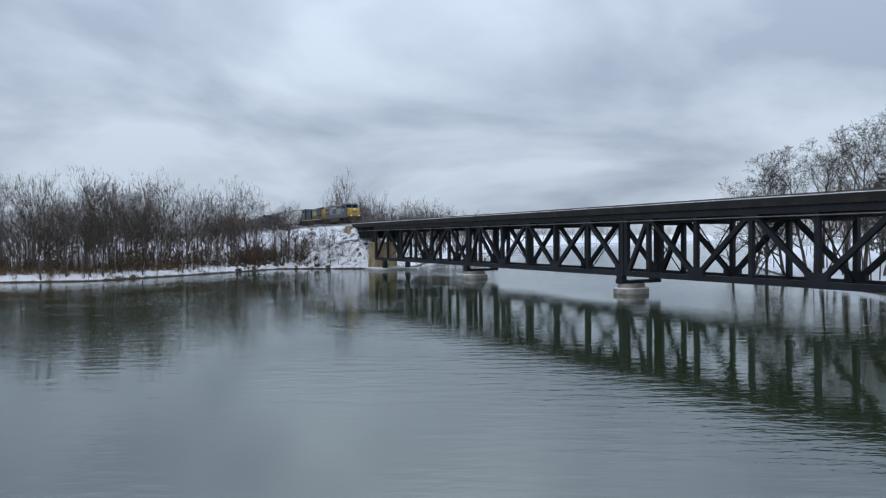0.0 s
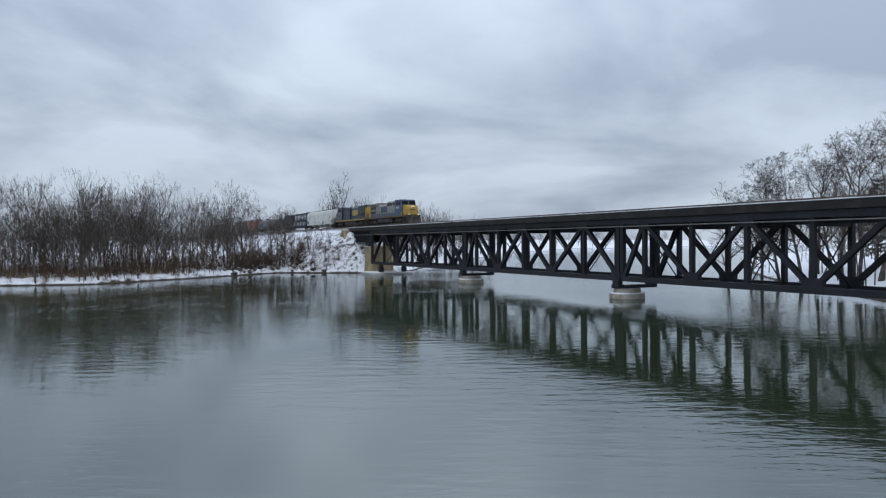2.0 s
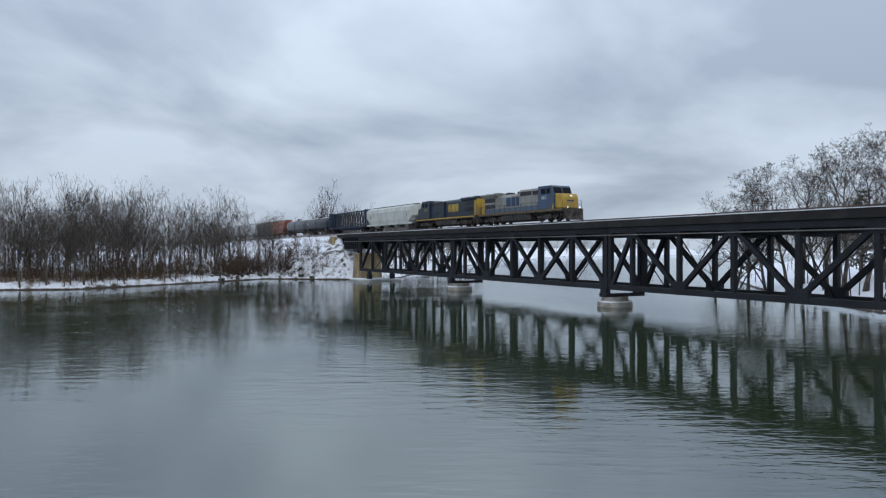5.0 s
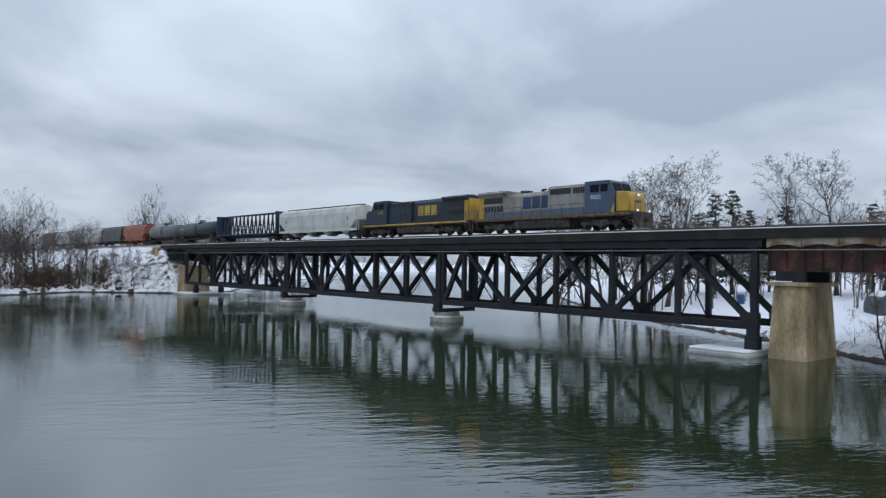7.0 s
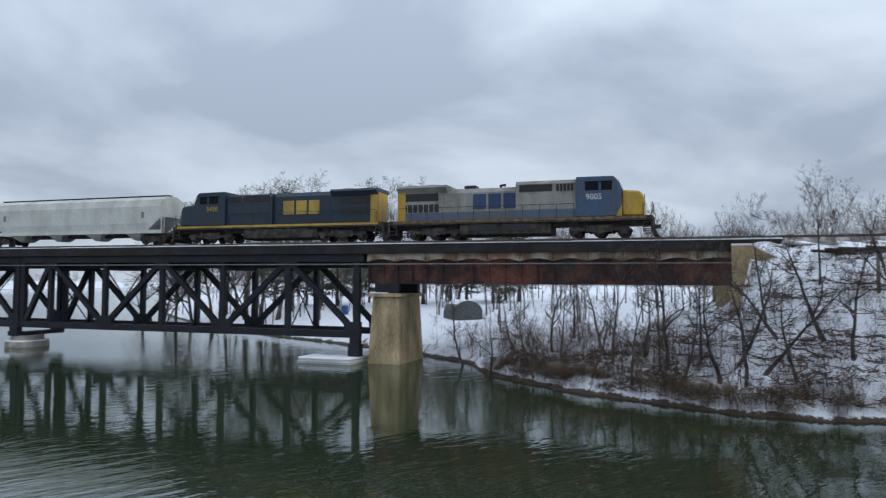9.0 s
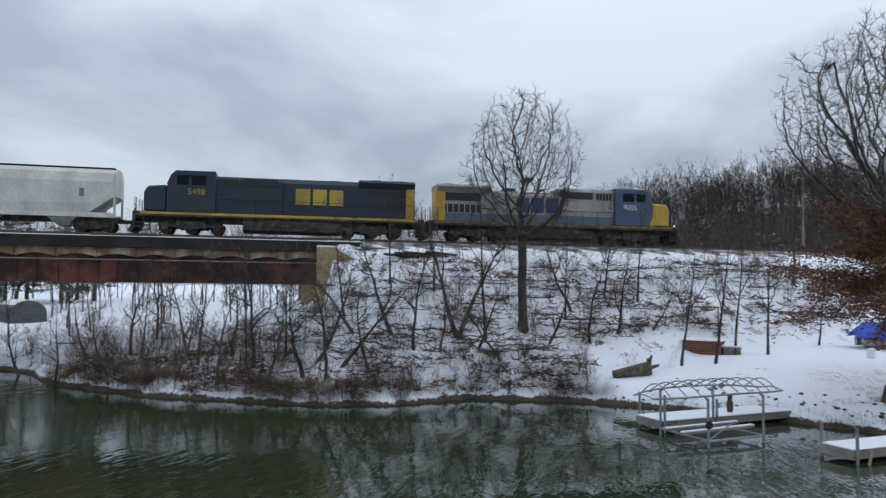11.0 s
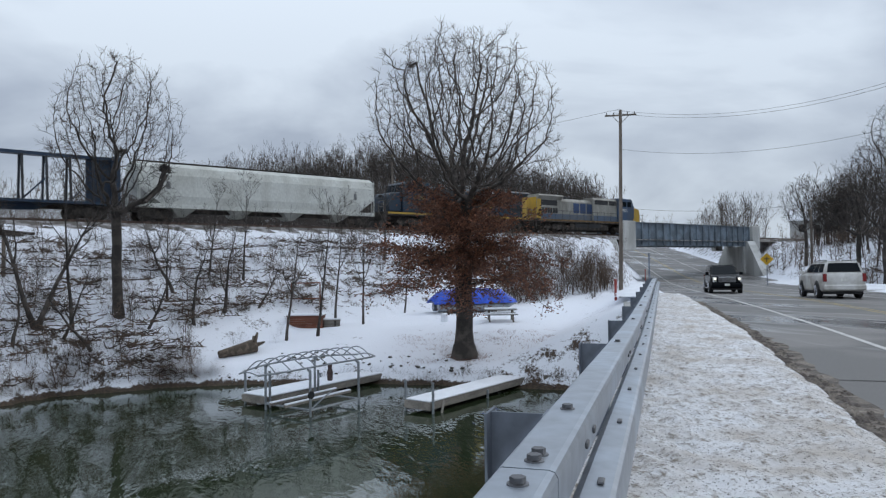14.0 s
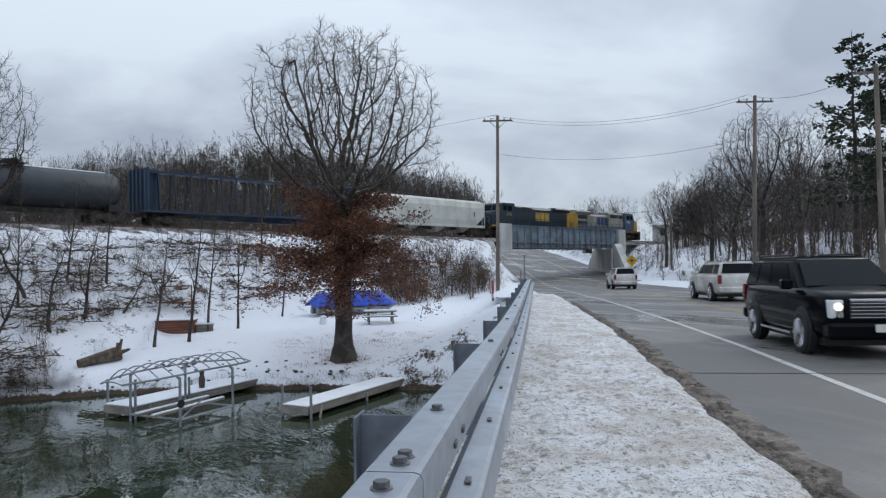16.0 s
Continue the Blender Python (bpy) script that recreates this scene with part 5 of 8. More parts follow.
for k, (az, ds, kind, sc) in enumerate(BANK):
    place_tree(SLIM[kind], *at_az(az, ds), "slim bare tree on the snowy railway bank", sc, 37 * k, group="slim trees on the bank")
CROOKS = [(-74.5, 43.5, 0, 1.0), (-76.6, 42.8, 1, 0.9), (-71.0, 42.5, 2, 0.9), (-67.5, 41.5, 0, 1.0), (-65.8, 42.5, 1, 1.1), (-63.0, 42.0, 2, 0.95), (-59.5, 43.0, 0, 0.9), (-56.5, 45.0, 1, 0.9), (-52.0, 48.0, 2, 0.8),
          (-81.5, 43.5, 1, 0.8), (-85.0, 45.5, 2, 0.8), (-88.5, 47.0, 0, 0.9), (-93.0, 50.0, 1, 0.75), (-48.5, 51.5, 0, 0.8), (-70.0, 45.5, 1, 1.0), (-79.5, 44, 2, 0.75), (-50.5, 55, 1, 0.9), (-53.5, 53, 0, 1.0), (-57.5, 50, 2, 1.0), (-60.5, 48, 1, 1.1), (-46.5, 58, 2, 0.9), (-62.0, 45, 0, 1.2), (-66.5, 44, 2, 1.2), (-68.5, 43, 1, 1.1), (-73.0, 45, 2, 1.2), (-55.0, 58, 0, 0.9), (-90.5, 49, 2, 1.0), (-87.0, 50, 1, 1.0)]
for k, (az, ds, kind, sc) in enumerate(CROOKS):
    place_tree(CROOK[kind], *at_az(az, ds), "crooked bare sapling leaning over the bank", sc, 61 * k, group="crooked saplings")
# beyond the bridge
for k, (az, ds, kind, top, h) in enumerate([(-24.3, 118, 0, 5.7, 15.), (-27.0, 112, 1, 6.6, 15.), (-30.5, 104, 2, 7.9, 15.), (-31.8, 100, 0, 8.8, 15), (-29.4, 110, 1, 7.8, 15), (-25.6, 116, 1, 6.3, 15), (-32.8, 108, 1, 8.3, 15), (-27.9, 118, 2, 7.1, 15), (-23.4, 122, 1, 4.9, 15), (-40.4, 108, 1, 9.0, 15), (-43.2, 112, 2, 8.6, 15), (-33.0, 115, 0, 6.5, 15), (-46.0, 118, 0, 6.6, 15), (-22.2, 130, 2, 4.6, 15), (-28.8, 125, 0, 6.4, 15)]):
    x, y = at_az(az, ds)
    z = gz(x, y)
    want = 6.5 + ds * math.tan(radians(top)) - z
    place_tree(TALL[kind], x, y, "bare deciduous tree beyond the railway bridge", want / top_of(TALL[kind]), 80 * k, group="trees beyond the bridge")

def far_segs(seed, **kw):
    return grow(seed, **{**dict(height=12.0, radius=0.11, limbs=13, sub=6, twigs=5, fine=0, spread=0.85, first=0.15, wander=0.14, twig_r=0.017, coarse=True, reach=0.29, stem=0.82, up=0.3), **kw})

HILL = [far_segs(160 + k, height=10, limbs=12, sub=5, twigs=4, twig_r=0.021, first=0.2) for k in range(4)]
FAR = [far_segs(60 + k, spread=0.65 + 0.1 * (k % 3), first=0.2 + 0.06 * k) for k in range(5)]
BUSH = [grow(70 + k, height=2.6, radius=0.035, limbs=14, sub=6, twigs=3, fine=0, spread=1.5, first=0.02, wander=0.2, twig_r=0.008, up=0.25, coarse=True) for k in range(4)]
DEBRIS = [[(Vector((random.Random(900 + 40 * j + i).uniform(-1.2, 1.2), random.Random(7 + 40 * j + i).uniform(-1.2, 1.2), 0.08)),) for i in range(26)] for j in range(3)]
DEBRIS = [[(p, p + Vector((random.Random(i * 3 + j).uniform(-0.7, 0.7), random.Random(i * 5 + j).uniform(-0.7, 0.7), random.Random(i * 11 + j).uniform(-0.05, 0.3))), 0.03, 0.012, 1) for i, (p,) in enumerate(g)] for j, g in enumerate(DEBRIS)]
FARBUSH = [grow(80 + k, height=3.2, radius=0.05, limbs=11, sub=5, twigs=2, fine=0, spread=1.4, first=0.02, wander=0.2, twig_r=0.015, up=0.25, coarse=True) for k in range(3)]
rng = random.Random(9)

def spots(n, az0, az1, d0, d1, sc0, sc1, keep=None, low=0.25):
    """Up to n places on dry land off the track and the road: x, y, z, scale, turn, height factor."""
    out = []
    cand = np.array([at_az(rng.uniform(az0, az1), rng.uniform(d0, d1)) for _ in range(n * 6)])
    X, Y = cand[:, 0], cand[:, 1]
    Z = ground_height(X, Y)
    S, OFF = track_coords(X, Y)
    U, W = X * RD.x + Y * RD.y, X * RR.x + Y * RR.y
    for x, y, z, s, off, u, w in zip(X.tolist(), Y.tolist(), Z.tolist(), S.tolist(), OFF.tolist(), U.tolist(), W.tolist()):
        if len(out) >= n:
            break
        if z < low or (abs(off) < 4.2 and (s < -80 or s > 60)):
            continue
        if u > 0 and abs(w - roadw(u)) < 9.5:
            continue
        if keep and not keep(x, y, z, s, off):
            continue
        out.append((x, y, z - 0.1, rng.uniform(sc0, sc1), rng.uniform(0, 6.28), rng.uniform(0.85, 1.15)))
    return out

# wood on the left shore, in front of the railway bank
LEFT = [far_segs(100 + k, height=11.5, limbs=14, sub=7, twigs=6, radius=0.12, twig_r=0.016, first=0.2, reach=0.33) for k in range(4)]
left_meshes = []
for segs in LEFT:
    left_meshes.append((np_mesh("trunk", *skin([q for q in segs if q[4] == 0], 0.3), GREYBARK), np_mesh("crown", *skin([q for q in segs if q[4] > 0], flat=0.022), GREYBARK)))
k = 0
for x, y, z, sc, turn, tall in spots(118, 12.0, 36, 122, 172, 0.7, 1.35, lambda x, y, z, s, off: off < -7 or off > 8):
    place_tree(left_meshes[k % 4], x, y, "bare grey-brown tree on the far wooded shore", sc, math.degrees(turn), group="far shore trees", z=z, tall=tall)
    k += 1
x, y = at_az(22.6, 138)
place_tree(left_meshes[1], x, y, "tallest bare tree of the far wooded shore", 1.4, 10)
scatter("shore_brush", FARBUSH, spots(800, 9.0, 37, 118, 176, 0.5, 1.4, lambda x, y, z, s, off: z < 2.0 or rng.random() < 0.12) + spots(260, 4.0, 16, 140, 172, 0.5, 1.3, lambda x, y, z, s, off: z < 5.5), BRUSHMAT, "tangled brown brush along the far shore", "brush")
scatter("far_woods", HILL, spots(210, 11, 40, 178, 300, 0.75, 1.1) + spots(200, -8, 9, 185, 330, 1.1, 1.6) + spots(110, -36, 2, 640, 1000, 1.1, 1.6), GREYBARK, "distant bare woods behind the railway", "woods", flat=0.05)
# woods on the hill and along the road
scatter("hill_woods", HILL, spots(900, -122, -80, 100, 172, 0.65, 1.1, lambda x, y, z, s, off: off > 14 and z > 8) + spots(70, -132, -122, 150, 260, 0.8, 1.1) + spots(150, -138, -131, 125, 190, 0.8, 1.1, lambda x, y, z, s, off: off < -8) + spots(300, -160, -138, 92, 180, 0.8, 1.25, lambda x, y, z, s, off: off < -8), GREYBARK, "bare brown woods on the hillside", "woods", flat=0.05)
scatter("roadside_brush", FARBUSH, spots(70, -139, -131, 84, 160, 0.6, 1.3, lambda x, y, z, s, off: off < -6) + spots(300, -160, -139, 84, 150, 0.8, 1.9, lambda x, y, z, s, off: off < -6) + spots(150, -120, -86, 90, 140, 0.8, 1.6, lambda x, y, z, s, off: off > 10), BRUSHMAT, "brown leafless undergrowth below the woods", "brush")
scatter("bank_woods", FAR, spots(150, -82, -44, 66, 140, 0.55, 0.95, lambda x, y, z, s, off: off > 6) + spots(130, -46, -23, 92, 200, 0.6, 1.0), GREYBARK, "bare trees behind the railway bridge", "woods")
# brush on the near bank: thick by the water, thinner up the slope
def lawn_side(x, y, z):
    """The open snowy lawn by the docks."""
    return math.degrees(math.atan2(-x, y)) < -88.5 and z < 3.4
scatter("bank_brush", BUSH, spots(400, -108, -40, 36, 64, 0.4, 1.05, lambda x, y, z, s, off: off < -3.5 and z < 8.8 and (z < 1.6 or rng.random() < 0.4) and not lawn_side(x, y, z)), BRUSHMAT, "leafless brown brush on the snowy bank", "brush")
scatter("bank_brush", BUSH, spots(90, -66, -42, 36, 66, 0.7, 1.35, lambda x, y, z, s, off: abs(off) < 12 and z < 2.6), BRUSHMAT, "tall brown brush by the water under the bridge", "brush")
scatter("bank_brush", BUSH, spots(60, -122, -97, 60, 88, 0.7, 1.2, lambda x, y, z, s, off: off < -4.5 and z > 2.6) + spots(150, -120.8, -112.5, 58, 80, 0.8, 1.5, lambda x, y, z, s, off: -16 < off < -5.5 and z > 2.6), BRUSHMAT, "leafless brown brush below the railway", "brush")
scatter("bank_brush", BUSH, spots(520, -89, -44, 34, 56, 0.25, 0.65, lambda x, y, z, s, off: z < 0.9, low=0.02) + spots(60, -117, -89, 34, 50, 0.15, 0.3, lambda x, y, z, s, off: z < 0.45, low=0.02), BRUSHMAT, "low brown brush hanging over the waterline", "brush")
scatter("snowy_twigs", BUSH, spots(44, -96, -48, 38, 60, 0.3, 0.6, lambda x, y, z, s, off: off < -4), SNOWTWIG, "snow-covered twigs lying on the bank", "twigs")

scatter("bank_litter", DEBRIS, spots(420, -104, -44, 37, 66, 0.6, 1.3, lambda x, y, z, s, off: off < -3.8 and z > 0.5 and not lawn_side(x, y, z)), BRUSHMAT, "dead sticks and litter poking through the snow", "sticks")

# grass tufts and reeds: blades as thin leaning slivers
def blades(name, places, per, h0, h1, material, label):
    V, F = [], []
    r2 = random.Random(77)
    for x, y, z in places:
        for _ in range(per):
            an, le, h = r2.uniform(0, 6.28), r2.uniform(0.05, 0.9), r2.uniform(h0, h1)
            bx, by = x + r2.gauss(0, 0.25), y + r2.gauss(0, 0.25)
            w = 0.012
            m = len(V)
            tx, ty = bx + math.cos(an) * le * h, by + math.sin(an) * le * h
            V += [(bx - w, by, z - 0.05), (bx + w, by, z - 0.05), (tx, ty, z + h), (tx - 0.004, ty, z + h)]
            F.append((m, m + 1, m + 2, m + 3))
    tagged(new(name, np_mesh(name, np.array(V), np.array(F), material)), label, "grass", kind="stuff")

tufts = [(x, y, z + 0.1) for x, y, z, *_ in spots(360, -90, -40, 36.0, 52, 1, 1, lambda x, y, z, s, off: z < 1.0, low=0.03)]
fallen = [(x, y, z + 0.06) for x, y, z, *_ in spots(1500, -124, -42, 34.0, 54, 1, 1, lambda x, y, z, s, off: z < 0.75, low=0.01)]
blades("shore_litter", fallen, 30, 0.08, 0.42, BRUSHMAT, "dead leaves and roots along the waterline")
blades("bank_grass", tufts, 60, 0.2, 0.8, REED, "dry overhanging grass at the water's edge")
reeds = [(x, y, z + 0.1) for x, y, z, *_ in spots(260, 14, 34, 116, 142, 1, 1, lambda x, y, z, s, off: z < 1.9)]
blades("shore_reeds", reeds, 26, 0.6, 1.7, REED, "pale dry reeds along the far shore")

# evergreens: whorls of drooping boughs made of many needle clumps
def pine_meshes(seed, h, width, base=0.15, gap=0.0):
    rng2 = random.Random(seed)
    segs = [(Vector((0, 0, h * i / 8)), Vector((rng2.uniform(-.05, .05), rng2.uniform(-.05, .05), h * (i + 1) / 8)), 0.22 * (1 - i / 8.5), 0.22 * (1 - (i + 1) / 8.5), 0) for i in range(8)]
    boughs, V, F = [], [], []
    z = h * base
    while z < h * 0.985:
        t = (z / h - base) / (1 - base)
        L = width * (1 - t) ** 0.75 * rng2.uniform(0.6, 1.15) + 0.25
        for _ in range(rng2.randint(3, 5)):
            if rng2.random() < gap:
                continue
            an = rng2.uniform(0, 6.28)
            d = Vector((math.cos(an), math.sin(an), rng2.uniform(-0.15, 0.3)))
            p = Vector((0, 0, z))
            e = p + d * L
            boughs.append((p, e, 0.03, 0.012, 1))
            for _ in range(int(12 + 16 * L)):
                f = rng2.uniform(0.3, 1.05)
                c = p.lerp(e, f) + Vector((rng2.gauss(0, .16), rng2.gauss(0, .16), rng2.gauss(0, .12))) * (0.5 + 0.3 * L)
                u = Vector((rng2.uniform(-1, 1), rng2.uniform(-1, 1), rng2.uniform(-.3, .8))).normalized()
                w = u.orthogonal().normalized()
                s = rng2.uniform(0.10, 0.22)
                m = len(V)
                V += [tuple(c - w * s * 0.45), tuple(c + u * s), tuple(c + w * s * 0.45), tuple(c - u * s * 0.6)]
                F.append((m, m + 1, m + 2, m + 3))
        z += rng2.uniform(0.28, 0.5) * (h / 10) ** 0.5
    return np_mesh("trunk", *skin(segs + boughs), BARK), np_mesh("crown", np.array(V), np.array(F), NEEDLES)

PINES = [pine_meshes(1, 11, 2.6), pine_meshes(2, 11, 2.2), pine_meshes(3, 14, 2.6, base=0.35, gap=0.35)]
for k, (az, ds, kind, top) in enumerate([(-35.2, 118, 0, 5.9), (-36.4, 116, 1, 6.1), (-37.6, 122, 1, 4.6), (-34.0, 124, 0, 4.4), (-40.0, 112, 0, 4.9), (-38.9, 124, 1, 4.0), (-31.6, 120, 0, 4.3), (-46.7, 110, 0, 5.8), (-48.8, 108, 1, 6.1), (-50.9, 112, 0, 6.6), (-49.8, 118, 1, 5.6), (-45.4, 116, 1, 4.9), (-118.5, 160, 1, 6.0), (-117.2, 165, 0, 6.3), (-119.6, 160, 0, 5.6)]):
    x, y = at_az(az, ds)
    z = gz(x, y)
    place_tree(PINES[kind], x, y, "dark green evergreen among bare trees", (6.5 + ds * math.tan(radians(top)) - z) / top_of(PINES[kind]), 50 * k, group="evergreens")
for k, (az, ds, top) in enumerate([(-147.4, 66, 15.6), (-149.9, 62, 15.4), (-152.0, 68, 15.5)]):
    x, y = at_az(az, ds)
    z = gz(x, y)
    place_tree(PINES[2], x, y, "tall pine with clumped needles beside the road", (6.5 + ds * math.tan(radians(top)) - z) / top_of(PINES[2]), 110 * k, group="roadside pines")
for k, (az, ds, kind, top) in enumerate([(-141.2, 78, 1, 11.4), (-144.0, 82, 2, 10.6), (-137.8, 90, 0, 7.2), (-134.6, 100, 2, 6.2), (-139.5, 86, 2, 8.6)]):
    x, y = at_az(az, ds)
    z = gz(x, y)
    place_tree(BIG[kind], x, y, "bare roadside tree with spreading limbs", (6.5 + ds * math.tan(radians(top)) - z) / top_of(BIG[kind]), 80 * k, group="roadside trees")

# ------------------------------------------------------------------ road, shoulder, railing, overpass
def asphalt_material():
    m = mat("wet_asphalt", (0.17, 0.16, 0.152), 0.55, var=0.25, scale=0.35, fine=30, bump=0.15, other=(0.11, 0.106, 0.102))
    N, L = m.node_tree.nodes, m.node_tree.links
    b = N["Principled BSDF"]
    geo = N.new("ShaderNodeNewGeometry")
    n = N.new("ShaderNodeTexNoise"); n.inputs["Scale"].default_value, n.inputs["Detail"].default_value = 0.22, 4
    mp = N.new("ShaderNodeMapping"); mp.inputs["Rotation"].default_value = (0, 0, radians(34.8)); mp.inputs["Scale"].default_value = (0.35, 1.6, 1)
    L.new(geo.outputs["Position"], mp.inputs[0]); L.new(mp.outputs[0], n.inputs["Vector"])
    r = N.new("ShaderNodeMapRange"); L.new(n.outputs["Fac"], r.inputs[0])
    r.inputs["From Min"].default_value, r.inputs["From Max"].default_value = 0.52, 0.62
    r.inputs["To Min"].default_value, r.inputs["To Max"].default_value = 0.6, 0.12
    L.new(r.outputs[0], b.inputs["Roughness"])
    return m

def strip(name, u0, u1, w0, w1, dz, material, label="", step=4.0, parent=None, wiggle=0.0, thick=0.0):
    """A ribbon along the road; w from the road's own bent middle line minus 8.6 m."""
    bm = BM()
    prev = None
    n = max(2, int(abs(u1 - u0) / step))
    r2 = random.Random(len(name))
    for k in range(n + 1):
        u = u0 + (u1 - u0) * k / n
        sh = roadw(u) - 8.6
        jit = [r2.uniform(-wiggle, wiggle) for _ in range(2)]
        pair = [bm.verts.new(road(u, w + sh + j, roadz(u) + dz)) for w, j in ((w0, jit[0]), (w1, jit[1]))]
        if thick:
            pair += [bm.verts.new(road(u, w + sh, roadz(u) + dz - thick)) for w in (w1, w0)]
        if prev:
            m_ = len(pair)
            for a in range(m_ if thick else 1):
                bm.faces.new((prev[a], prev[(a + 1) % m_], pair[(a + 1) % m_], pair[a]))
        prev = pair
    return part(name, bm, material, parent, label)

rd = tagged(new("road"), "grey wet two-lane road with white edge line", "road", kind="structure")
ASPHALT = asphalt_material()
strip("asphalt", -380, 380, 1.6, 17.5, 0.0, ASPHALT, parent=rd)
WHITE = mat("road_paint_white", (0.50, 0.49, 0.47), 0.6, var=0.3, scale=2, fine=14, other=(0.3, 0.3, 0.29), mixpos=(0.3, 0.42))
YELLOW = mat("road_paint_yellow", (0.36, 0.27, 0.09), 0.6, var=0.3, scale=2, fine=14, other=(0.16, 0.14, 0.09), mixpos=(0.35, 0.55))
strip("edge_line", -380, 300, 4.2, 4.34, 0.004, WHITE, parent=rd)
strip("edge_line", -380, 300, 11.5, 11.64, 0.004, WHITE, parent=rd)
strip("centre_line", -380, 300, 7.60, 7.72, 0.004, YELLOW, parent=rd)
strip("centre_line", -380, 300, 7.88, 8.0, 0.004, YELLOW, parent=rd)
JOINT = mat("dark_joint", (0.03, 0.03, 0.03), 0.8)
for u in (12.0,):
    bm = BM()
    vs = [bm.verts.new(road(u + a, w, roadz(u) + 0.005)) for a, w in ((-0.03, 2.2), (0.03, 2.2), (0.03, 17), (-0.03, 17))]
    bm.faces.new(vs)
    part("expansion_joint", bm, JOINT, rd)
# side street on the far side
bm = BM()
bm.faces.new([bm.verts.new(road(u, w, roadz(u) + 0.006)) for u, w in ((40, 17.4), (72, 17.4), (66, 70), (58, 70))])
part("side_street", bm, ASPHALT, rd)
# concrete span that carries the road over the water
sl = tagged(new("road_bridge"), "concrete road bridge over the lake", "bridge", kind="structure")
strip("deck_slab", -380, 37, -1.05, 19.0, -0.03, GREYCON, thick=0.7, parent=sl)
for u in (36.6, -30, -110):
    bm = BM()
    pts = [road(u, -0.8, -2), road(u, 18.6, -2), road(u + 1.2, 18.6, -2), road(u + 1.2, -0.8, -2)]
    lo = [bm.verts.new(p) for p in pts]
    hi = [bm.verts.new((p.x, p.y, roadz(u) - 0.75)) for p in pts]
    for k in range(4):
        bm.faces.new((lo[k], lo[(k + 1) % 4], hi[(k + 1) % 4], hi[k]))
    bm.faces.new(hi)
    part("bridge_bent", bm, GREYCON, sl)


def shoulder_material():
    m = bpy.data.materials.new("trampled_snow")
    m.use_nodes = True
    N, L = m.node_tree.nodes, m.node_tree.links
    b = N["Principled BSDF"]
    b.inputs["Roughness"].default_value = 0.8
    geo = N.new("ShaderNodeNewGeometry")
    def nz(sc, de, ro=0.6):
        n = N.new("ShaderNodeTexNoise")
        n.inputs["Scale"].default_value, n.inputs["Detail"].default_value, n.inputs["Roughness"].default_value = sc, de, ro
        L.new(geo.outputs["Position"], n.inputs["Vector"])
        return n.outputs["Fac"]
    a, c, g = nz(1.1, 5), nz(9, 6, 0.75), nz(38, 3, 0.7)
    r1 = N.new("ShaderNodeValToRGB"); L.new(a, r1.inputs[0])
    e = r1.color_ramp.elements
    e[0].position, e[0].color = 0.34, (0.62, 0.57, 0.52, 1)
    e[1].position, e[1].color = 0.56, (0.86, 0.86, 0.87, 1)
    r2 = N.new("ShaderNodeMapRange"); L.new(c, r2.inputs[0])
    r2.inputs["From Min"].default_value, r2.inputs["From Max"].default_value = 0.50, 0.66
    mx = N.new("ShaderNodeMix"); mx.data_type = "RGBA"
    L.new(r1.outputs[0], mx.inputs["A"]); mx.inputs["B"].default_value = (0.27, 0.225, 0.18, 1)
    L.new(r2.outputs[0], mx.inputs["Factor"])
    r3 = N.new("ShaderNodeMapRange"); L.new(g, r3.inputs[0])
    r3.inputs["From Min"].default_value, r3.inputs["From Max"].default_value = 0.585, 0.63
    m3 = N.new("ShaderNodeMix"); m3.data_type = "RGBA"
    L.new(mx.outputs["Result"], m3.inputs["A"]); m3.inputs["B"].default_value = (0.10, 0.085, 0.07, 1)
    L.new(r3.outputs[0], m3.inputs["Factor"])
    L.new(m3.outputs["Result"], b.inputs["Base Color"])
    bp = N.new("ShaderNodeBump"); bp.inputs["Strength"].default_value, bp.inputs["Distance"].default_value = 1.0, 0.07
    L.new(c, bp.inputs["Height"]); L.new(bp.outputs[0], b.inputs["Normal"])
    return m

SLUSH = shoulder_material()
DIRT = mat("gritty_slush", (0.20, 0.17, 0.14), 0.8, var=0.6, scale=3, fine=22, other=(0.08, 0.065, 0.055), bump=0.8, depth=0.04)

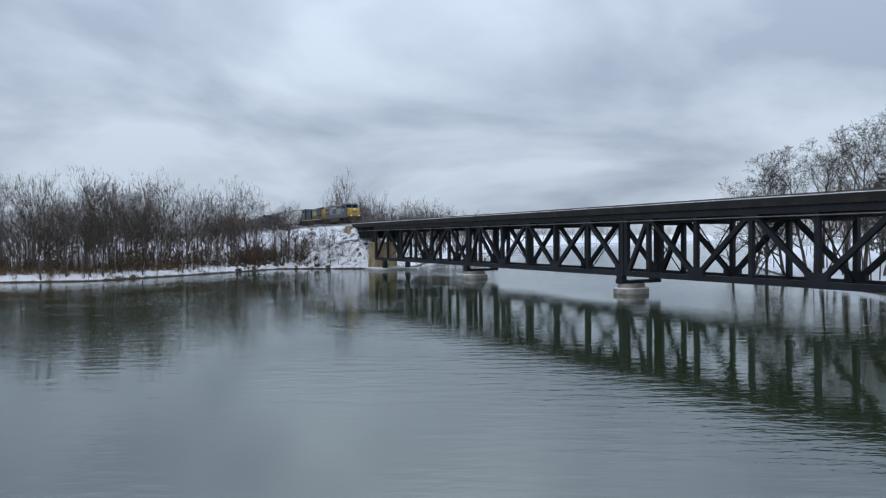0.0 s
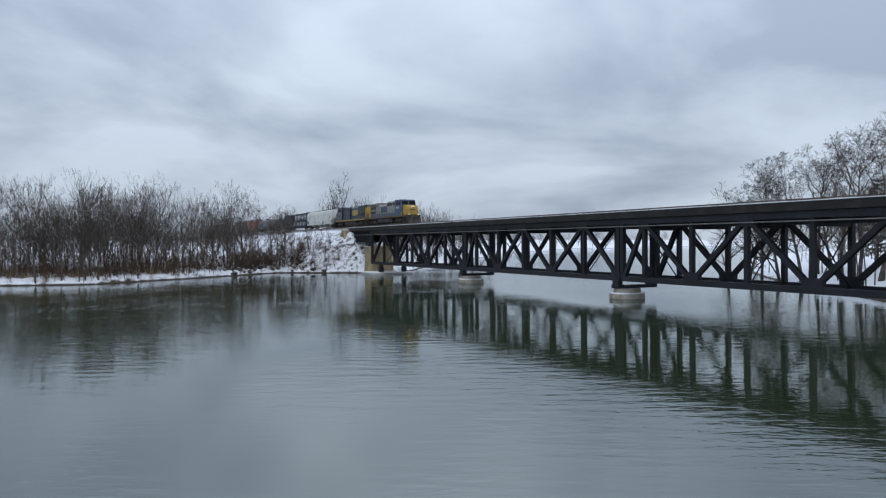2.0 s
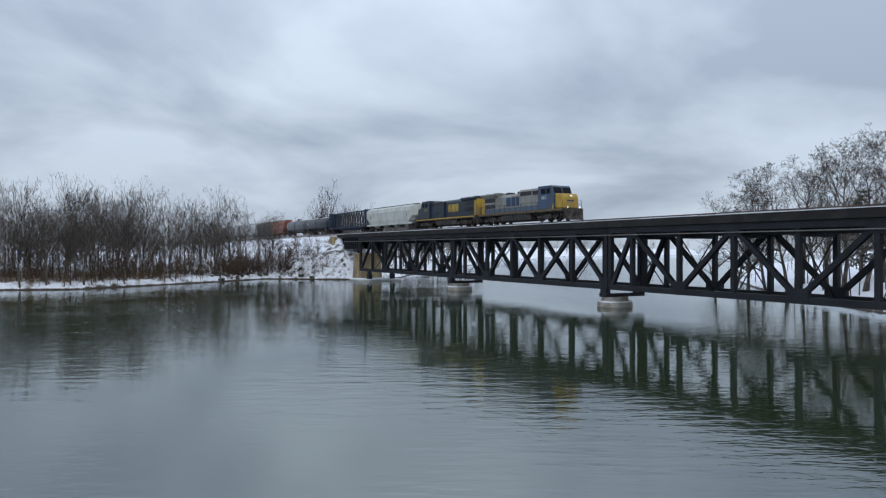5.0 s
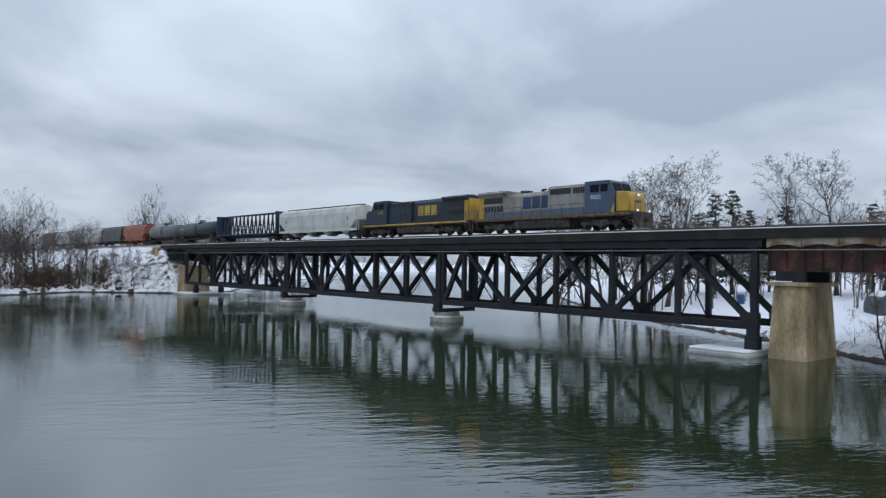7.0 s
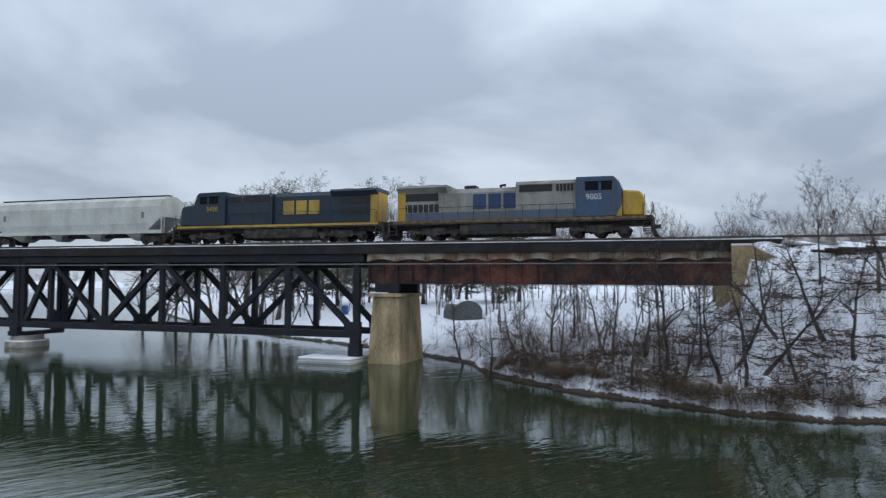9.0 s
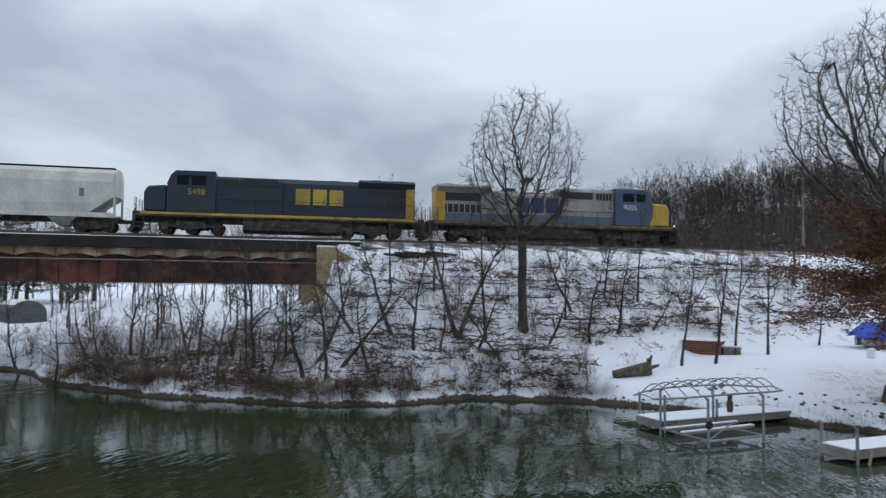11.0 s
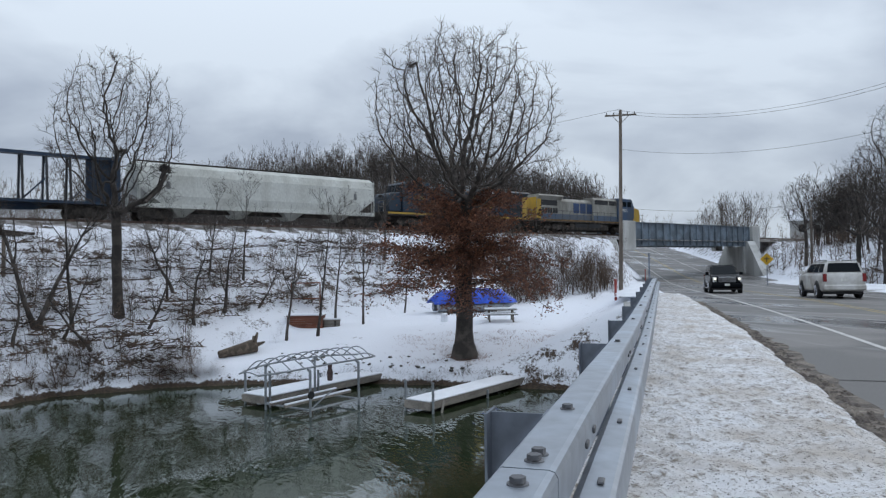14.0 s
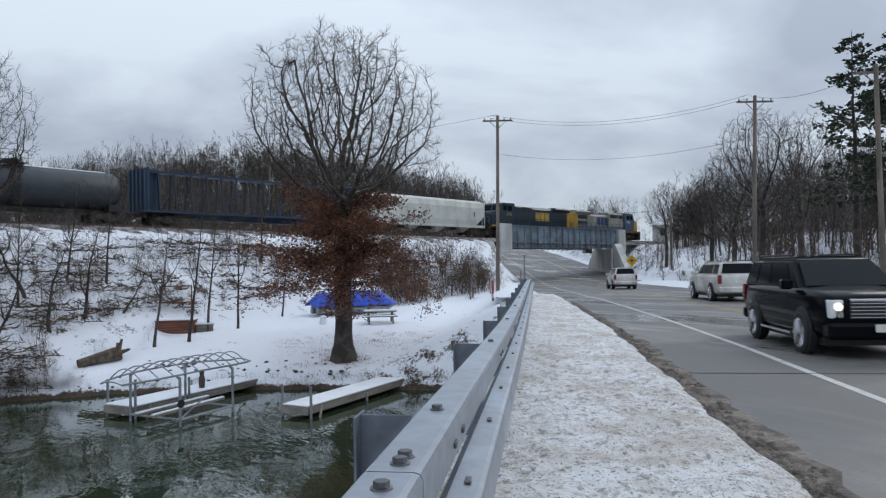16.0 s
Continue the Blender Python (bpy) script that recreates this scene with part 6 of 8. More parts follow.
def snow_shoulder():
    """Trampled snow between railing and road: a lumpy sheet with an uneven edge."""
    us = np.concatenate([np.arange(-60, 1.5, 3.0), np.arange(1.5, 16, 0.05), np.arange(16, 46, 0.35)])
    ws = np.linspace(0, 1, 64)
    U, T = np.meshgrid(us, ws, indexing="ij")
    edge = 1.98 + 0.03 * np.sin(U * 1.3) + 0.025 * np.sin(U * 4.1 + 1) - 0.9 * np.clip((U - 20) / 26, 0, 1)
    Wd = -0.95 + (edge + 0.95) * T
    b = np.sin(U * 5.1 + 2 * np.sin(Wd * 3.7)) * np.sin(Wd * 6.3 + np.sin(U * 2.9)) + 0.6 * np.sin(U * 11.3 + Wd * 4.1) * np.sin(Wd * 13.1 - U * 3.3) + 0.4 * np.sin(U * 23 + Wd * 17) * np.sin(Wd * 27 - U * 9)
    fall = np.clip((1 - T) / 0.12, 0, 1)
    Z = np.array([roadz(u) for u in us])[:, None] + 0.012 + (0.11 + 0.03 * b) * fall ** 0.6
    X, Y = RD.x * U + RR.x * Wd, RD.y * U + RR.y * Wd
    n1, n2 = U.shape
    i = (np.arange(n1 - 1)[:, None] * n2 + np.arange(n2 - 1)[None, :]).ravel()
    F = np.stack([i, i + n2, i + n2 + 1, i + 1], -1)
    ob = new("snow_shoulder", np_mesh("snow_shoulder", np.stack([X, Y, Z], -1).reshape(-1, 3), F, SLUSH))
    for p in ob.data.polygons:
        p.use_smooth = True
    tagged(ob, "trampled dirty snow along the roadside", "snow", kind="stuff")
    # clods of grit along the road's edge
    r2 = random.Random(4)
    V, Q = [], []
    for _ in range(1500):
        u = 2 + 34 * r2.random() ** 1.6
        e = 1.98 + 0.03 * math.sin(u * 1.3) + 0.025 * math.sin(u * 4.1 + 1) - 0.9 * max(0, min(1, (u - 20) / 26))
        w = e + r2.gauss(0.07, 0.10)
        c = road(u, w, roadz(u) + 0.012)
        s = r2.uniform(0.012, 0.05)
        m = len(V)
        for sx, sy, sz in ((-1, -1, -0.3), (1, -1, -0.3), (1, 1, -0.3), (-1, 1, -0.3), (-0.5, -0.5, 0.7), (0.5, -0.5, 0.7), (0.5, 0.5, 0.7), (-0.5, 0.5, 0.7)):
            V.append((c.x + s * sx * r2.uniform(0.6, 1.3), c.y + s * sy * r2.uniform(0.6, 1.3), c.z + s * sz * r2.uniform(0.5, 1.2)))
        for f in ((4, 5, 6, 7), (0, 1, 5, 4), (1, 2, 6, 5), (2, 3, 7, 6), (3, 0, 4, 7)):
            Q.append(tuple(m + a for a in f))
    tagged(new("slush_clods", np_mesh("slush_clods", np.array(V), np.array(Q), DIRT)), "brown grit and slush clods at the road edge", "slush", kind="stuff")
snow_shoulder()
strip("grit", 0, 46, 1.85, 2.4, 0.008, DIRT, parent=rd, step=0.4, wiggle=0.1)

# galvanised railing
GALV = mat("galvanised_steel", (0.42, 0.47, 0.53), 0.42, 0.75, var=0.22, scale=1.2, fine=9, bump=0.05, other=(0.36, 0.39, 0.43))
DULL = mat("dull_zinc", (0.25, 0.28, 0.33), 0.6, 0.5, var=0.35, scale=1.5, fine=10, bump=0.1)
BOLT = mat("bolt_steel", (0.24, 0.24, 0.25), 0.5, 0.7, var=0.4, scale=8, fine=40)
RAILTOP = [(-60, 5.9), (0, 5.87), (3.3, 5.8), (7.1, 5.70), (10.9, 5.62), (14.7, 5.60), (22, 5.58), (36, 5.62), (44, 5.5), (50, 5.3)]

def rail_z(u):
    return float(np.interp(u, [a for a, c in RAILTOP], [c for a, c in RAILTOP]))

def rail_w(u):
    return 0.0

railing = tagged(new("guard_rail"), "galvanised steel bridge railing with bolted top channel", "guard rail")

def loft(name, prof, us, label, closed=True, material=GALV):
    bm = BM()
    prev = None
    for u in us:
        ring_ = [bm.verts.new(road(u, w + rail_w(u), rail_z(u) + z)) for w, z in prof]
        if prev:
            n = len(prof)
            for a in range(n if closed else n - 1):
                bm.faces.new((prev[a], prev[(a + 1) % n], ring_[(a + 1) % n], ring_[a]))
        else:
            bm.faces.new(ring_)
        prev = ring_
    bm.faces.new(prev[::-1])
    return part(name, bm, material, railing, label)

seams = [-60, -30, -15, -5, 2.3, 10.2, 17.8, 25.4, 33, 40, 47]
CH = [(-0.56, 0.0), (-0.545, 0.012), (-0.392, 0.012), (-0.372, 0.006), (-0.362, -0.012), (-0.362, -0.15), (-0.372, -0.15), (-0.378, -0.01), (-0.55, -0.01), (-0.55, -0.13), (-0.56, -0.13)]
WB = [(-0.37, -0.20), (-0.345, -0.19), (-0.24, -0.20), (-0.222, -0.212), (-0.215, -0.235), (-0.215, -0.40), (-0.23, -0.42), (-0.37, -0.43)]
WBC = WB + [(w - 0.004, z - 0.003) for w, z in WB[::-1]]
for a, b in zip(seams, seams[1:]):
    us = np.linspace(a + 0.006, b - 0.006, max(2, int((b - a) / 0.95)))
    loft("top_channel", CH, us, "pale galvanised top channel")
    loft("rail_beam", WBC, us, "corrugated steel rail beam", closed=True)
bolt = BM()
add_tube(bolt, (0, 0, 0), (0, 0, 0.005), 0.034, n=16)
add_tube(bolt, (0, 0, 0.006), (0, 0, 0.024), 0.025, n=6)
bolt_me = mesh_of("bolt", bolt, BOLT)
slot = BM()
add_box(slot, -0.035, 0.035, -0.014, 0.014, 0, 0.012)
slot_me = mesh_of("bolt_head", slot, BOLT, bevel=0.004)

def rail_frame(u, w, z):
    p = road(u, w + rail_w(u), rail_z(u) + z)
    return Matrix.Translation(p) @ Matrix.Rotation(math.atan2(RD.y, RD.x), 4, "Z")

post_u = [-0.5, 3.3] + [3.3 + 3.81 * k for k in range(1, 12)]
post = BM()
add_box(post, -0.09, 0.09, -0.012, 0.0, -1.9, 0.0)
add_box(post, -0.09, 0.09, 0.25, 0.262, -1.9, 0.0)
add_box(post, -0.006, 0.006, 0.0, 0.25, -1.9, -0.004)
post_me = mesh_of("post", post, DULL)
for u in post_u:
    piece("post", post_me, railing, rail_frame(u, -0.56, 0.004) @ pose(0, 0.005, 0))
    for du in ((0.08,) if u > 3 else (-0.08, 0.08)):
        piece("bolt", bolt_me, railing, rail_frame(u + du, -0.47, 0.012))
    for du in (-0.16, 0.16):
        piece("bolt_head", slot_me, railing, rail_frame(u + du, -0.362, -0.09) @ pose(0, 0, 0, 90, 0, 0))
for u in np.arange(0.4, 40, 1.27):
    piece("bolt_head", slot_me, railing, rail_frame(u, -0.285, -0.193))
for u in (2.12, 2.40, 2.49):
    piece("bolt", bolt_me, railing, rail_frame(u, -0.455, 0.012))

# ------------------------------------------------------------------ overpass
def track_at_bearing(az, off):
    best = min((abs(math.degrees(math.atan2(-track(s, off)[0].x, track(s, off)[0].y)) - az), s) for s in np.arange(100, 230, 0.25))
    return float(best[1])

OVS0, OVS1 = track_at_bearing(-122.65, -2.9), track_at_bearing(-130.9, -2.9)
OVPAINT = mat("pale_blue_girder", (0.20, 0.25, 0.30), 0.55, 0.1, var=0.25, scale=0.8, fine=9, other=(0.13, 0.16, 0.19), rand=0.1)
PALECON = mat("pale_concrete", (0.55, 0.55, 0.53), 0.85, var=0.2, scale=0.5, fine=10, other=(0.40, 0.40, 0.38), stretch=(1, 1, 0.4))
over = tagged(new("railway_overpass"), "pale blue steel plate-girder railway bridge over the road", "bridge")
L_ = OVS1 - OVS0
c0, c1 = track(OVS0)[0], track(OVS1)[0]
hd = (c1 - c0).normalized()
over.matrix_basis = Matrix.Translation((c0.x, c0.y, 0)) @ Matrix.Rotation(math.atan2(hd.y, hd.x), 4, "Z")
for y in (-2.9, 2.9):
    bm = BM()
    add_box(bm, 0, L_, y - 0.03, y + 0.03, 8.65, 11.6)
    add_box(bm, -0.1, L_ + 0.1, y - 0.25, y + 0.25, 8.58, 8.66)
    add_box(bm, -0.1, L_ + 0.1, y - 0.25, y + 0.25, 11.58, 11.66)
    part("plate_girder", bm, OVPAINT, over)
    for k in range(19):
        x = 0.1 + (L_ - 0.2) * k / 18
        bm = BM()
        yy = y + math.copysign(0.13, y)
        add_box(bm, x - 0.07, x + 0.07, yy - 0.1, yy + 0.1, 8.66, 11.58)
        part("stiffener", bm, OVPAINT, over)
bm = BM()
add_box(bm, 0, L_, -2.8, 2.8, 8.9, 9.5)
part("deck", bm, STEEL, over)
for x, w in ((-2.6, 2.4), (L_ + 0.15, 2.2)):
    for y in (-3.15, 3.15):
        bm = BM()
        add_box(bm, x, x + w, y - 0.35, y + 0.35, 8.0, 11.75)
        part("end_block", bm, PALECON, over, bevel=0.05)
# abutments stand beside the road, skewed to the track
for s_, sg in ((OVS0, -1), (OVS1, 1)):
    p = track(s_)[0]
    u0, w0 = p.x * RD.x + p.y * RD.y, p.x * RR.x + p.y * RR.y
    ab = tagged(new("abutment"), "pale concrete overpass abutment with sloping wing wall", "abutment", group="overpass abutments")
    ab.matrix_basis = Matrix.Translation((p.x, p.y, 0)) @ Matrix.Rotation(math.atan2(RD.y, RD.x) + radians(9), 4, "Z")
    bm = BM()
    y0, y1 = (0.4, 1.8) if sg < 0 else (-1.8, -0.4)
    add_box(bm, -5.5, 5.5, y0, y1, 2.0, 8.56)
    part("wall", bm, PALECON, ab)
    bm = BM()
    prof = [(-5.5, 2.0), (-5.5, 9.3), (-6.6, 9.3), (-14.0, 4.3), (-14.0, 2.0)]
    add_prism(bm, prof, y0 + 0.05, y1 - 0.3)
    part("wing_wall", bm, PALECON, ab)
    bm = BM()
    prof = [(5.5, 2.0), (5.5, 9.3), (6.6, 9.3), (14.0, 4.6), (14.0, 2.0)]
    add_prism(bm, prof, y0 + 0.05, y1 - 0.3)
    part("wing_wall", bm, PALECON, ab)

# ------------------------------------------------------------------ poles, wires, signs
POLEWOOD = mat("weathered_pole", (0.20, 0.165, 0.135), 0.85, var=0.4, scale=2, fine=22, bump=0.3, stretch=(1, 1, 0.15))
def utility_pole(az, dist, top, lean, label, arm=True, zb=None):
    x, y = at_az(az, dist)
    zb = gz(x, y) if zb is None else zb
    h = 6.5 + dist * math.tan(radians(top)) - zb
    po = tagged(new("utility_pole"), label, "utility pole", group="utility poles")
    po.matrix_basis = pose(x, y, zb - 0.4) @ Matrix.Rotation(RA, 4, "Z") @ pose(0, 0, 0, 0, lean, 0)
    bm = BM(); add_tube(bm, (0, 0, 0), (0, 0, h + 0.4), 0.17, 0.12, n=10); part("shaft", bm, POLEWOOD, po)
    if arm:
        bm = BM(); add_box(bm, -1.25, 1.25, -0.06, 0.06, h - 0.1, h + 0.02); part("cross_arm", bm, POLEWOOD, po)
        bm = BM(); add_beam(bm, (-0.7, 0, h - 0.05), (0, 0, h - 0.75), 0.05, 0.04); add_beam(bm, (0.7, 0, h - 0.05), (0, 0, h - 0.75), 0.05, 0.04); part("brace", bm, POLEWOOD, po)
        for xx in (-1.1, -0.55, 0.55, 1.1):
            bm = BM(); add_tube(bm, (xx, 0, h + 0.02), (xx, 0, h + 0.2), 0.045, n=8); part("insulator", bm, PIPE, po)
    return po, Vector((x, y, zb + h))

po1, t1 = utility_pole(-121.6, 60.0, 11.7, 0.9, "tall wooden utility pole with cross arm by the guard rail")
po2, t2 = utility_pole(-140.75, 56.0, 11.9, 1.5, "wooden utility pole with short arm across the road")
po3, t3 = utility_pole(-148.9, 47.0, 13.0, -0.4, "wooden utility pole beside the tall pines")
_po, t4 = utility_pole(-135.0, 96.0, 3.6, 0, "short dark pole beyond the overpass", arm=False)
_po, t0 = utility_pole(-103.7, 98.0, 9.2, 0, "thin pale pole behind the railway", arm=False)
WIRE = mat("wire", (0.05, 0.05, 0.055), 0.6)
def wire(a, b, sag, label):
    bm = BM()
    n = 14
    P_ = [a.lerp(b, k / n) - Vector((0, 0, sag * 4 * (k / n) * (1 - k / n))) for k in range(n + 1)]
    for p, q in zip(P_, P_[1:]):
        add_tube(bm, p, q, 0.014, n=4, caps=False)
    tagged(part("overhead_wire", bm, WIRE), label, "wire", group="overhead wires")
for dz in (0.1, -0.15):
    wire(t1 + Vector((0.4, 0, dz)), t2 + Vector((0, 0, dz)), 1.2, "thin overhead wire between utility poles")
wire(t1 + Vector((0, 0, -3.2)), t2 + Vector((0, 0, -3.0)), 1.0, "thin overhead wire between utility poles")
wire(t1 + Vector((0, 0, -8.0)), t2 + Vector((0, 0, -7.2)), 0.8, "thin overhead wire between utility poles")
wire(t2, t3, 0.8, "thin overhead wire between utility poles")
wire(t1 + Vector((-0.4, 0, 0)), Vector((t1.x + 60 * RD.x * 0.2 + 40, t1.y + 46, t1.z - 1.0)), 1.5, "thin overhead wire beside the railway")

SIGNYEL = paint("sign_yellow", (0.62, 0.36, 0.02), 0.5)
def road_sign(az, dist, zc, size, diamond, label):
    x, y = at_az(az, dist)
    zg = gz(x, y)
    sg_ = tagged(new("road_sign"), label, "road sign")
    sg_.matrix_basis = pose(x, y, zg - 0.2) @ Matrix.Rotation(radians(az), 4, "Z")
    bm = BM(); add_box(bm, -0.04, 0.04, 0.02, 0.08, 0, zc - zg + 0.2 + size * 0.6); part("post", bm, DULL, sg_)
    bm = BM()
    h = zc - zg + 0.2
    if diamond:
        add_prism(bm, [(-size, h), (0, h - size), (size, h), (0, h + size)], -0.01, 0.012)
        part("panel", bm, SIGNYEL, sg_, "yellow diamond panel")
        bm = BM()
        add_beam(bm, (0, -0.016, h - size * 0.45), (0, -0.016, h + size * 0.4), 0.01, size * 0.16, up=(1, 0, 0))
        add_beam(bm, (-size * 0.4, -0.016, h + size * 0.05), (size * 0.4, -0.016, h + size * 0.05), 0.01, size * 0.16)
        part("symbol", bm, BLACK, sg_, "black symbol bars")
    else:
        add_box(bm, -size * 0.75, size * 0.75, -0.01, 0.012, h - size, h + size)
        part("panel", bm, WHITEP, sg_, "small white panel")
        bm = BM(); add_box(bm, -size * 0.5, size * 0.5, -0.016, -0.012, h + size * 0.1, h + size * 0.5); part("symbol", bm, BLACK, sg_, "unreadable dark bar")
road_sign(-132.06, 78, 6.55, 0.62, True, "yellow diamond warning sign on a post")
road_sign(-142.3, 52, 6.2, 0.28, False, "small white sign on a post across the road")
# sign seen from behind and red marker by the end of the railing
for az, ds, zt, w, nm, m, lab in ((-123.75, 52.0, 7.0, 0.09, "sign_post", DULL, "slim dark post at the end of the guard rail"), (-123.45, 50.0, 5.9, 0.05, "sign_post", mat("red_post", (0.25, 0.05, 0.04), 0.6), "short red-brown post at the guard rail"), (-121.2, 57.0, 5.1, 0.14, "marker_post", mat("hydrant_red", (0.35, 0.05, 0.04), 0.5), "red marker post at the foot of the pole")):
    x, y = at_az(az, ds)
    ob = tagged(new(nm), lab, "post")
    zg = gz(x, y)
    ob.matrix_basis = pose(x, y, zg - 0.2)
    bm = BM(); add_box(bm, -w / 2, w / 2, -w / 2, w / 2, 0, zt - zg + 0.2); part("shaft", bm, m, ob, bevel=0.01)
    bm = BM(); add_box(bm, -w * 0.7, w * 0.7, -w * 0.7, w * 0.7, zt - zg + 0.2, zt - zg + 0.26); part("cap", bm, m, ob)
bm = BM()
x, y = at_az(-76.05, 49.0)
zg = gz(x, y)
add_tube(bm, (x, y, zg - 0.3), (x + 0.05, y, max(zg + 1.6, 8.8)), 0.12, 0.10, n=9)
tagged(part("wooden_post", bm, POLEWOOD), "short dark wooden post on the snowy bank", "post")
# old ties stacked by the abutment
TIESTACK = mat("old_ties", (0.07, 0.055, 0.045), 0.9, var=0.5, rand=0.3)
for k in range(5):
    ob = part("old_tie", (lambda b: (add_box(b, -1.3, 1.3, -0.11, 0.11, 0, 0.17), b)[1])(BM()), TIESTACK, None, bevel=0.015)
    p, h = track(73.5 + 0.75 * k, -4.4 - 0.1 * (k % 2))
    ob.matrix_basis = pose(p.x, p.y, gz(p.x, p.y) + 0.12 + 0.02 * k, 8, 4, math.degrees(math.atan2(h.y, h.x)) + 6 * k - 10)
    tagged(ob, "dark old railway tie lying beside the track", "railway tie", group="old ties")

# ------------------------------------------------------------------ lakeside things
WOODGREY = mat("weathered_boards", (0.24, 0.215, 0.185), 0.85, var=0.35, scale=2, fine=24, bump=0.25, rand=0.2, stretch=(0.3, 1, 1))
ALU = mat("dull_aluminium", (0.33, 0.35, 0.37), 0.45, 0.7, var=0.25, scale=3, fine=20)

def dock(a, b, width, label, posts):
    """A pier from a out on the water to b on the shore."""
    a, b = Vector(a), Vector(b)
    d = (b - a)
    L = d.length
    th = tagged(new("dock"), label, "dock", group="docks")
    th.matrix_basis = Matrix.Translation((a.x, a.y, 0)) @ Matrix.Rotation(math.atan2(d.y, d.x), 4, "Z")
    for y in (-width / 2, width / 2):
        bm = BM(); add_box(bm, 0, L, y - 0.04, y + 0.04, 0.18, 0.46); part("side_beam", bm, WOODGREY, th)
    bm = BM(); add_box(bm, -0.05, 0.0, -width / 2 - 0.04, width / 2 + 0.04, 0.16, 0.48); part("end_board", bm, WOODGREY, th)
    n = int(L / 0.16)
    pb = BM(); add_box(pb, 0.005, 0.15, -width / 2 - 0.03, width / 2 + 0.03, 0.462, 0.49)
    pm = mesh_of("plank", pb, WOODGREY)
    for k in range(n):
        piece("plank", pm, th, pose(k * L / n, 0, 0))
    bm = BM(); add_box(bm, 0.03, L - 0.1, -width / 2 - 0.02, width / 2 + 0.02, 0.493, 0.57); part("snow_layer", bm, SNOW, th, "even layer of snow", bevel=0.03)
    for x, y, h in posts:
        bm = BM(); add_tube(bm, (x, y * (width / 2 + 0.07), -1.5), (x, y * (width / 2 + 0.07), h), 0.06, n=10); part("post", bm, ALU, th)
    bm = BM(); add_beam(bm, (0.9, -width / 2 - 0.1, 0.45), (0.3, -width / 2 - 0.35, -0.3), 0.09, 0.05); part("brace", bm, WOODGREY, th)

dock((34.6, -1.7, 0), (39.6, -8.3, 0), 1.7, "weathered wooden dock covered with snow", [(0.2, 1, 1.6), (0.1, -1, 1.7), (3.2, -1, 1.35), (5.2, 1, 0.8)])
dock((30.4, -8.4, 0), (36.6, -17.0, 0), 1.35, "low wooden dock covered with snow", [(0.1, 1, 1.35), (0.15, -1, 1.35), (4.5, -1, 0.4)])

def boat_lift():
    """Empty boat lift beside the dock under a long canopy frame of bowed tubes."""
    th = tagged(new("boat_lift"), "empty aluminium boat lift with bowed canopy frame", "boat lift")
    th.matrix_basis = Matrix.Translation((33.34, -4.22, 0)) @ Matrix.Rotation(math.atan2(-6.6, 5.0), 4, "Z")
    PX, PY, H, W = 1.55, 1.43, 3.7, 1.3
    for x in (-PX, PX):
        for y in (-PY, PY):
            bm = BM(); add_tube(bm, (x, y, -1.5), (x, y, 2.0), 0.06, n=10); part("corner_post", bm, ALU, th)
            bm = BM(); add_beam(bm, (x, y, 1.95), (x, y * 0.9, 2.05), 0.09, 0.09); part("bracket", bm, ALU, th)
        bm = BM(); add_tube(bm, (x, -PY, 0.28), (x, PY, 0.28), 0.05, n=8); part("cross_bar", bm, ALU, th)
    def half(x):
        return W * (1 - 0.55 * abs(x / H) ** 3)
    def rise(x):
        return 1.98 + 0.12 * (1 - (x / H) ** 2)
    N_ = 18
    for sg in (-1, 1):
        pts = [Vector((-H + 2 * H * k / N_, sg * half(-H + 2 * H * k / N_), rise(-H + 2 * H * k / N_))) for k in range(N_ + 1)]
        bm = BM()
        for p, q in zip(pts, pts[1:]):
            add_tube(bm, p, q, 0.042, n=7, caps=False)
        part("canopy_rail", bm, ALU, th)
        bm = BM(); add_tube(bm, (-PX, sg * PY, 0.28), (PX, sg * PY, 0.28), 0.05, n=8); part("side_bar", bm, ALU, th)
    for k in range(12):
        x = -H + 2 * H * k / 11
        bm = BM()
        pts = [Vector((x, half(x) * (2 * j / 8 - 1), rise(x) + (0.48 if 0 < k < 11 else 0.1) * math.sin(math.pi * j / 8))) for j in range(9)]
        for p, q in zip(pts, pts[1:]):
            add_tube(bm, p, q, 0.028, n=5, caps=False)
        part("canopy_bow", bm, ALU, th)
    for y in (-0.55, 0.35):
        bm = BM(); add_beam(bm, (-2.2, y, 0.46), (1.9, y, 0.50), 0.16, 0.1); part("bunk", bm, WOODGREY, th)
        bm = BM(); add_beam(bm, (-2.18, y, 0.537), (1.88, y, 0.577), 0.17, 0.05); part("snow_strip", bm, SNOW, th, "strip of snow on the bunk")
    bm = BM(); add_beam(bm, (-PX, -PY, 0.3), (-0.2, -PY, 0.95), 0.05, 0.05); part("brace", bm, ALU, th)
    bm = BM(); add_tube(bm, (-PX - 0.05, -PY - 0.14, 0.95), (-PX - 0.05, -PY - 0.07, 0.95), 0.17, n=16); part("winch", bm, BLACK, th, "small dark winch wheel")
boat_lift()

# small ornament standing on the dock
bm = BM()
for z0, z1, r0, r1 in ((0, 0.12, 0.13, 0.14), (0.12, 0.45, 0.14, 0.16), (0.45, 0.62, 0.16, 0.09), (0.62, 0.82, 0.11, 0.12), (0.82, 0.9, 0.12, 0.04)):
    add_tube(bm, (0, 0, z0), (0, 0, z1), r0, r1, n=12)
orn = part("dock_ornament", bm, mat("dark_ornament", (0.07, 0.04, 0.035), 0.6), None)
orn.matrix_basis = pose(37.2, -5.6, 0.57)
tagged(orn, "small dark owl-like ornament on the dock", "ornament")

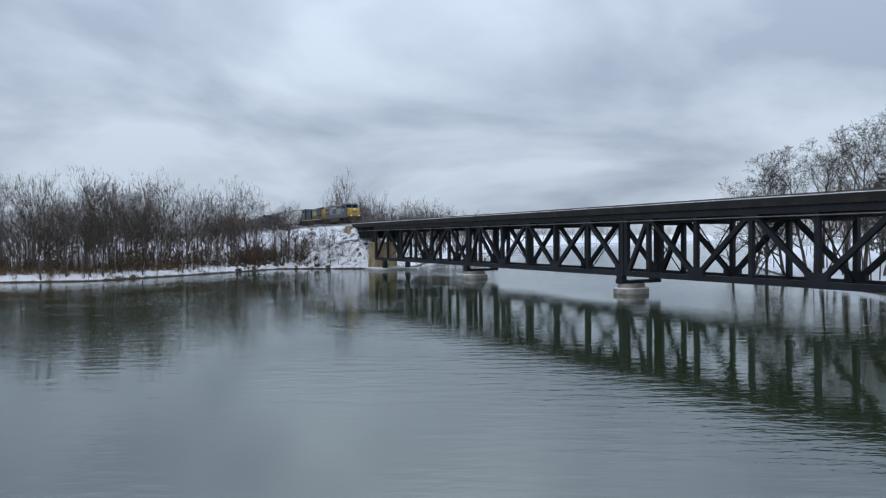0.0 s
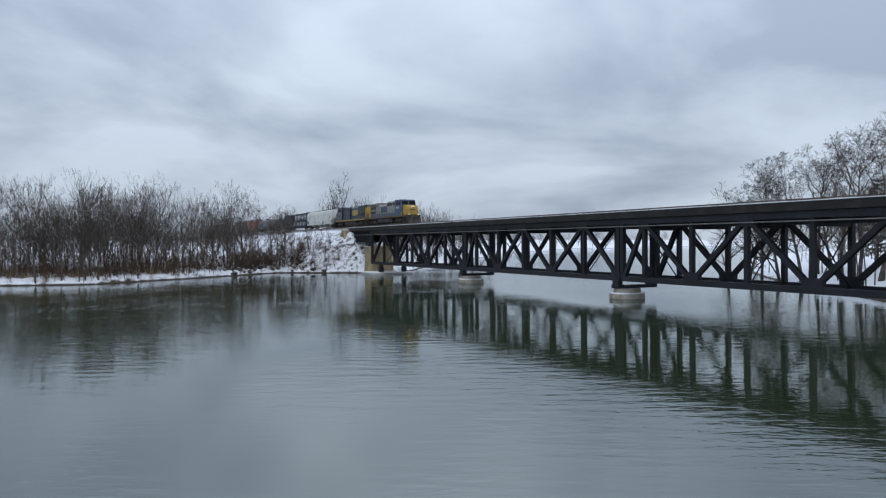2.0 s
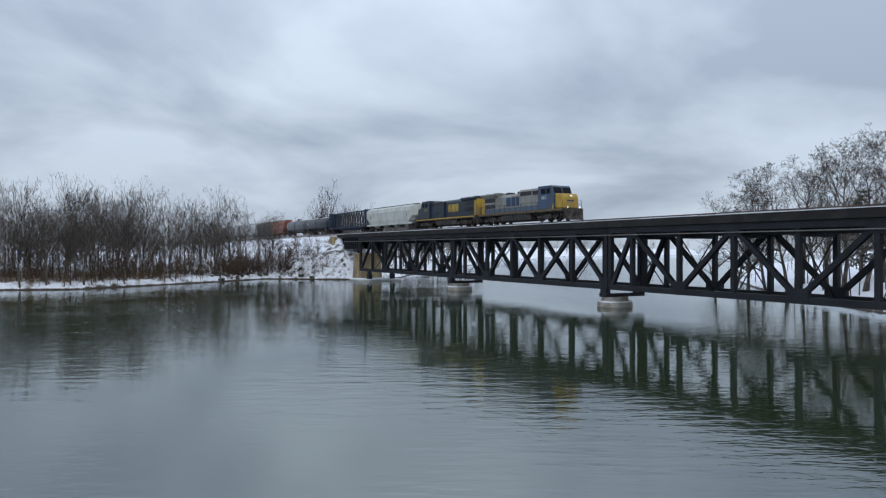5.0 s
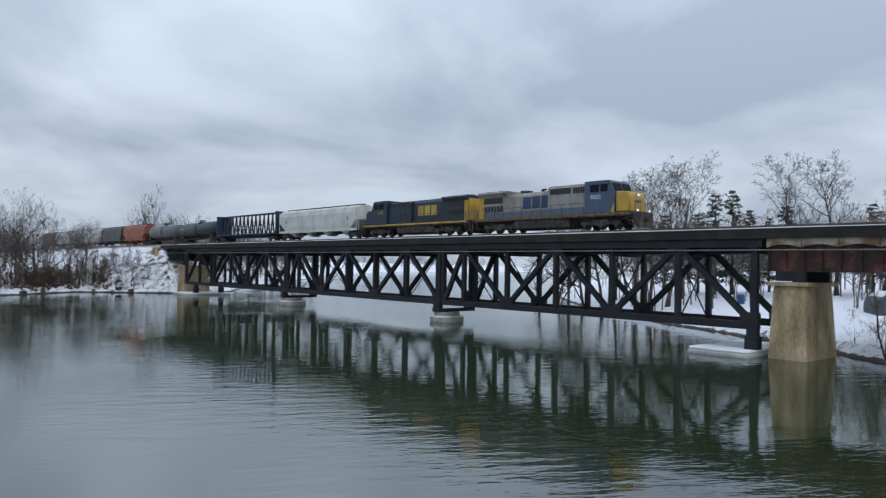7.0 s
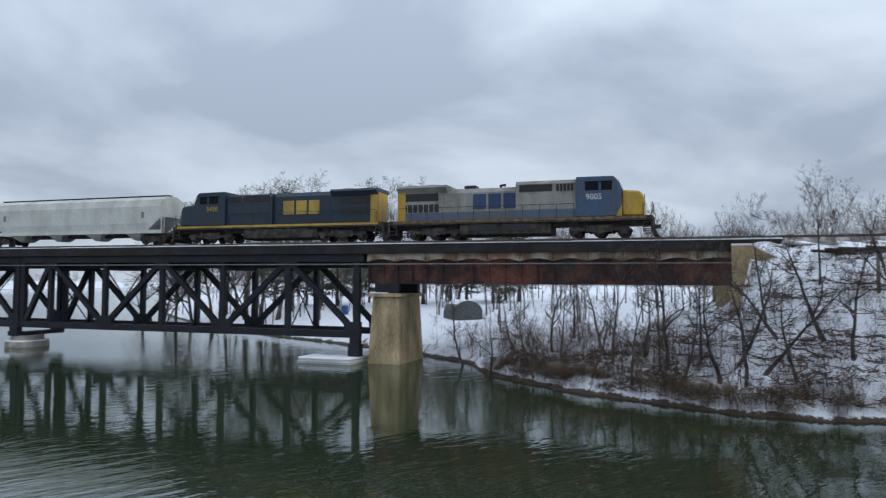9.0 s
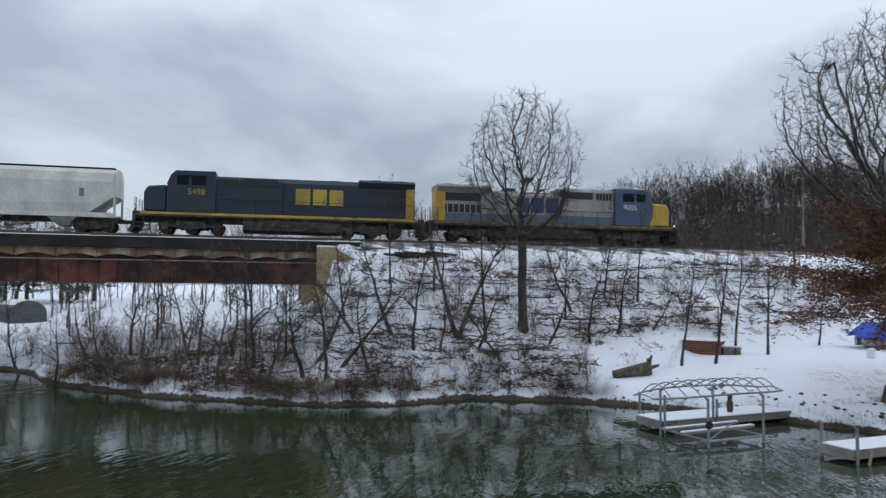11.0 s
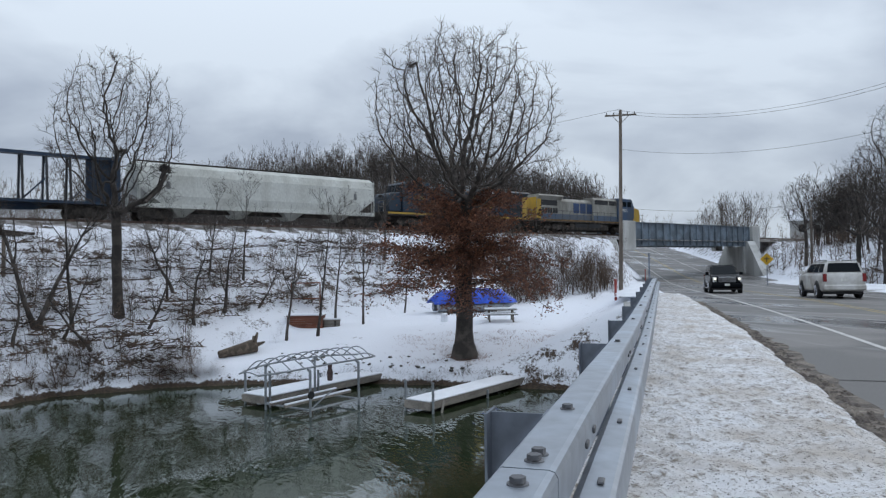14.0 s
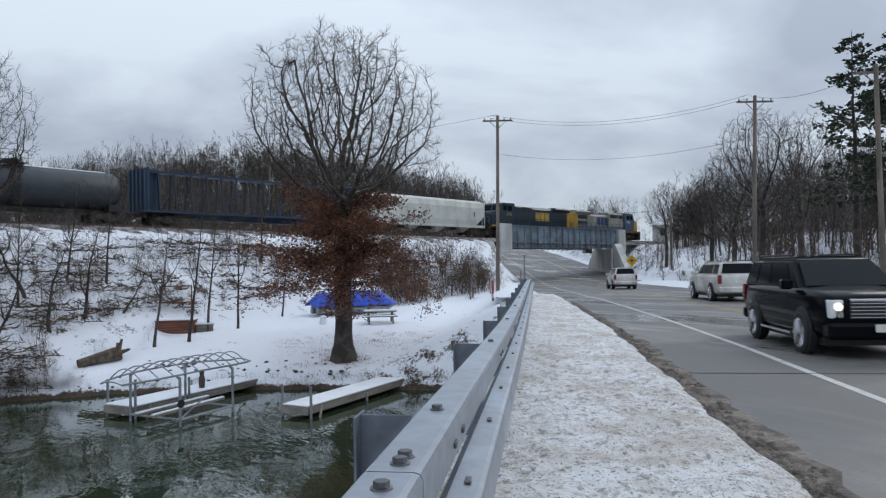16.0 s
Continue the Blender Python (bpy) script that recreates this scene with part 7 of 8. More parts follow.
def wood_box(a, b, depth, h, m, name, label, roof=True):
    a, b = Vector(a), Vector(b)
    d = b - a
    L = d.length
    z = min(gz(a.x, a.y), gz(b.x, b.y))
    th = tagged(new(name), label, "box")
    th.matrix_basis = Matrix.Translation((a.x, a.y, z)) @ Matrix.Rotation(math.atan2(d.y, d.x), 4, "Z")
    n = 5
    for k in range(n):
        bm = BM(); add_box(bm, 0, L, 0, 0.03, h * k / n, h * (k + 0.94) / n); part("board", bm, m, th)
    for x in (0, L - 0.03):
        bm = BM(); add_box(bm, x, x + 0.03, 0.03, depth, 0, h); part("side", bm, m, th)
    bm = BM(); add_box(bm, 0, L, depth - 0.03, depth, 0, h); part("back", bm, m, th)
    bm = BM(); add_box(bm, -0.05, L + 0.05, -0.05, depth + 0.05, h, h + 0.05); part("lid", bm, m, th)
    bm = BM(); add_box(bm, -0.06, L + 0.06, -0.06, depth + 0.06, h + 0.054, h + 0.17); part("snow_cap", bm, SNOW, th, "thick snow on the lid", bevel=0.04)
CEDAR = mat("red_brown_boards", (0.20, 0.075, 0.045), 0.8, var=0.35, scale=2, fine=20, rand=0.15, stretch=(0.3, 1, 1))
wood_box((*at_az(-95.3, 49.5), 0), (*at_az(-98.0, 49.0), 0), 1.2, 0.8, CEDAR, "storage_box", "red-brown wooden storage box capped with snow")
wood_box((*at_az(-98.15, 49.4), 0), (*at_az(-99.4, 49.4), 0), 0.9, 0.45, WOODGREY, "wooden_crate", "low weathered wooden crate with snow")
# thin trestle behind the box
fr = tagged(new("timber_trestle"), "thin wooden trestle standing behind the box", "trestle")
fr.matrix_basis = pose(*at_az(-95.6, 51.5), gz(*at_az(-95.6, 51.5)), 0, 0, -95)
for x in (0, 2.0):
    bm = BM(); add_box(bm, x, x + 0.08, 0, 0.08, -0.2, 1.6); part("upright", bm, CEDAR, fr)
bm = BM(); add_box(bm, 0, 2.08, 0, 0.08, 1.6, 1.68); part("top_bar", bm, CEDAR, fr)
bm = BM(); add_box(bm, 0.1, 1.98, 0.02, 0.06, 0.5, 0.58); part("mid_bar", bm, CEDAR, fr)

def covered_boat():
    a, b = Vector(at_az(-107.0, 53.5)), Vector(at_az(-113.6, 55.5))
    d = b - a
    L = d.length
    z = gz((a.x + b.x) / 2, (a.y + b.y) / 2)
    th = tagged(new("boat"), "pontoon boat on land under a bright blue tarpaulin", "boat")
    th.matrix_basis = Matrix.Translation((a.x, a.y, z)) @ Matrix.Rotation(math.atan2(d.y, d.x), 4, "Z")
    for y in (0.35, 2.0):
        bm = BM()
        add_tube(bm, (0.3, y, 0.45), (L - 1.0, y, 0.45), 0.32, n=14)
        add_tube(bm, (L - 1.0, y, 0.45), (L - 0.1, y, 0.75), 0.32, 0.06, n=14)
        part("pontoon", bm, ALU, th)
    for x in (0.9, L - 2.0):
        bm = BM(); add_box(bm, x, x + 0.3, 0.1, 2.3, -0.2, 0.2); part("support_block", bm, WOODGREY, th)
    bm = BM(); add_box(bm, 0.2, L - 0.5, 0.0, 2.4, 0.78, 0.9); part("deck", bm, ALU, th)
    rng3 = random.Random(2)
    bm = BM()
    nx, ny = 22, 12
    grid = []
    for i in range(nx + 1):
        row = []
        for j in range(ny + 1):
            x, t = L * i / nx - 0.1, j / ny
            top = 1.15 * math.sin(math.pi * min(max(t, 0.0), 1)) ** 0.55 * (0.75 + 0.25 * math.sin(math.pi * i / nx) + 0.05 * math.sin(i * 2.1))
            endf = min(1, i / 2.0, (nx - i) / 2.5)
            row.append(bm.verts.new((x, -0.1 + 2.6 * t, 0.72 + top * (0.35 + 0.65 * endf) + rng3.uniform(-0.03, 0.03))))
        grid.append(row)
    for i in range(nx):
        for j in range(ny):
            bm.faces.new((grid[i][j], grid[i + 1][j], grid[i + 1][j + 1], grid[i][j + 1]))
    part("tarpaulin", bm, mat("blue_tarpaulin", (0.012, 0.085, 0.60), 0.45, var=0.3, scale=2, fine=12, bump=0.3), th, "bright blue tarpaulin", smooth=True)
covered_boat()

def picnic_table():
    x, y = at_az(-112.2, 49.0)
    th = tagged(new("picnic_table"), "wooden picnic table covered with snow", "table")
    th.matrix_basis = pose(x, y, gz(x, y), 0, 0, -108)
    pm_ = BM(); add_box(pm_, -1.1, 1.1, -0.07, 0.07, 0, 0.04)
    me = mesh_of("board", pm_, WOODGREY)
    for k in range(5):
        piece("board", me, th, pose(0, -0.32 + 0.16 * k, 0.72))
    for y_ in (-0.8, 0.8):
        for dy in (-0.075, 0.075):
            piece("bench_board", me, th, pose(0, y_ + dy, 0.42))
        bm = BM(); add_box(bm, -1.1, 1.1, y_ - 0.14, y_ + 0.14, 0.464, 0.54); part("snow_cap", bm, SNOW, th, "snow on the bench", bevel=0.03)
    bm = BM(); add_box(bm, -1.1, 1.1, -0.38, 0.38, 0.764, 0.87); part("snow_cap", bm, SNOW, th, "snow on the table top", bevel=0.03)
    for x_ in (-0.8, 0.8):
        for sg in (-1, 1):
            bm = BM(); add_beam(bm, (x_, sg * 0.25, 0.72), (x_, sg * 0.75, -0.05), 0.05, 0.12, up=(1, 0, 0)); part("leg", bm, WOODGREY, th)
        bm = BM(); add_box(bm, x_ - 0.03, x_ + 0.03, -0.9, 0.9, 0.34, 0.42); part("crosspiece", bm, WOODGREY, th)
picnic_table()
bm = BM()
x, y = at_az(-107.7, 49.5)
add_tube(bm, (x, y, gz(x, y) - 0.05), (x, y, gz(x, y) + 0.5), 0.27, 0.25, n=14)
add_tube(bm, (x, y, gz(x, y) + 0.5), (x, y, gz(x, y) + 0.6), 0.25, 0.12, n=14)
tagged(part("snow_covered_bucket", bm, SNOW), "small round white bucket heaped with snow", "bucket")

# driftwood stump: a short thick trunk with broken roots
def stump(az, ds, sc, label):
    x, y = at_az(az, ds)
    segs = []
    r2 = random.Random(int(ds * 10))
    p = Vector((-1.0, 0, 0.15))
    for k in range(5):
        q = p + Vector((0.42, r2.uniform(-.08, .08), 0.07))
        segs.append((p, q, 0.22 + 0.04 * k, 0.26 + 0.04 * k, 0))
        p = q
    for k in range(7):
        an = r2.uniform(-2.2, 2.2)
        q = p + Vector((r2.uniform(-0.1, 0.5), math.sin(an) * 0.7, 0.25 + math.cos(an) * 0.5))
        segs.append((p, q, 0.17, 0.06, 0))
    ob = new("driftwood", np_mesh("driftwood", *skin(segs), mat("driftwood_bark", (0.15, 0.115, 0.085), 0.9, var=0.5, scale=3, fine=20, bump=0.5)))
    ob.matrix_basis = pose(x, y, gz(x, y) - 0.02, 0, 0, az + 20) @ Matrix.Diagonal((sc, sc, sc, 1))
    tagged(ob, label, "driftwood")
stump(-91.4, 44.2, 1.0, "gnarled driftwood stump lying on the snowy shore")
# timber retaining wall at the shore by the road
rw_ = tagged(new("retaining_wall"), "low timber retaining wall at the water's edge", "wall")
rw_.matrix_basis = Matrix.Translation((33.9, -16.6, 0)) @ Matrix.Rotation(math.atan2(-3.4, -3.4 * 0.3), 4, "Z")
for k in range(3):
    bm = BM(); add_box(bm, -0.4, 3.6, -0.15 + 0.03 * k, 0.15, -0.3 + 0.32 * k, -0.3 + 0.32 * (k + 0.96)); part("timber", bm, WOODGREY, rw_, bevel=0.02)

# rocks and dark leaf clumps on the lawn and shore
ROCK = mat("shore_rock", (0.13, 0.12, 0.11), 0.9, var=0.5, scale=2, fine=15, bump=0.5, rand=0.4, other=(0.06, 0.055, 0.05))
rk = BM()
bmesh.ops.create_icosphere(rk, subdivisions=2, radius=1.0)
for v in rk.verts:
    v.co *= 0.8 + 0.35 * noise.noise(v.co * 1.7)
    v.co.z *= 0.6
rock_me = mesh_of("rock", rk, ROCK)
r4 = random.Random(12)
for k, (x, y, z, *_r) in enumerate(spots(70, -118, -90, 38.5, 44, 1, 1, lambda x, y, z, s, off: z < 1.35)):
    ob = tagged(new("rock", rock_me), "small dark rock in the snow by the water", "rock", group="shore rocks")
    sc = r4.uniform(0.06, 0.16)
    ob.matrix_basis = pose(x, y, z + 0.1, r4.uniform(-20, 20), 0, r4.uniform(0, 360)) @ Matrix.Diagonal((sc * r4.uniform(0.8, 1.5), sc, sc, 1))
for k, (x, y, z, *_r) in enumerate(spots(90, 9, 20, 148, 160, 1, 1, lambda x, y, z, s, off: z < 3.0)):
    ob = tagged(new("rock", rock_me), "snowy boulder on the far shore", "rock", group="far shore boulders")
    sc = r4.uniform(0.25, 0.8)
    ob.matrix_basis = pose(x, y, z + 0.1, r4.uniform(-20, 20), 0, r4.uniform(0, 360)) @ Matrix.Diagonal((sc * r4.uniform(0.8, 1.5), sc, sc, 1))
leafy = [(x, y, z + 0.1) for x, y, z, *_r in spots(130, -117, -104, 40, 46, 1, 1, lambda x, y, z, s, off: z < 2.3)]
ox, oy = at_az(-109.3, 41.0)
ro = random.Random(31)
for _ in range(60):
    an, rr = ro.uniform(0, 6.28), 0.35 + abs(ro.gauss(0, 0.55))
    leafy.append((ox + rr * math.cos(an), oy + rr * math.sin(an), gz(ox + rr * math.cos(an), oy + rr * math.sin(an)) + 0.03))
blades("leaf_litter", leafy, 26, 0.03, 0.11, OAKLEAF, "brown leaf litter poking through the lawn snow")

# dark covered hull by the water beyond the bridge, far house, barrel
def half_round(name, az, ds, L, r, m, label, cat, turn):
    x, y = at_az(az, ds)
    th = tagged(new(name), label, cat)
    th.matrix_basis = pose(x, y, gz(x, y) - 0.1, 0, 0, turn)
    bm = BM()
    prof = [(-r, 0)] + [(r * 1.0 * math.cos(math.pi - math.pi * k / 10), 0.6 * r + r * 0.75 * math.sin(math.pi * k / 10)) for k in range(11)] + [(r, 0)]
    add_prism(bm, prof, 0, L, axis="x")
    part("shell", bm, m, th, bevel=0.05)
    bm = BM()
    prof = [(r * 0.8 * math.cos(math.pi - math.pi * k / 8), 0.6 * r + r * 0.79 * math.sin(math.pi * (0.12 + 0.76 * k / 8))) for k in range(9)]
    prof = prof + [(a * 0.98, b - 0.08) for a, b in prof[::-1]]
    add_prism(bm, prof, 0.05, L * 0.95, axis="x")
    part("snow_cap", bm, SNOW, th, "snow lying on top")
half_round("covered_hull", -46.8, 80.0, 4.0, 1.7, mat("dark_cover", (0.10, 0.105, 0.11), 0.7), "dark covered boat hull topped with snow", "boat", 62)
def house(az, ds, w, h, label):
    x, y = at_az(az, ds)
    th = tagged(new("house"), label, "house")
    th.matrix_basis = pose(x, y, gz(x, y) - 0.5, 0, 0, az)
    pm2 = mat("house_siding", (0.5, 0.5, 0.48), 0.8, var=0.15)
    bm = BM(); add_box(bm, -w / 2, w / 2, -3, 3, 0, h); part("wall", bm, pm2, th)
    bm = BM(); add_prism(bm, [(-3.5, h), (0, h + 2.2), (3.5, h)], -w / 2 - 0.4, w / 2 + 0.4, axis="x"); part("roof", bm, SNOW, th, "snow-covered gable roof")
    for xx in (-w * 0.28, w * 0.2):
        bm = BM(); add_box(bm, xx - 0.5, xx + 0.5, -3.05, -3.0, h * 0.4, h * 0.8); part("window", bm, DGLASS, th, "dark window")
    bm = BM(); add_box(bm, -0.45, 0.45, -3.06, -3.0, 0.4, 2.5); part("door", bm, BLACK, th, "dark door")
house(-135.4, 150, 9, 3.4, "pale small house among trees up the hill")
house(33.4, 150, 7, 5.5, "small house at the edge of the wooded shore")
bm = BM()
x, y = at_az(-37.0, 96)
add_tube(bm, (x, y, gz(x, y) - 0.05), (x, y, gz(x, y) + 1.1), 0.45, n=14)
add_tube(bm, (x, y, gz(x, y) + 1.1), (x, y, gz(x, y) + 1.2), 0.42, 0.3, n=14)
tagged(part("barrel", bm, mat("blue_barrel", (0.03, 0.09, 0.28), 0.5)), "blue barrel standing in the snow", "barrel")

# railing and snow bank across the road
far = tagged(new("guard_rail"), "grey guard rail with snow on the far roadside", "guard rail")
bm = BM()
for u in range(4, 34, 3):
    a, b = road(u, 18.3, roadz(u) + 0.75), road(u + 3, 18.3, roadz(u + 3) + 0.75)
    add_beam(bm, a, b, 0.08, 0.32)
part("rail_beam", bm, DULL, far)
for u in range(4, 36, 3):
    bm = BM(); p = road(u, 18.5, roadz(u)); add_box(bm, p.x - 0.08, p.x + 0.08, p.y - 0.08, p.y + 0.08, p.z - 0.3, p.z + 0.9); part("post", bm, DULL, far)
endp = tagged(new("concrete_post"), "pale concrete end post of the guard rail", "post")
bm = BM(); p = road(33.8, 18.4, roadz(33)); add_box(bm, p.x - 0.3, p.x + 0.3, p.y - 0.3, p.y + 0.3, p.z - 0.3, p.z + 1.0); part("block", bm, PALECON, endp, bevel=0.03)
bm = BM(); add_box(bm, p.x - 0.31, p.x + 0.31, p.y - 0.31, p.y + 0.31, p.z + 1.004, p.z + 1.08); part("snow_cap", bm, SNOW, endp, "snow on the post")
def snow_bank(name, u0, u1, w0, w1, h, label):
    us = np.linspace(u0, u1, 40)
    ts = np.linspace(0, 1, 9)
    U, T = np.meshgrid(us, ts, indexing="ij")
    sh = np.array([roadw(u) - 8.6 for u in us])[:, None]
    taper = np.clip(np.minimum(U - u0, u1 - U) / 2.5, 0.0, 1)
    Wd = w0 + (w1 - w0) * T + sh + 0.25 * np.sin(U * 0.9) * (T - 0.5)
    Z = np.array([roadz(u) for u in us])[:, None] - 0.02 + h * np.sin(np.pi * T) ** 0.6 * taper * (0.8 + 0.2 * np.sin(U * 2.3))
    X, Y = RD.x * U + RR.x * Wd, RD.y * U + RR.y * Wd
    n1, n2 = U.shape
    i = (np.arange(n1 - 1)[:, None] * n2 + np.arange(n2 - 1)[None, :]).ravel()
    ob = new(name, np_mesh(name, np.stack([X, Y, Z], -1).reshape(-1, 3), np.stack([i, i + n2, i + n2 + 1, i + 1], -1), SNOW))
    tagged(ob, label, "snow", kind="stuff")
snow_bank("snow_bank", 2, 40, 15.6, 18.9, 0.35, "bank of ploughed snow along the far roadside")
snow_bank("snow_bank", 45, 57, 15.0, 19.0, 0.18, "snowy traffic island at the side street")
snow_bank("snow_bank", 60, 94, 15.2, 21.0, 0.4, "bank of snow beside the road below the overpass")
snow_bank("snow_bank", 44, 92, -1.5, 1.7, 0.3, "bank of snow along the road to the overpass")

# ------------------------------------------------------------------ vehicles
CHROME = mat("chrome", (0.6, 0.6, 0.62), 0.18, 1.0, var=0.1, bump=0.0)
TYRE = mat("tyre_rubber", (0.018, 0.018, 0.019), 0.8, var=0.3)
REDLENS = mat("red_lens", (0.22, 0.01, 0.01), 0.25, var=0.1, bump=0.0)
CLEAR = mat("headlight_glass", (0.72, 0.74, 0.74), 0.15, var=0.1, bump=0.0)

def suv(label, body, lights_on, parts_chrome=True):
    """A full-size sport utility vehicle; x forward, wheels on z = 0."""
    car = tagged(new("suv"), label, "car", group="vehicles")
    def p_(name, bm, m, lab="", **k):
        return part(name, bm, m, car, lab, **k)
    # body lofted along its length: x, half width, sill height, shoulder height, top height
    stations = [(-2.58, 0.86, 0.55, 1.02, 1.16), (-2.50, 0.94, 0.45, 1.12, 1.26), (-2.2, 0.985, 0.36, 1.14, 1.28), (-1.0, 1.0, 0.34, 1.13, 1.28), (0.6, 1.0, 0.34, 1.12, 1.28), (1.3, 1.0, 0.34, 1.11, 1.27),
                (1.7, 0.995, 0.35, 1.10, 1.235), (2.1, 0.97, 0.37, 1.07, 1.20), (2.38, 0.92, 0.40, 1.03, 1.15), (2.50, 0.87, 0.45, 0.98, 1.09), (2.56, 0.80, 0.55, 0.92, 1.00)]
    bm = BM()
    prev = None
    for x, w, z0, z1, z2 in stations:
        half = [(w * 0.90, z0), (w * 0.985, z0 + 0.12), (w, (z0 + z1) / 2), (w * 0.975, z1), (w * 0.93, z2 - 0.03), (w * 0.80, z2), (w * 0.4, z2 + 0.025)]
        ring_ = [bm.verts.new((x, -y, z)) for y, z in half] + [bm.verts.new((x, y, z)) for y, z in half[::-1]]
        if prev:
            n_ = len(ring_)
            for k in range(n_):
                bm.faces.new((prev[k], prev[(k + 1) % n_], ring_[(k + 1) % n_], ring_[k]))
        else:
            bm.faces.new(ring_[::-1])
        prev = ring_
    bm.faces.new(prev)
    p_("body", bm, body, smooth=True)
    lo = [(-2.50, -0.93, 1.25), (1.32, -0.93, 1.25), (1.32, 0.93, 1.25), (-2.50, 0.93, 1.25)]
    hi = [(-2.30, -0.76, 1.86), (0.40, -0.76, 1.86), (0.40, 0.76, 1.86), (-2.30, 0.76, 1.86)]
    bm = BM()
    A = [bm.verts.new(q) for q in lo]; B = [bm.verts.new(q) for q in hi]
    for k in range(4):
        bm.faces.new((A[k], A[(k + 1) % 4], B[(k + 1) % 4], B[k]))
    bm.faces.new(A[::-1]); bm.faces.new(B)
    bmesh.ops.recalc_face_normals(bm, faces=bm.faces)
    bmesh.ops.bevel(bm, geom=[e for e in bm.edges if max(v.co.z for v in e.verts) > 1.5], offset=0.09, segments=3, affect="EDGES", clamp_overlap=True)
    p_("cabin", bm, body)
    bm = BM(); add_box(bm, -2.05, 0.15, -0.62, 0.62, 1.858, 1.885); p_("roof_panel", bm, body, bevel=0.02)
    def pane(name, i, j, f0, f1, g0, g1, m=DGLASS, lab="dark tinted window"):
        a, b, c, d = Vector(lo[i]), Vector(lo[j]), Vector(hi[j]), Vector(hi[i])
        n = (b - a).cross(d - a).normalized()
        def at(f, g):
            return a.lerp(b, f).lerp(d.lerp(c, f), g)
        bm = BM()
        q = [at(f0, g0), at(f1, g0), at(f1, g1), at(f0, g1)]
        inner = [bm.verts.new(v - n * 0.01) for v in q]
        outer = [bm.verts.new(v + n * 0.014) for v in q]
        for k in range(4):
            bm.faces.new((inner[k], inner[(k + 1) % 4], outer[(k + 1) % 4], outer[k]))
        bm.faces.new(outer)
        bm.faces.new(inner[::-1])
        p_(name, bm, m, lab)
    pane("windscreen", 1, 2, 0.06, 0.94, 0.06, 0.86, lab="dark windscreen")
    pane("rear_window", 3, 0, 0.08, 0.92, 0.12, 0.86, lab="dark rear window")
    for i, j, rev in ((0, 1, False), (2, 3, True)):
        for f0, f1 in ((0.03, 0.24), (0.28, 0.52), (0.55, 0.86)):
            a, b = (f0, f1) if not rev else (1 - f1, 1 - f0)
            pane("side_window", i, j, a, b, 0.10, 0.80)
    for x in (-1.48, 1.50):
        for sg in (-1, 1):
            bm = BM(); add_tube(bm, (x, sg * 0.88, 0.44), (x, sg * 1.004, 0.44), 0.47, n=28); p_("wheel_arch", bm, BLACK)
            wh = part("wheel", (lambda b: (add_tube(b, (0, -0.13, 0), (0, 0.13, 0), 0.40, n=26), b)[1])(BM()), TYRE, car, "", at=pose(x, sg * 0.915, 0.40), bevel=0.03)
            bm = BM()
            add_tube(bm, (0, sg * 0.13, 0), (0, sg * 0.145, 0), 0.285, n=24)
            for k in range(6):
                an = 2 * math.pi * k / 6
                add_beam(bm, (0, sg * 0.15, 0), (0.27 * math.cos(an), sg * 0.15, 0.27 * math.sin(an)), 0.03, 0.07, up=(0, 1, 0))
            part("rim", bm, CHROME, wh, "bright alloy rim")
    for sg in (-1, 1):
        bm = BM(); add_box(bm, 2.30, 2.56, min(sg * 0.64, sg * 0.885), max(sg * 0.64, sg * 0.885), 0.74, 1.07); hl = p_("headlight", bm, CLEAR, "tall headlight", bevel=0.02)
        if lights_on:
            bm = BM(); add_tube(bm, (2.55, sg * 0.74, 0.95), (2.575, sg * 0.74, 0.95), 0.075, n=16); part("lamp", bm, LAMP, hl, "lit round lamp")
        bm = BM(); add_box(bm, 2.5, 2.585, min(sg * 0.62, sg * 0.86), max(sg * 0.62, sg * 0.86), 0.50, 0.58); p_("fog_light", bm, CLEAR)
        bm = BM(); add_box(bm, -2.60, -2.45, min(sg * 0.80, sg * 0.965), max(sg * 0.80, sg * 0.965), 0.85, 1.25); p_("tail_light", bm, REDLENS, "tall red tail light", bevel=0.015)
        bm = BM(); add_box(bm, 0.85, 1.05, min(sg * 0.98, sg * 1.20), max(sg * 0.98, sg * 1.20), 1.22, 1.42); p_("wing_mirror", bm, body, bevel=0.03)
        bm = BM(); add_tube(bm, (-2.1, sg * 0.66, 1.92), (0.1, sg * 0.66, 1.92), 0.022, n=6); add_tube(bm, (-2.0, sg * 0.66, 1.86), (-2.0, sg * 0.66, 1.93), 0.02, n=6); add_tube(bm, (0.0, sg * 0.66, 1.86), (0.0, sg * 0.66, 1.93), 0.02, n=6); p_("roof_rail", bm, BLACK)
        bm = BM(); add_box(bm, -1.0, 1.0, min(sg * 0.975, sg * 0.995), max(sg * 0.975, sg * 0.995), 0.66, 0.70); p_("side_trim", bm, CHROME if parts_chrome else body)
        bm = BM(); add_box(bm, -0.95, 0.95, min(sg * 0.85, sg * 1.04), max(sg * 0.85, sg * 1.04), 0.33, 0.38); p_("running_board", bm, CHROME if parts_chrome else BLACK)
        for x in (-0.55, 0.55):
            bm = BM(); add_box(bm, x - 0.11, x + 0.11, min(sg * 0.955, sg * 0.992), max(sg * 0.955, sg * 0.992), 1.06, 1.10); p_("door_handle", bm, body)
    bm = BM(); add_box(bm, 2.5, 2.575, -0.55, 0.55, 0.72, 1.03); p_("grille", bm, BLACK, bevel=0.02)
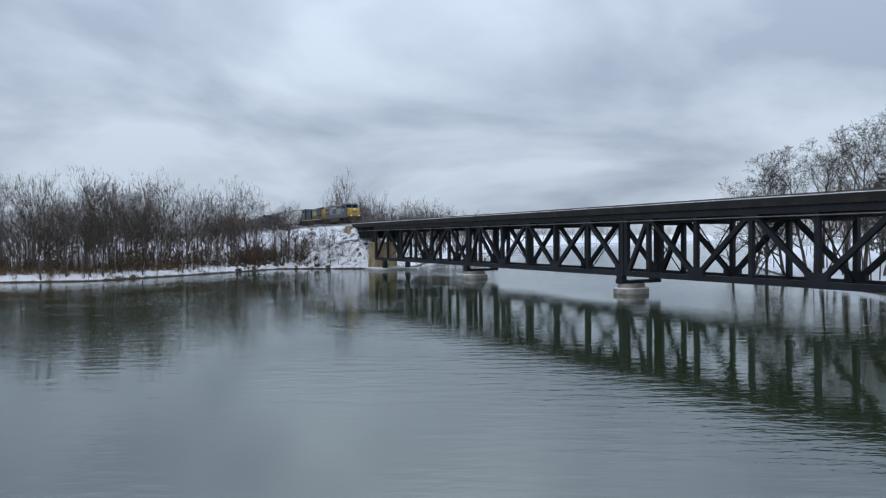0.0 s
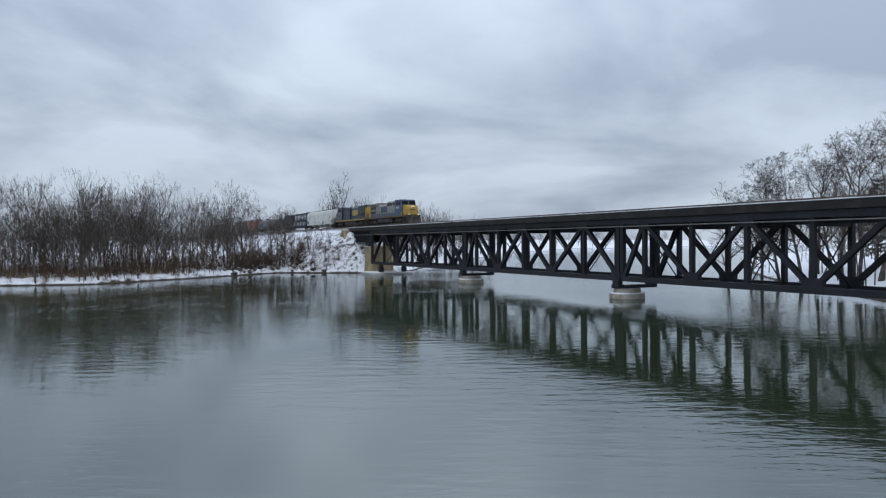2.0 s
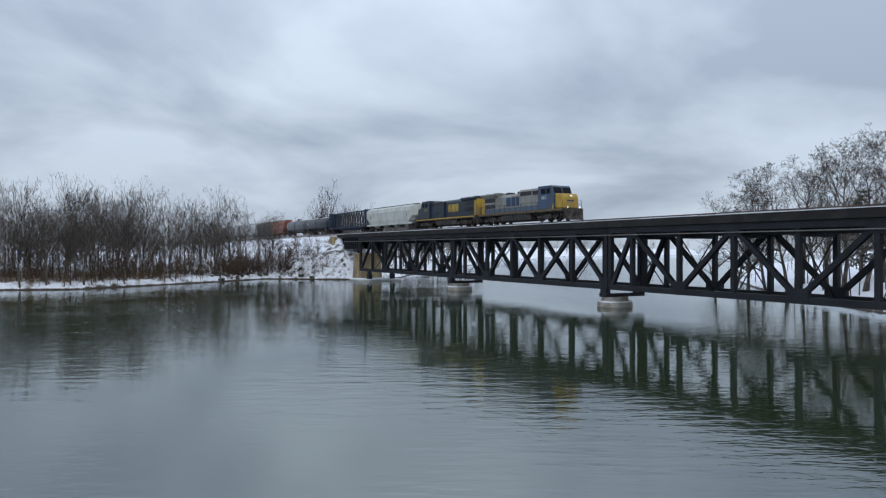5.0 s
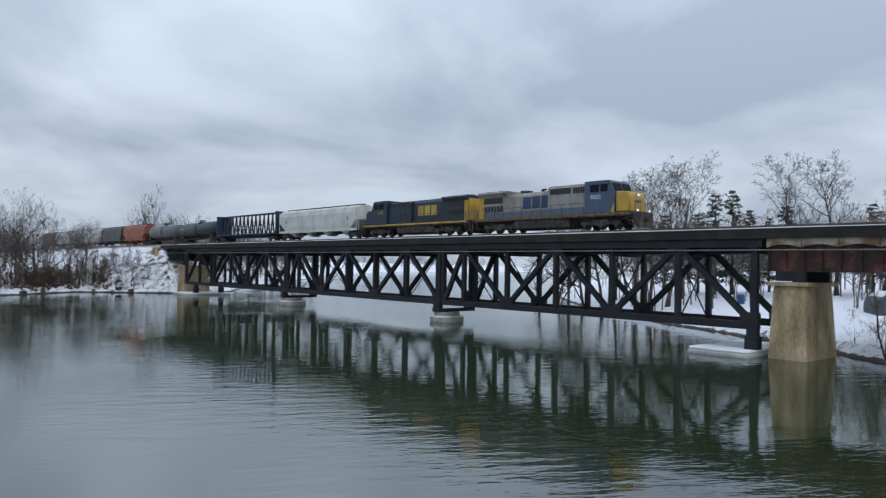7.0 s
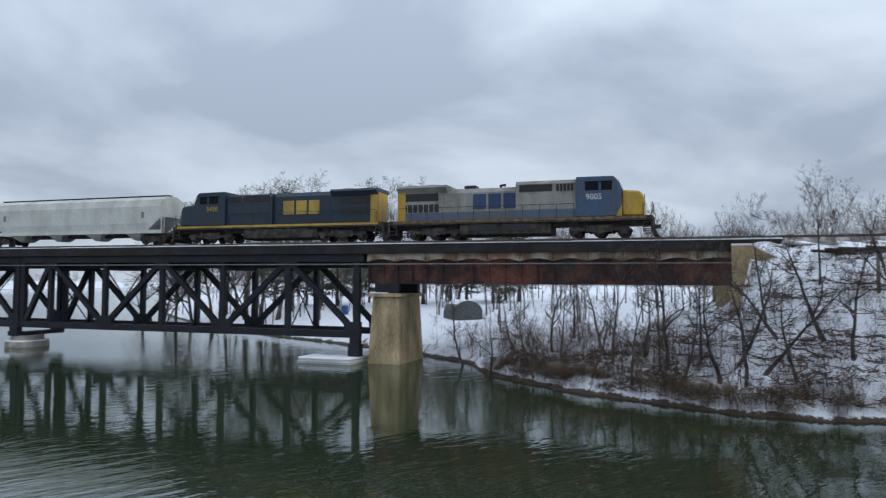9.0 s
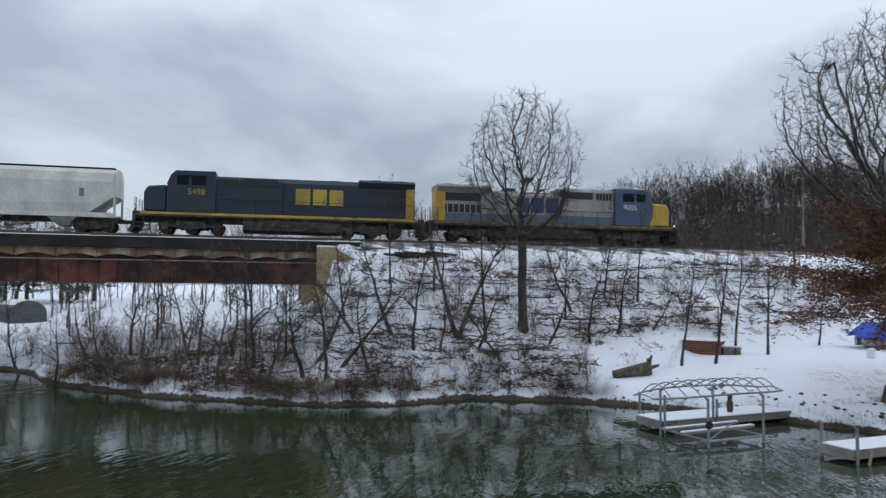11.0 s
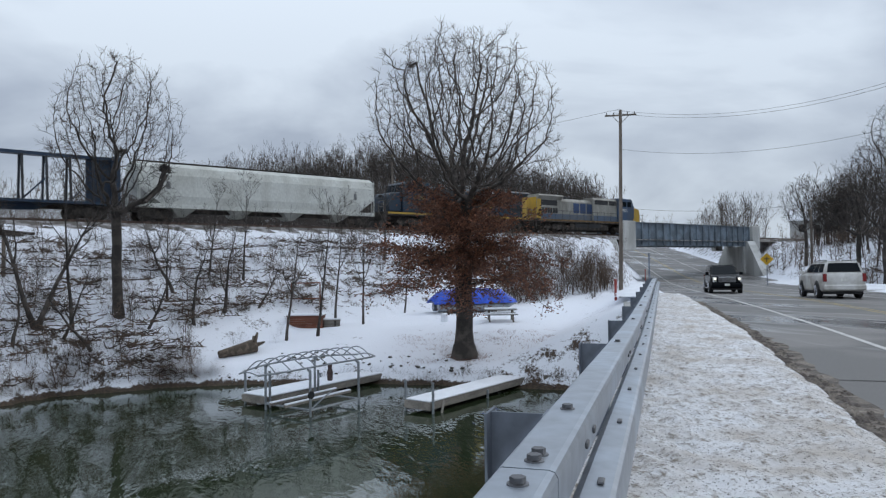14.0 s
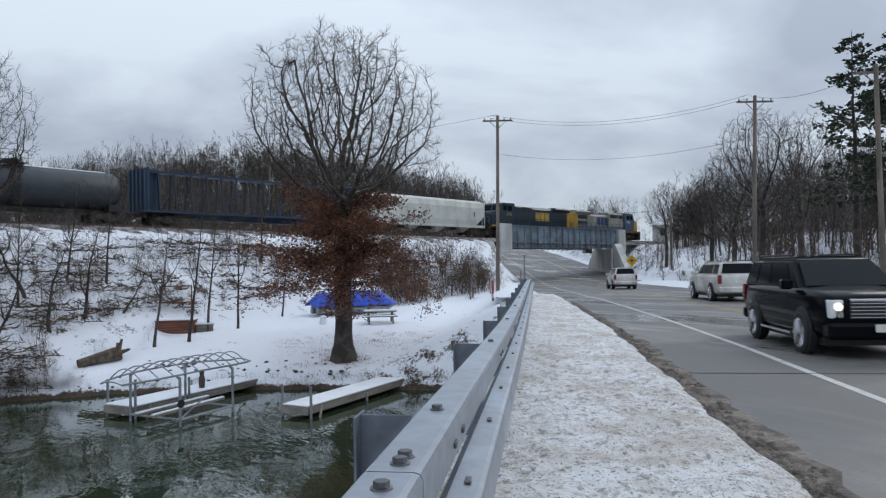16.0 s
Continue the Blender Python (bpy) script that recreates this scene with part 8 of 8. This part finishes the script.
    for k in range(5):
        z = 0.75 + 0.062 * k
        bm = BM(); add_box(bm, 2.57, 2.592, -0.53, 0.53, z, z + 0.018); p_("grille_bar", bm, CHROME if parts_chrome else body)
    bm = BM(); add_box(bm, 2.5, 2.60, -0.55, 0.55, 1.035, 1.09); p_("grille_trim", bm, CHROME if parts_chrome else body, bevel=0.01)
    bm = BM(); add_box(bm, 2.30, 2.64, -0.93, 0.93, 0.36, 0.66); p_("bumper", bm, body, bevel=0.06)
    bm = BM(); add_box(bm, -2.68, -2.45, -0.95, 0.95, 0.42, 0.70); p_("bumper", bm, body, bevel=0.05)
    for x in (2.645, -2.69):
        bm = BM(); add_box(bm, x - 0.006, x + 0.006, -0.16, 0.16, 0.5, 0.64) if x > 0 else add_box(bm, -2.60, -2.588, -0.16, 0.16, 0.86, 1.0); p_("plate", bm, WHITEP, "blank pale plate bar")
    for y in (-0.45, 0.1):
        bm = BM(); add_beam(bm, (1.16, y, 1.345), (0.98, y + 0.5, 1.44), 0.02, 0.02); p_("wiper", bm, BLACK)
    bm = BM(); add_box(bm, -2.2, 2.2, -0.85, 0.85, 0.22, 0.40); p_("chassis", bm, BLACK)
    return car

CARBLACK = mat("black_car_paint", (0.004, 0.005, 0.007), 0.14, var=0.2, scale=1, fine=6, bump=0.0, spec=0.06)
CARWHITE = mat("white_car_paint", (0.62, 0.61, 0.59), 0.25, var=0.12, scale=1, fine=6, bump=0.0, other=(0.42, 0.40, 0.37))
suv_black = suv("black full-size sport utility vehicle with chrome trim", CARBLACK, True)
suv_white = suv("white sport utility vehicle driving away on the road", CARWHITE, False, False)
suv_white_b = suv("white sport utility vehicle with salt-stained sides", CARWHITE, False, False)

# ------------------------------------------------------------------ movement
def on_road(u, lane, back):
    """A vehicle's pose on the road, lane metres from its middle line; back: it comes towards the camera."""
    u2 = u + (-0.5 if back else 0.5)
    a, b = road(u, roadw(u) + lane, roadz(u)), road(u2, roadw(u2) + lane, roadz(u2))
    d = (b - a).normalized()
    return Matrix.Translation(a) @ Matrix.Rotation(math.atan2(d.y, d.x), 4, "Z") @ Matrix.Rotation(-math.asin(d.z), 4, "Y")


def motions():
    times = [0.25 * k for k in range(65)]
    for thing, back, flip in TRAIN:
        turned = Matrix.Rotation(math.pi if flip else 0.0, 4, "Z")
        walk(thing, [(t, track_pose(train_s(t) - back) @ turned) for t in times])
    def drive(car, ts, us, lane, back):
        lanes = lane if isinstance(lane, list) else [lane] * len(ts)
        walk(car, [(t, on_road(float(np.interp(t, ts, us)), float(np.interp(t, ts, lanes)), back)) for t in times])
    drive(suv_black, [0, 12.5, 14, 14.5, 15.5, 16], [305, 80.0, 52.9, 43.9, 26.6, 16.2], [-3.0, -3.0, -3.0, -3.0, -2.9, -2.55], True)
    drive(suv_white, [0, 14, 14.5, 15.5, 16], [-126, 42.1, 48.1, 56.8, 65.2], 1.0, False)
    drive(suv_white_b, [0, 13.1, 15.5, 16], [-154, 3, 31.1, 37.2], 1.4, False)
motions()
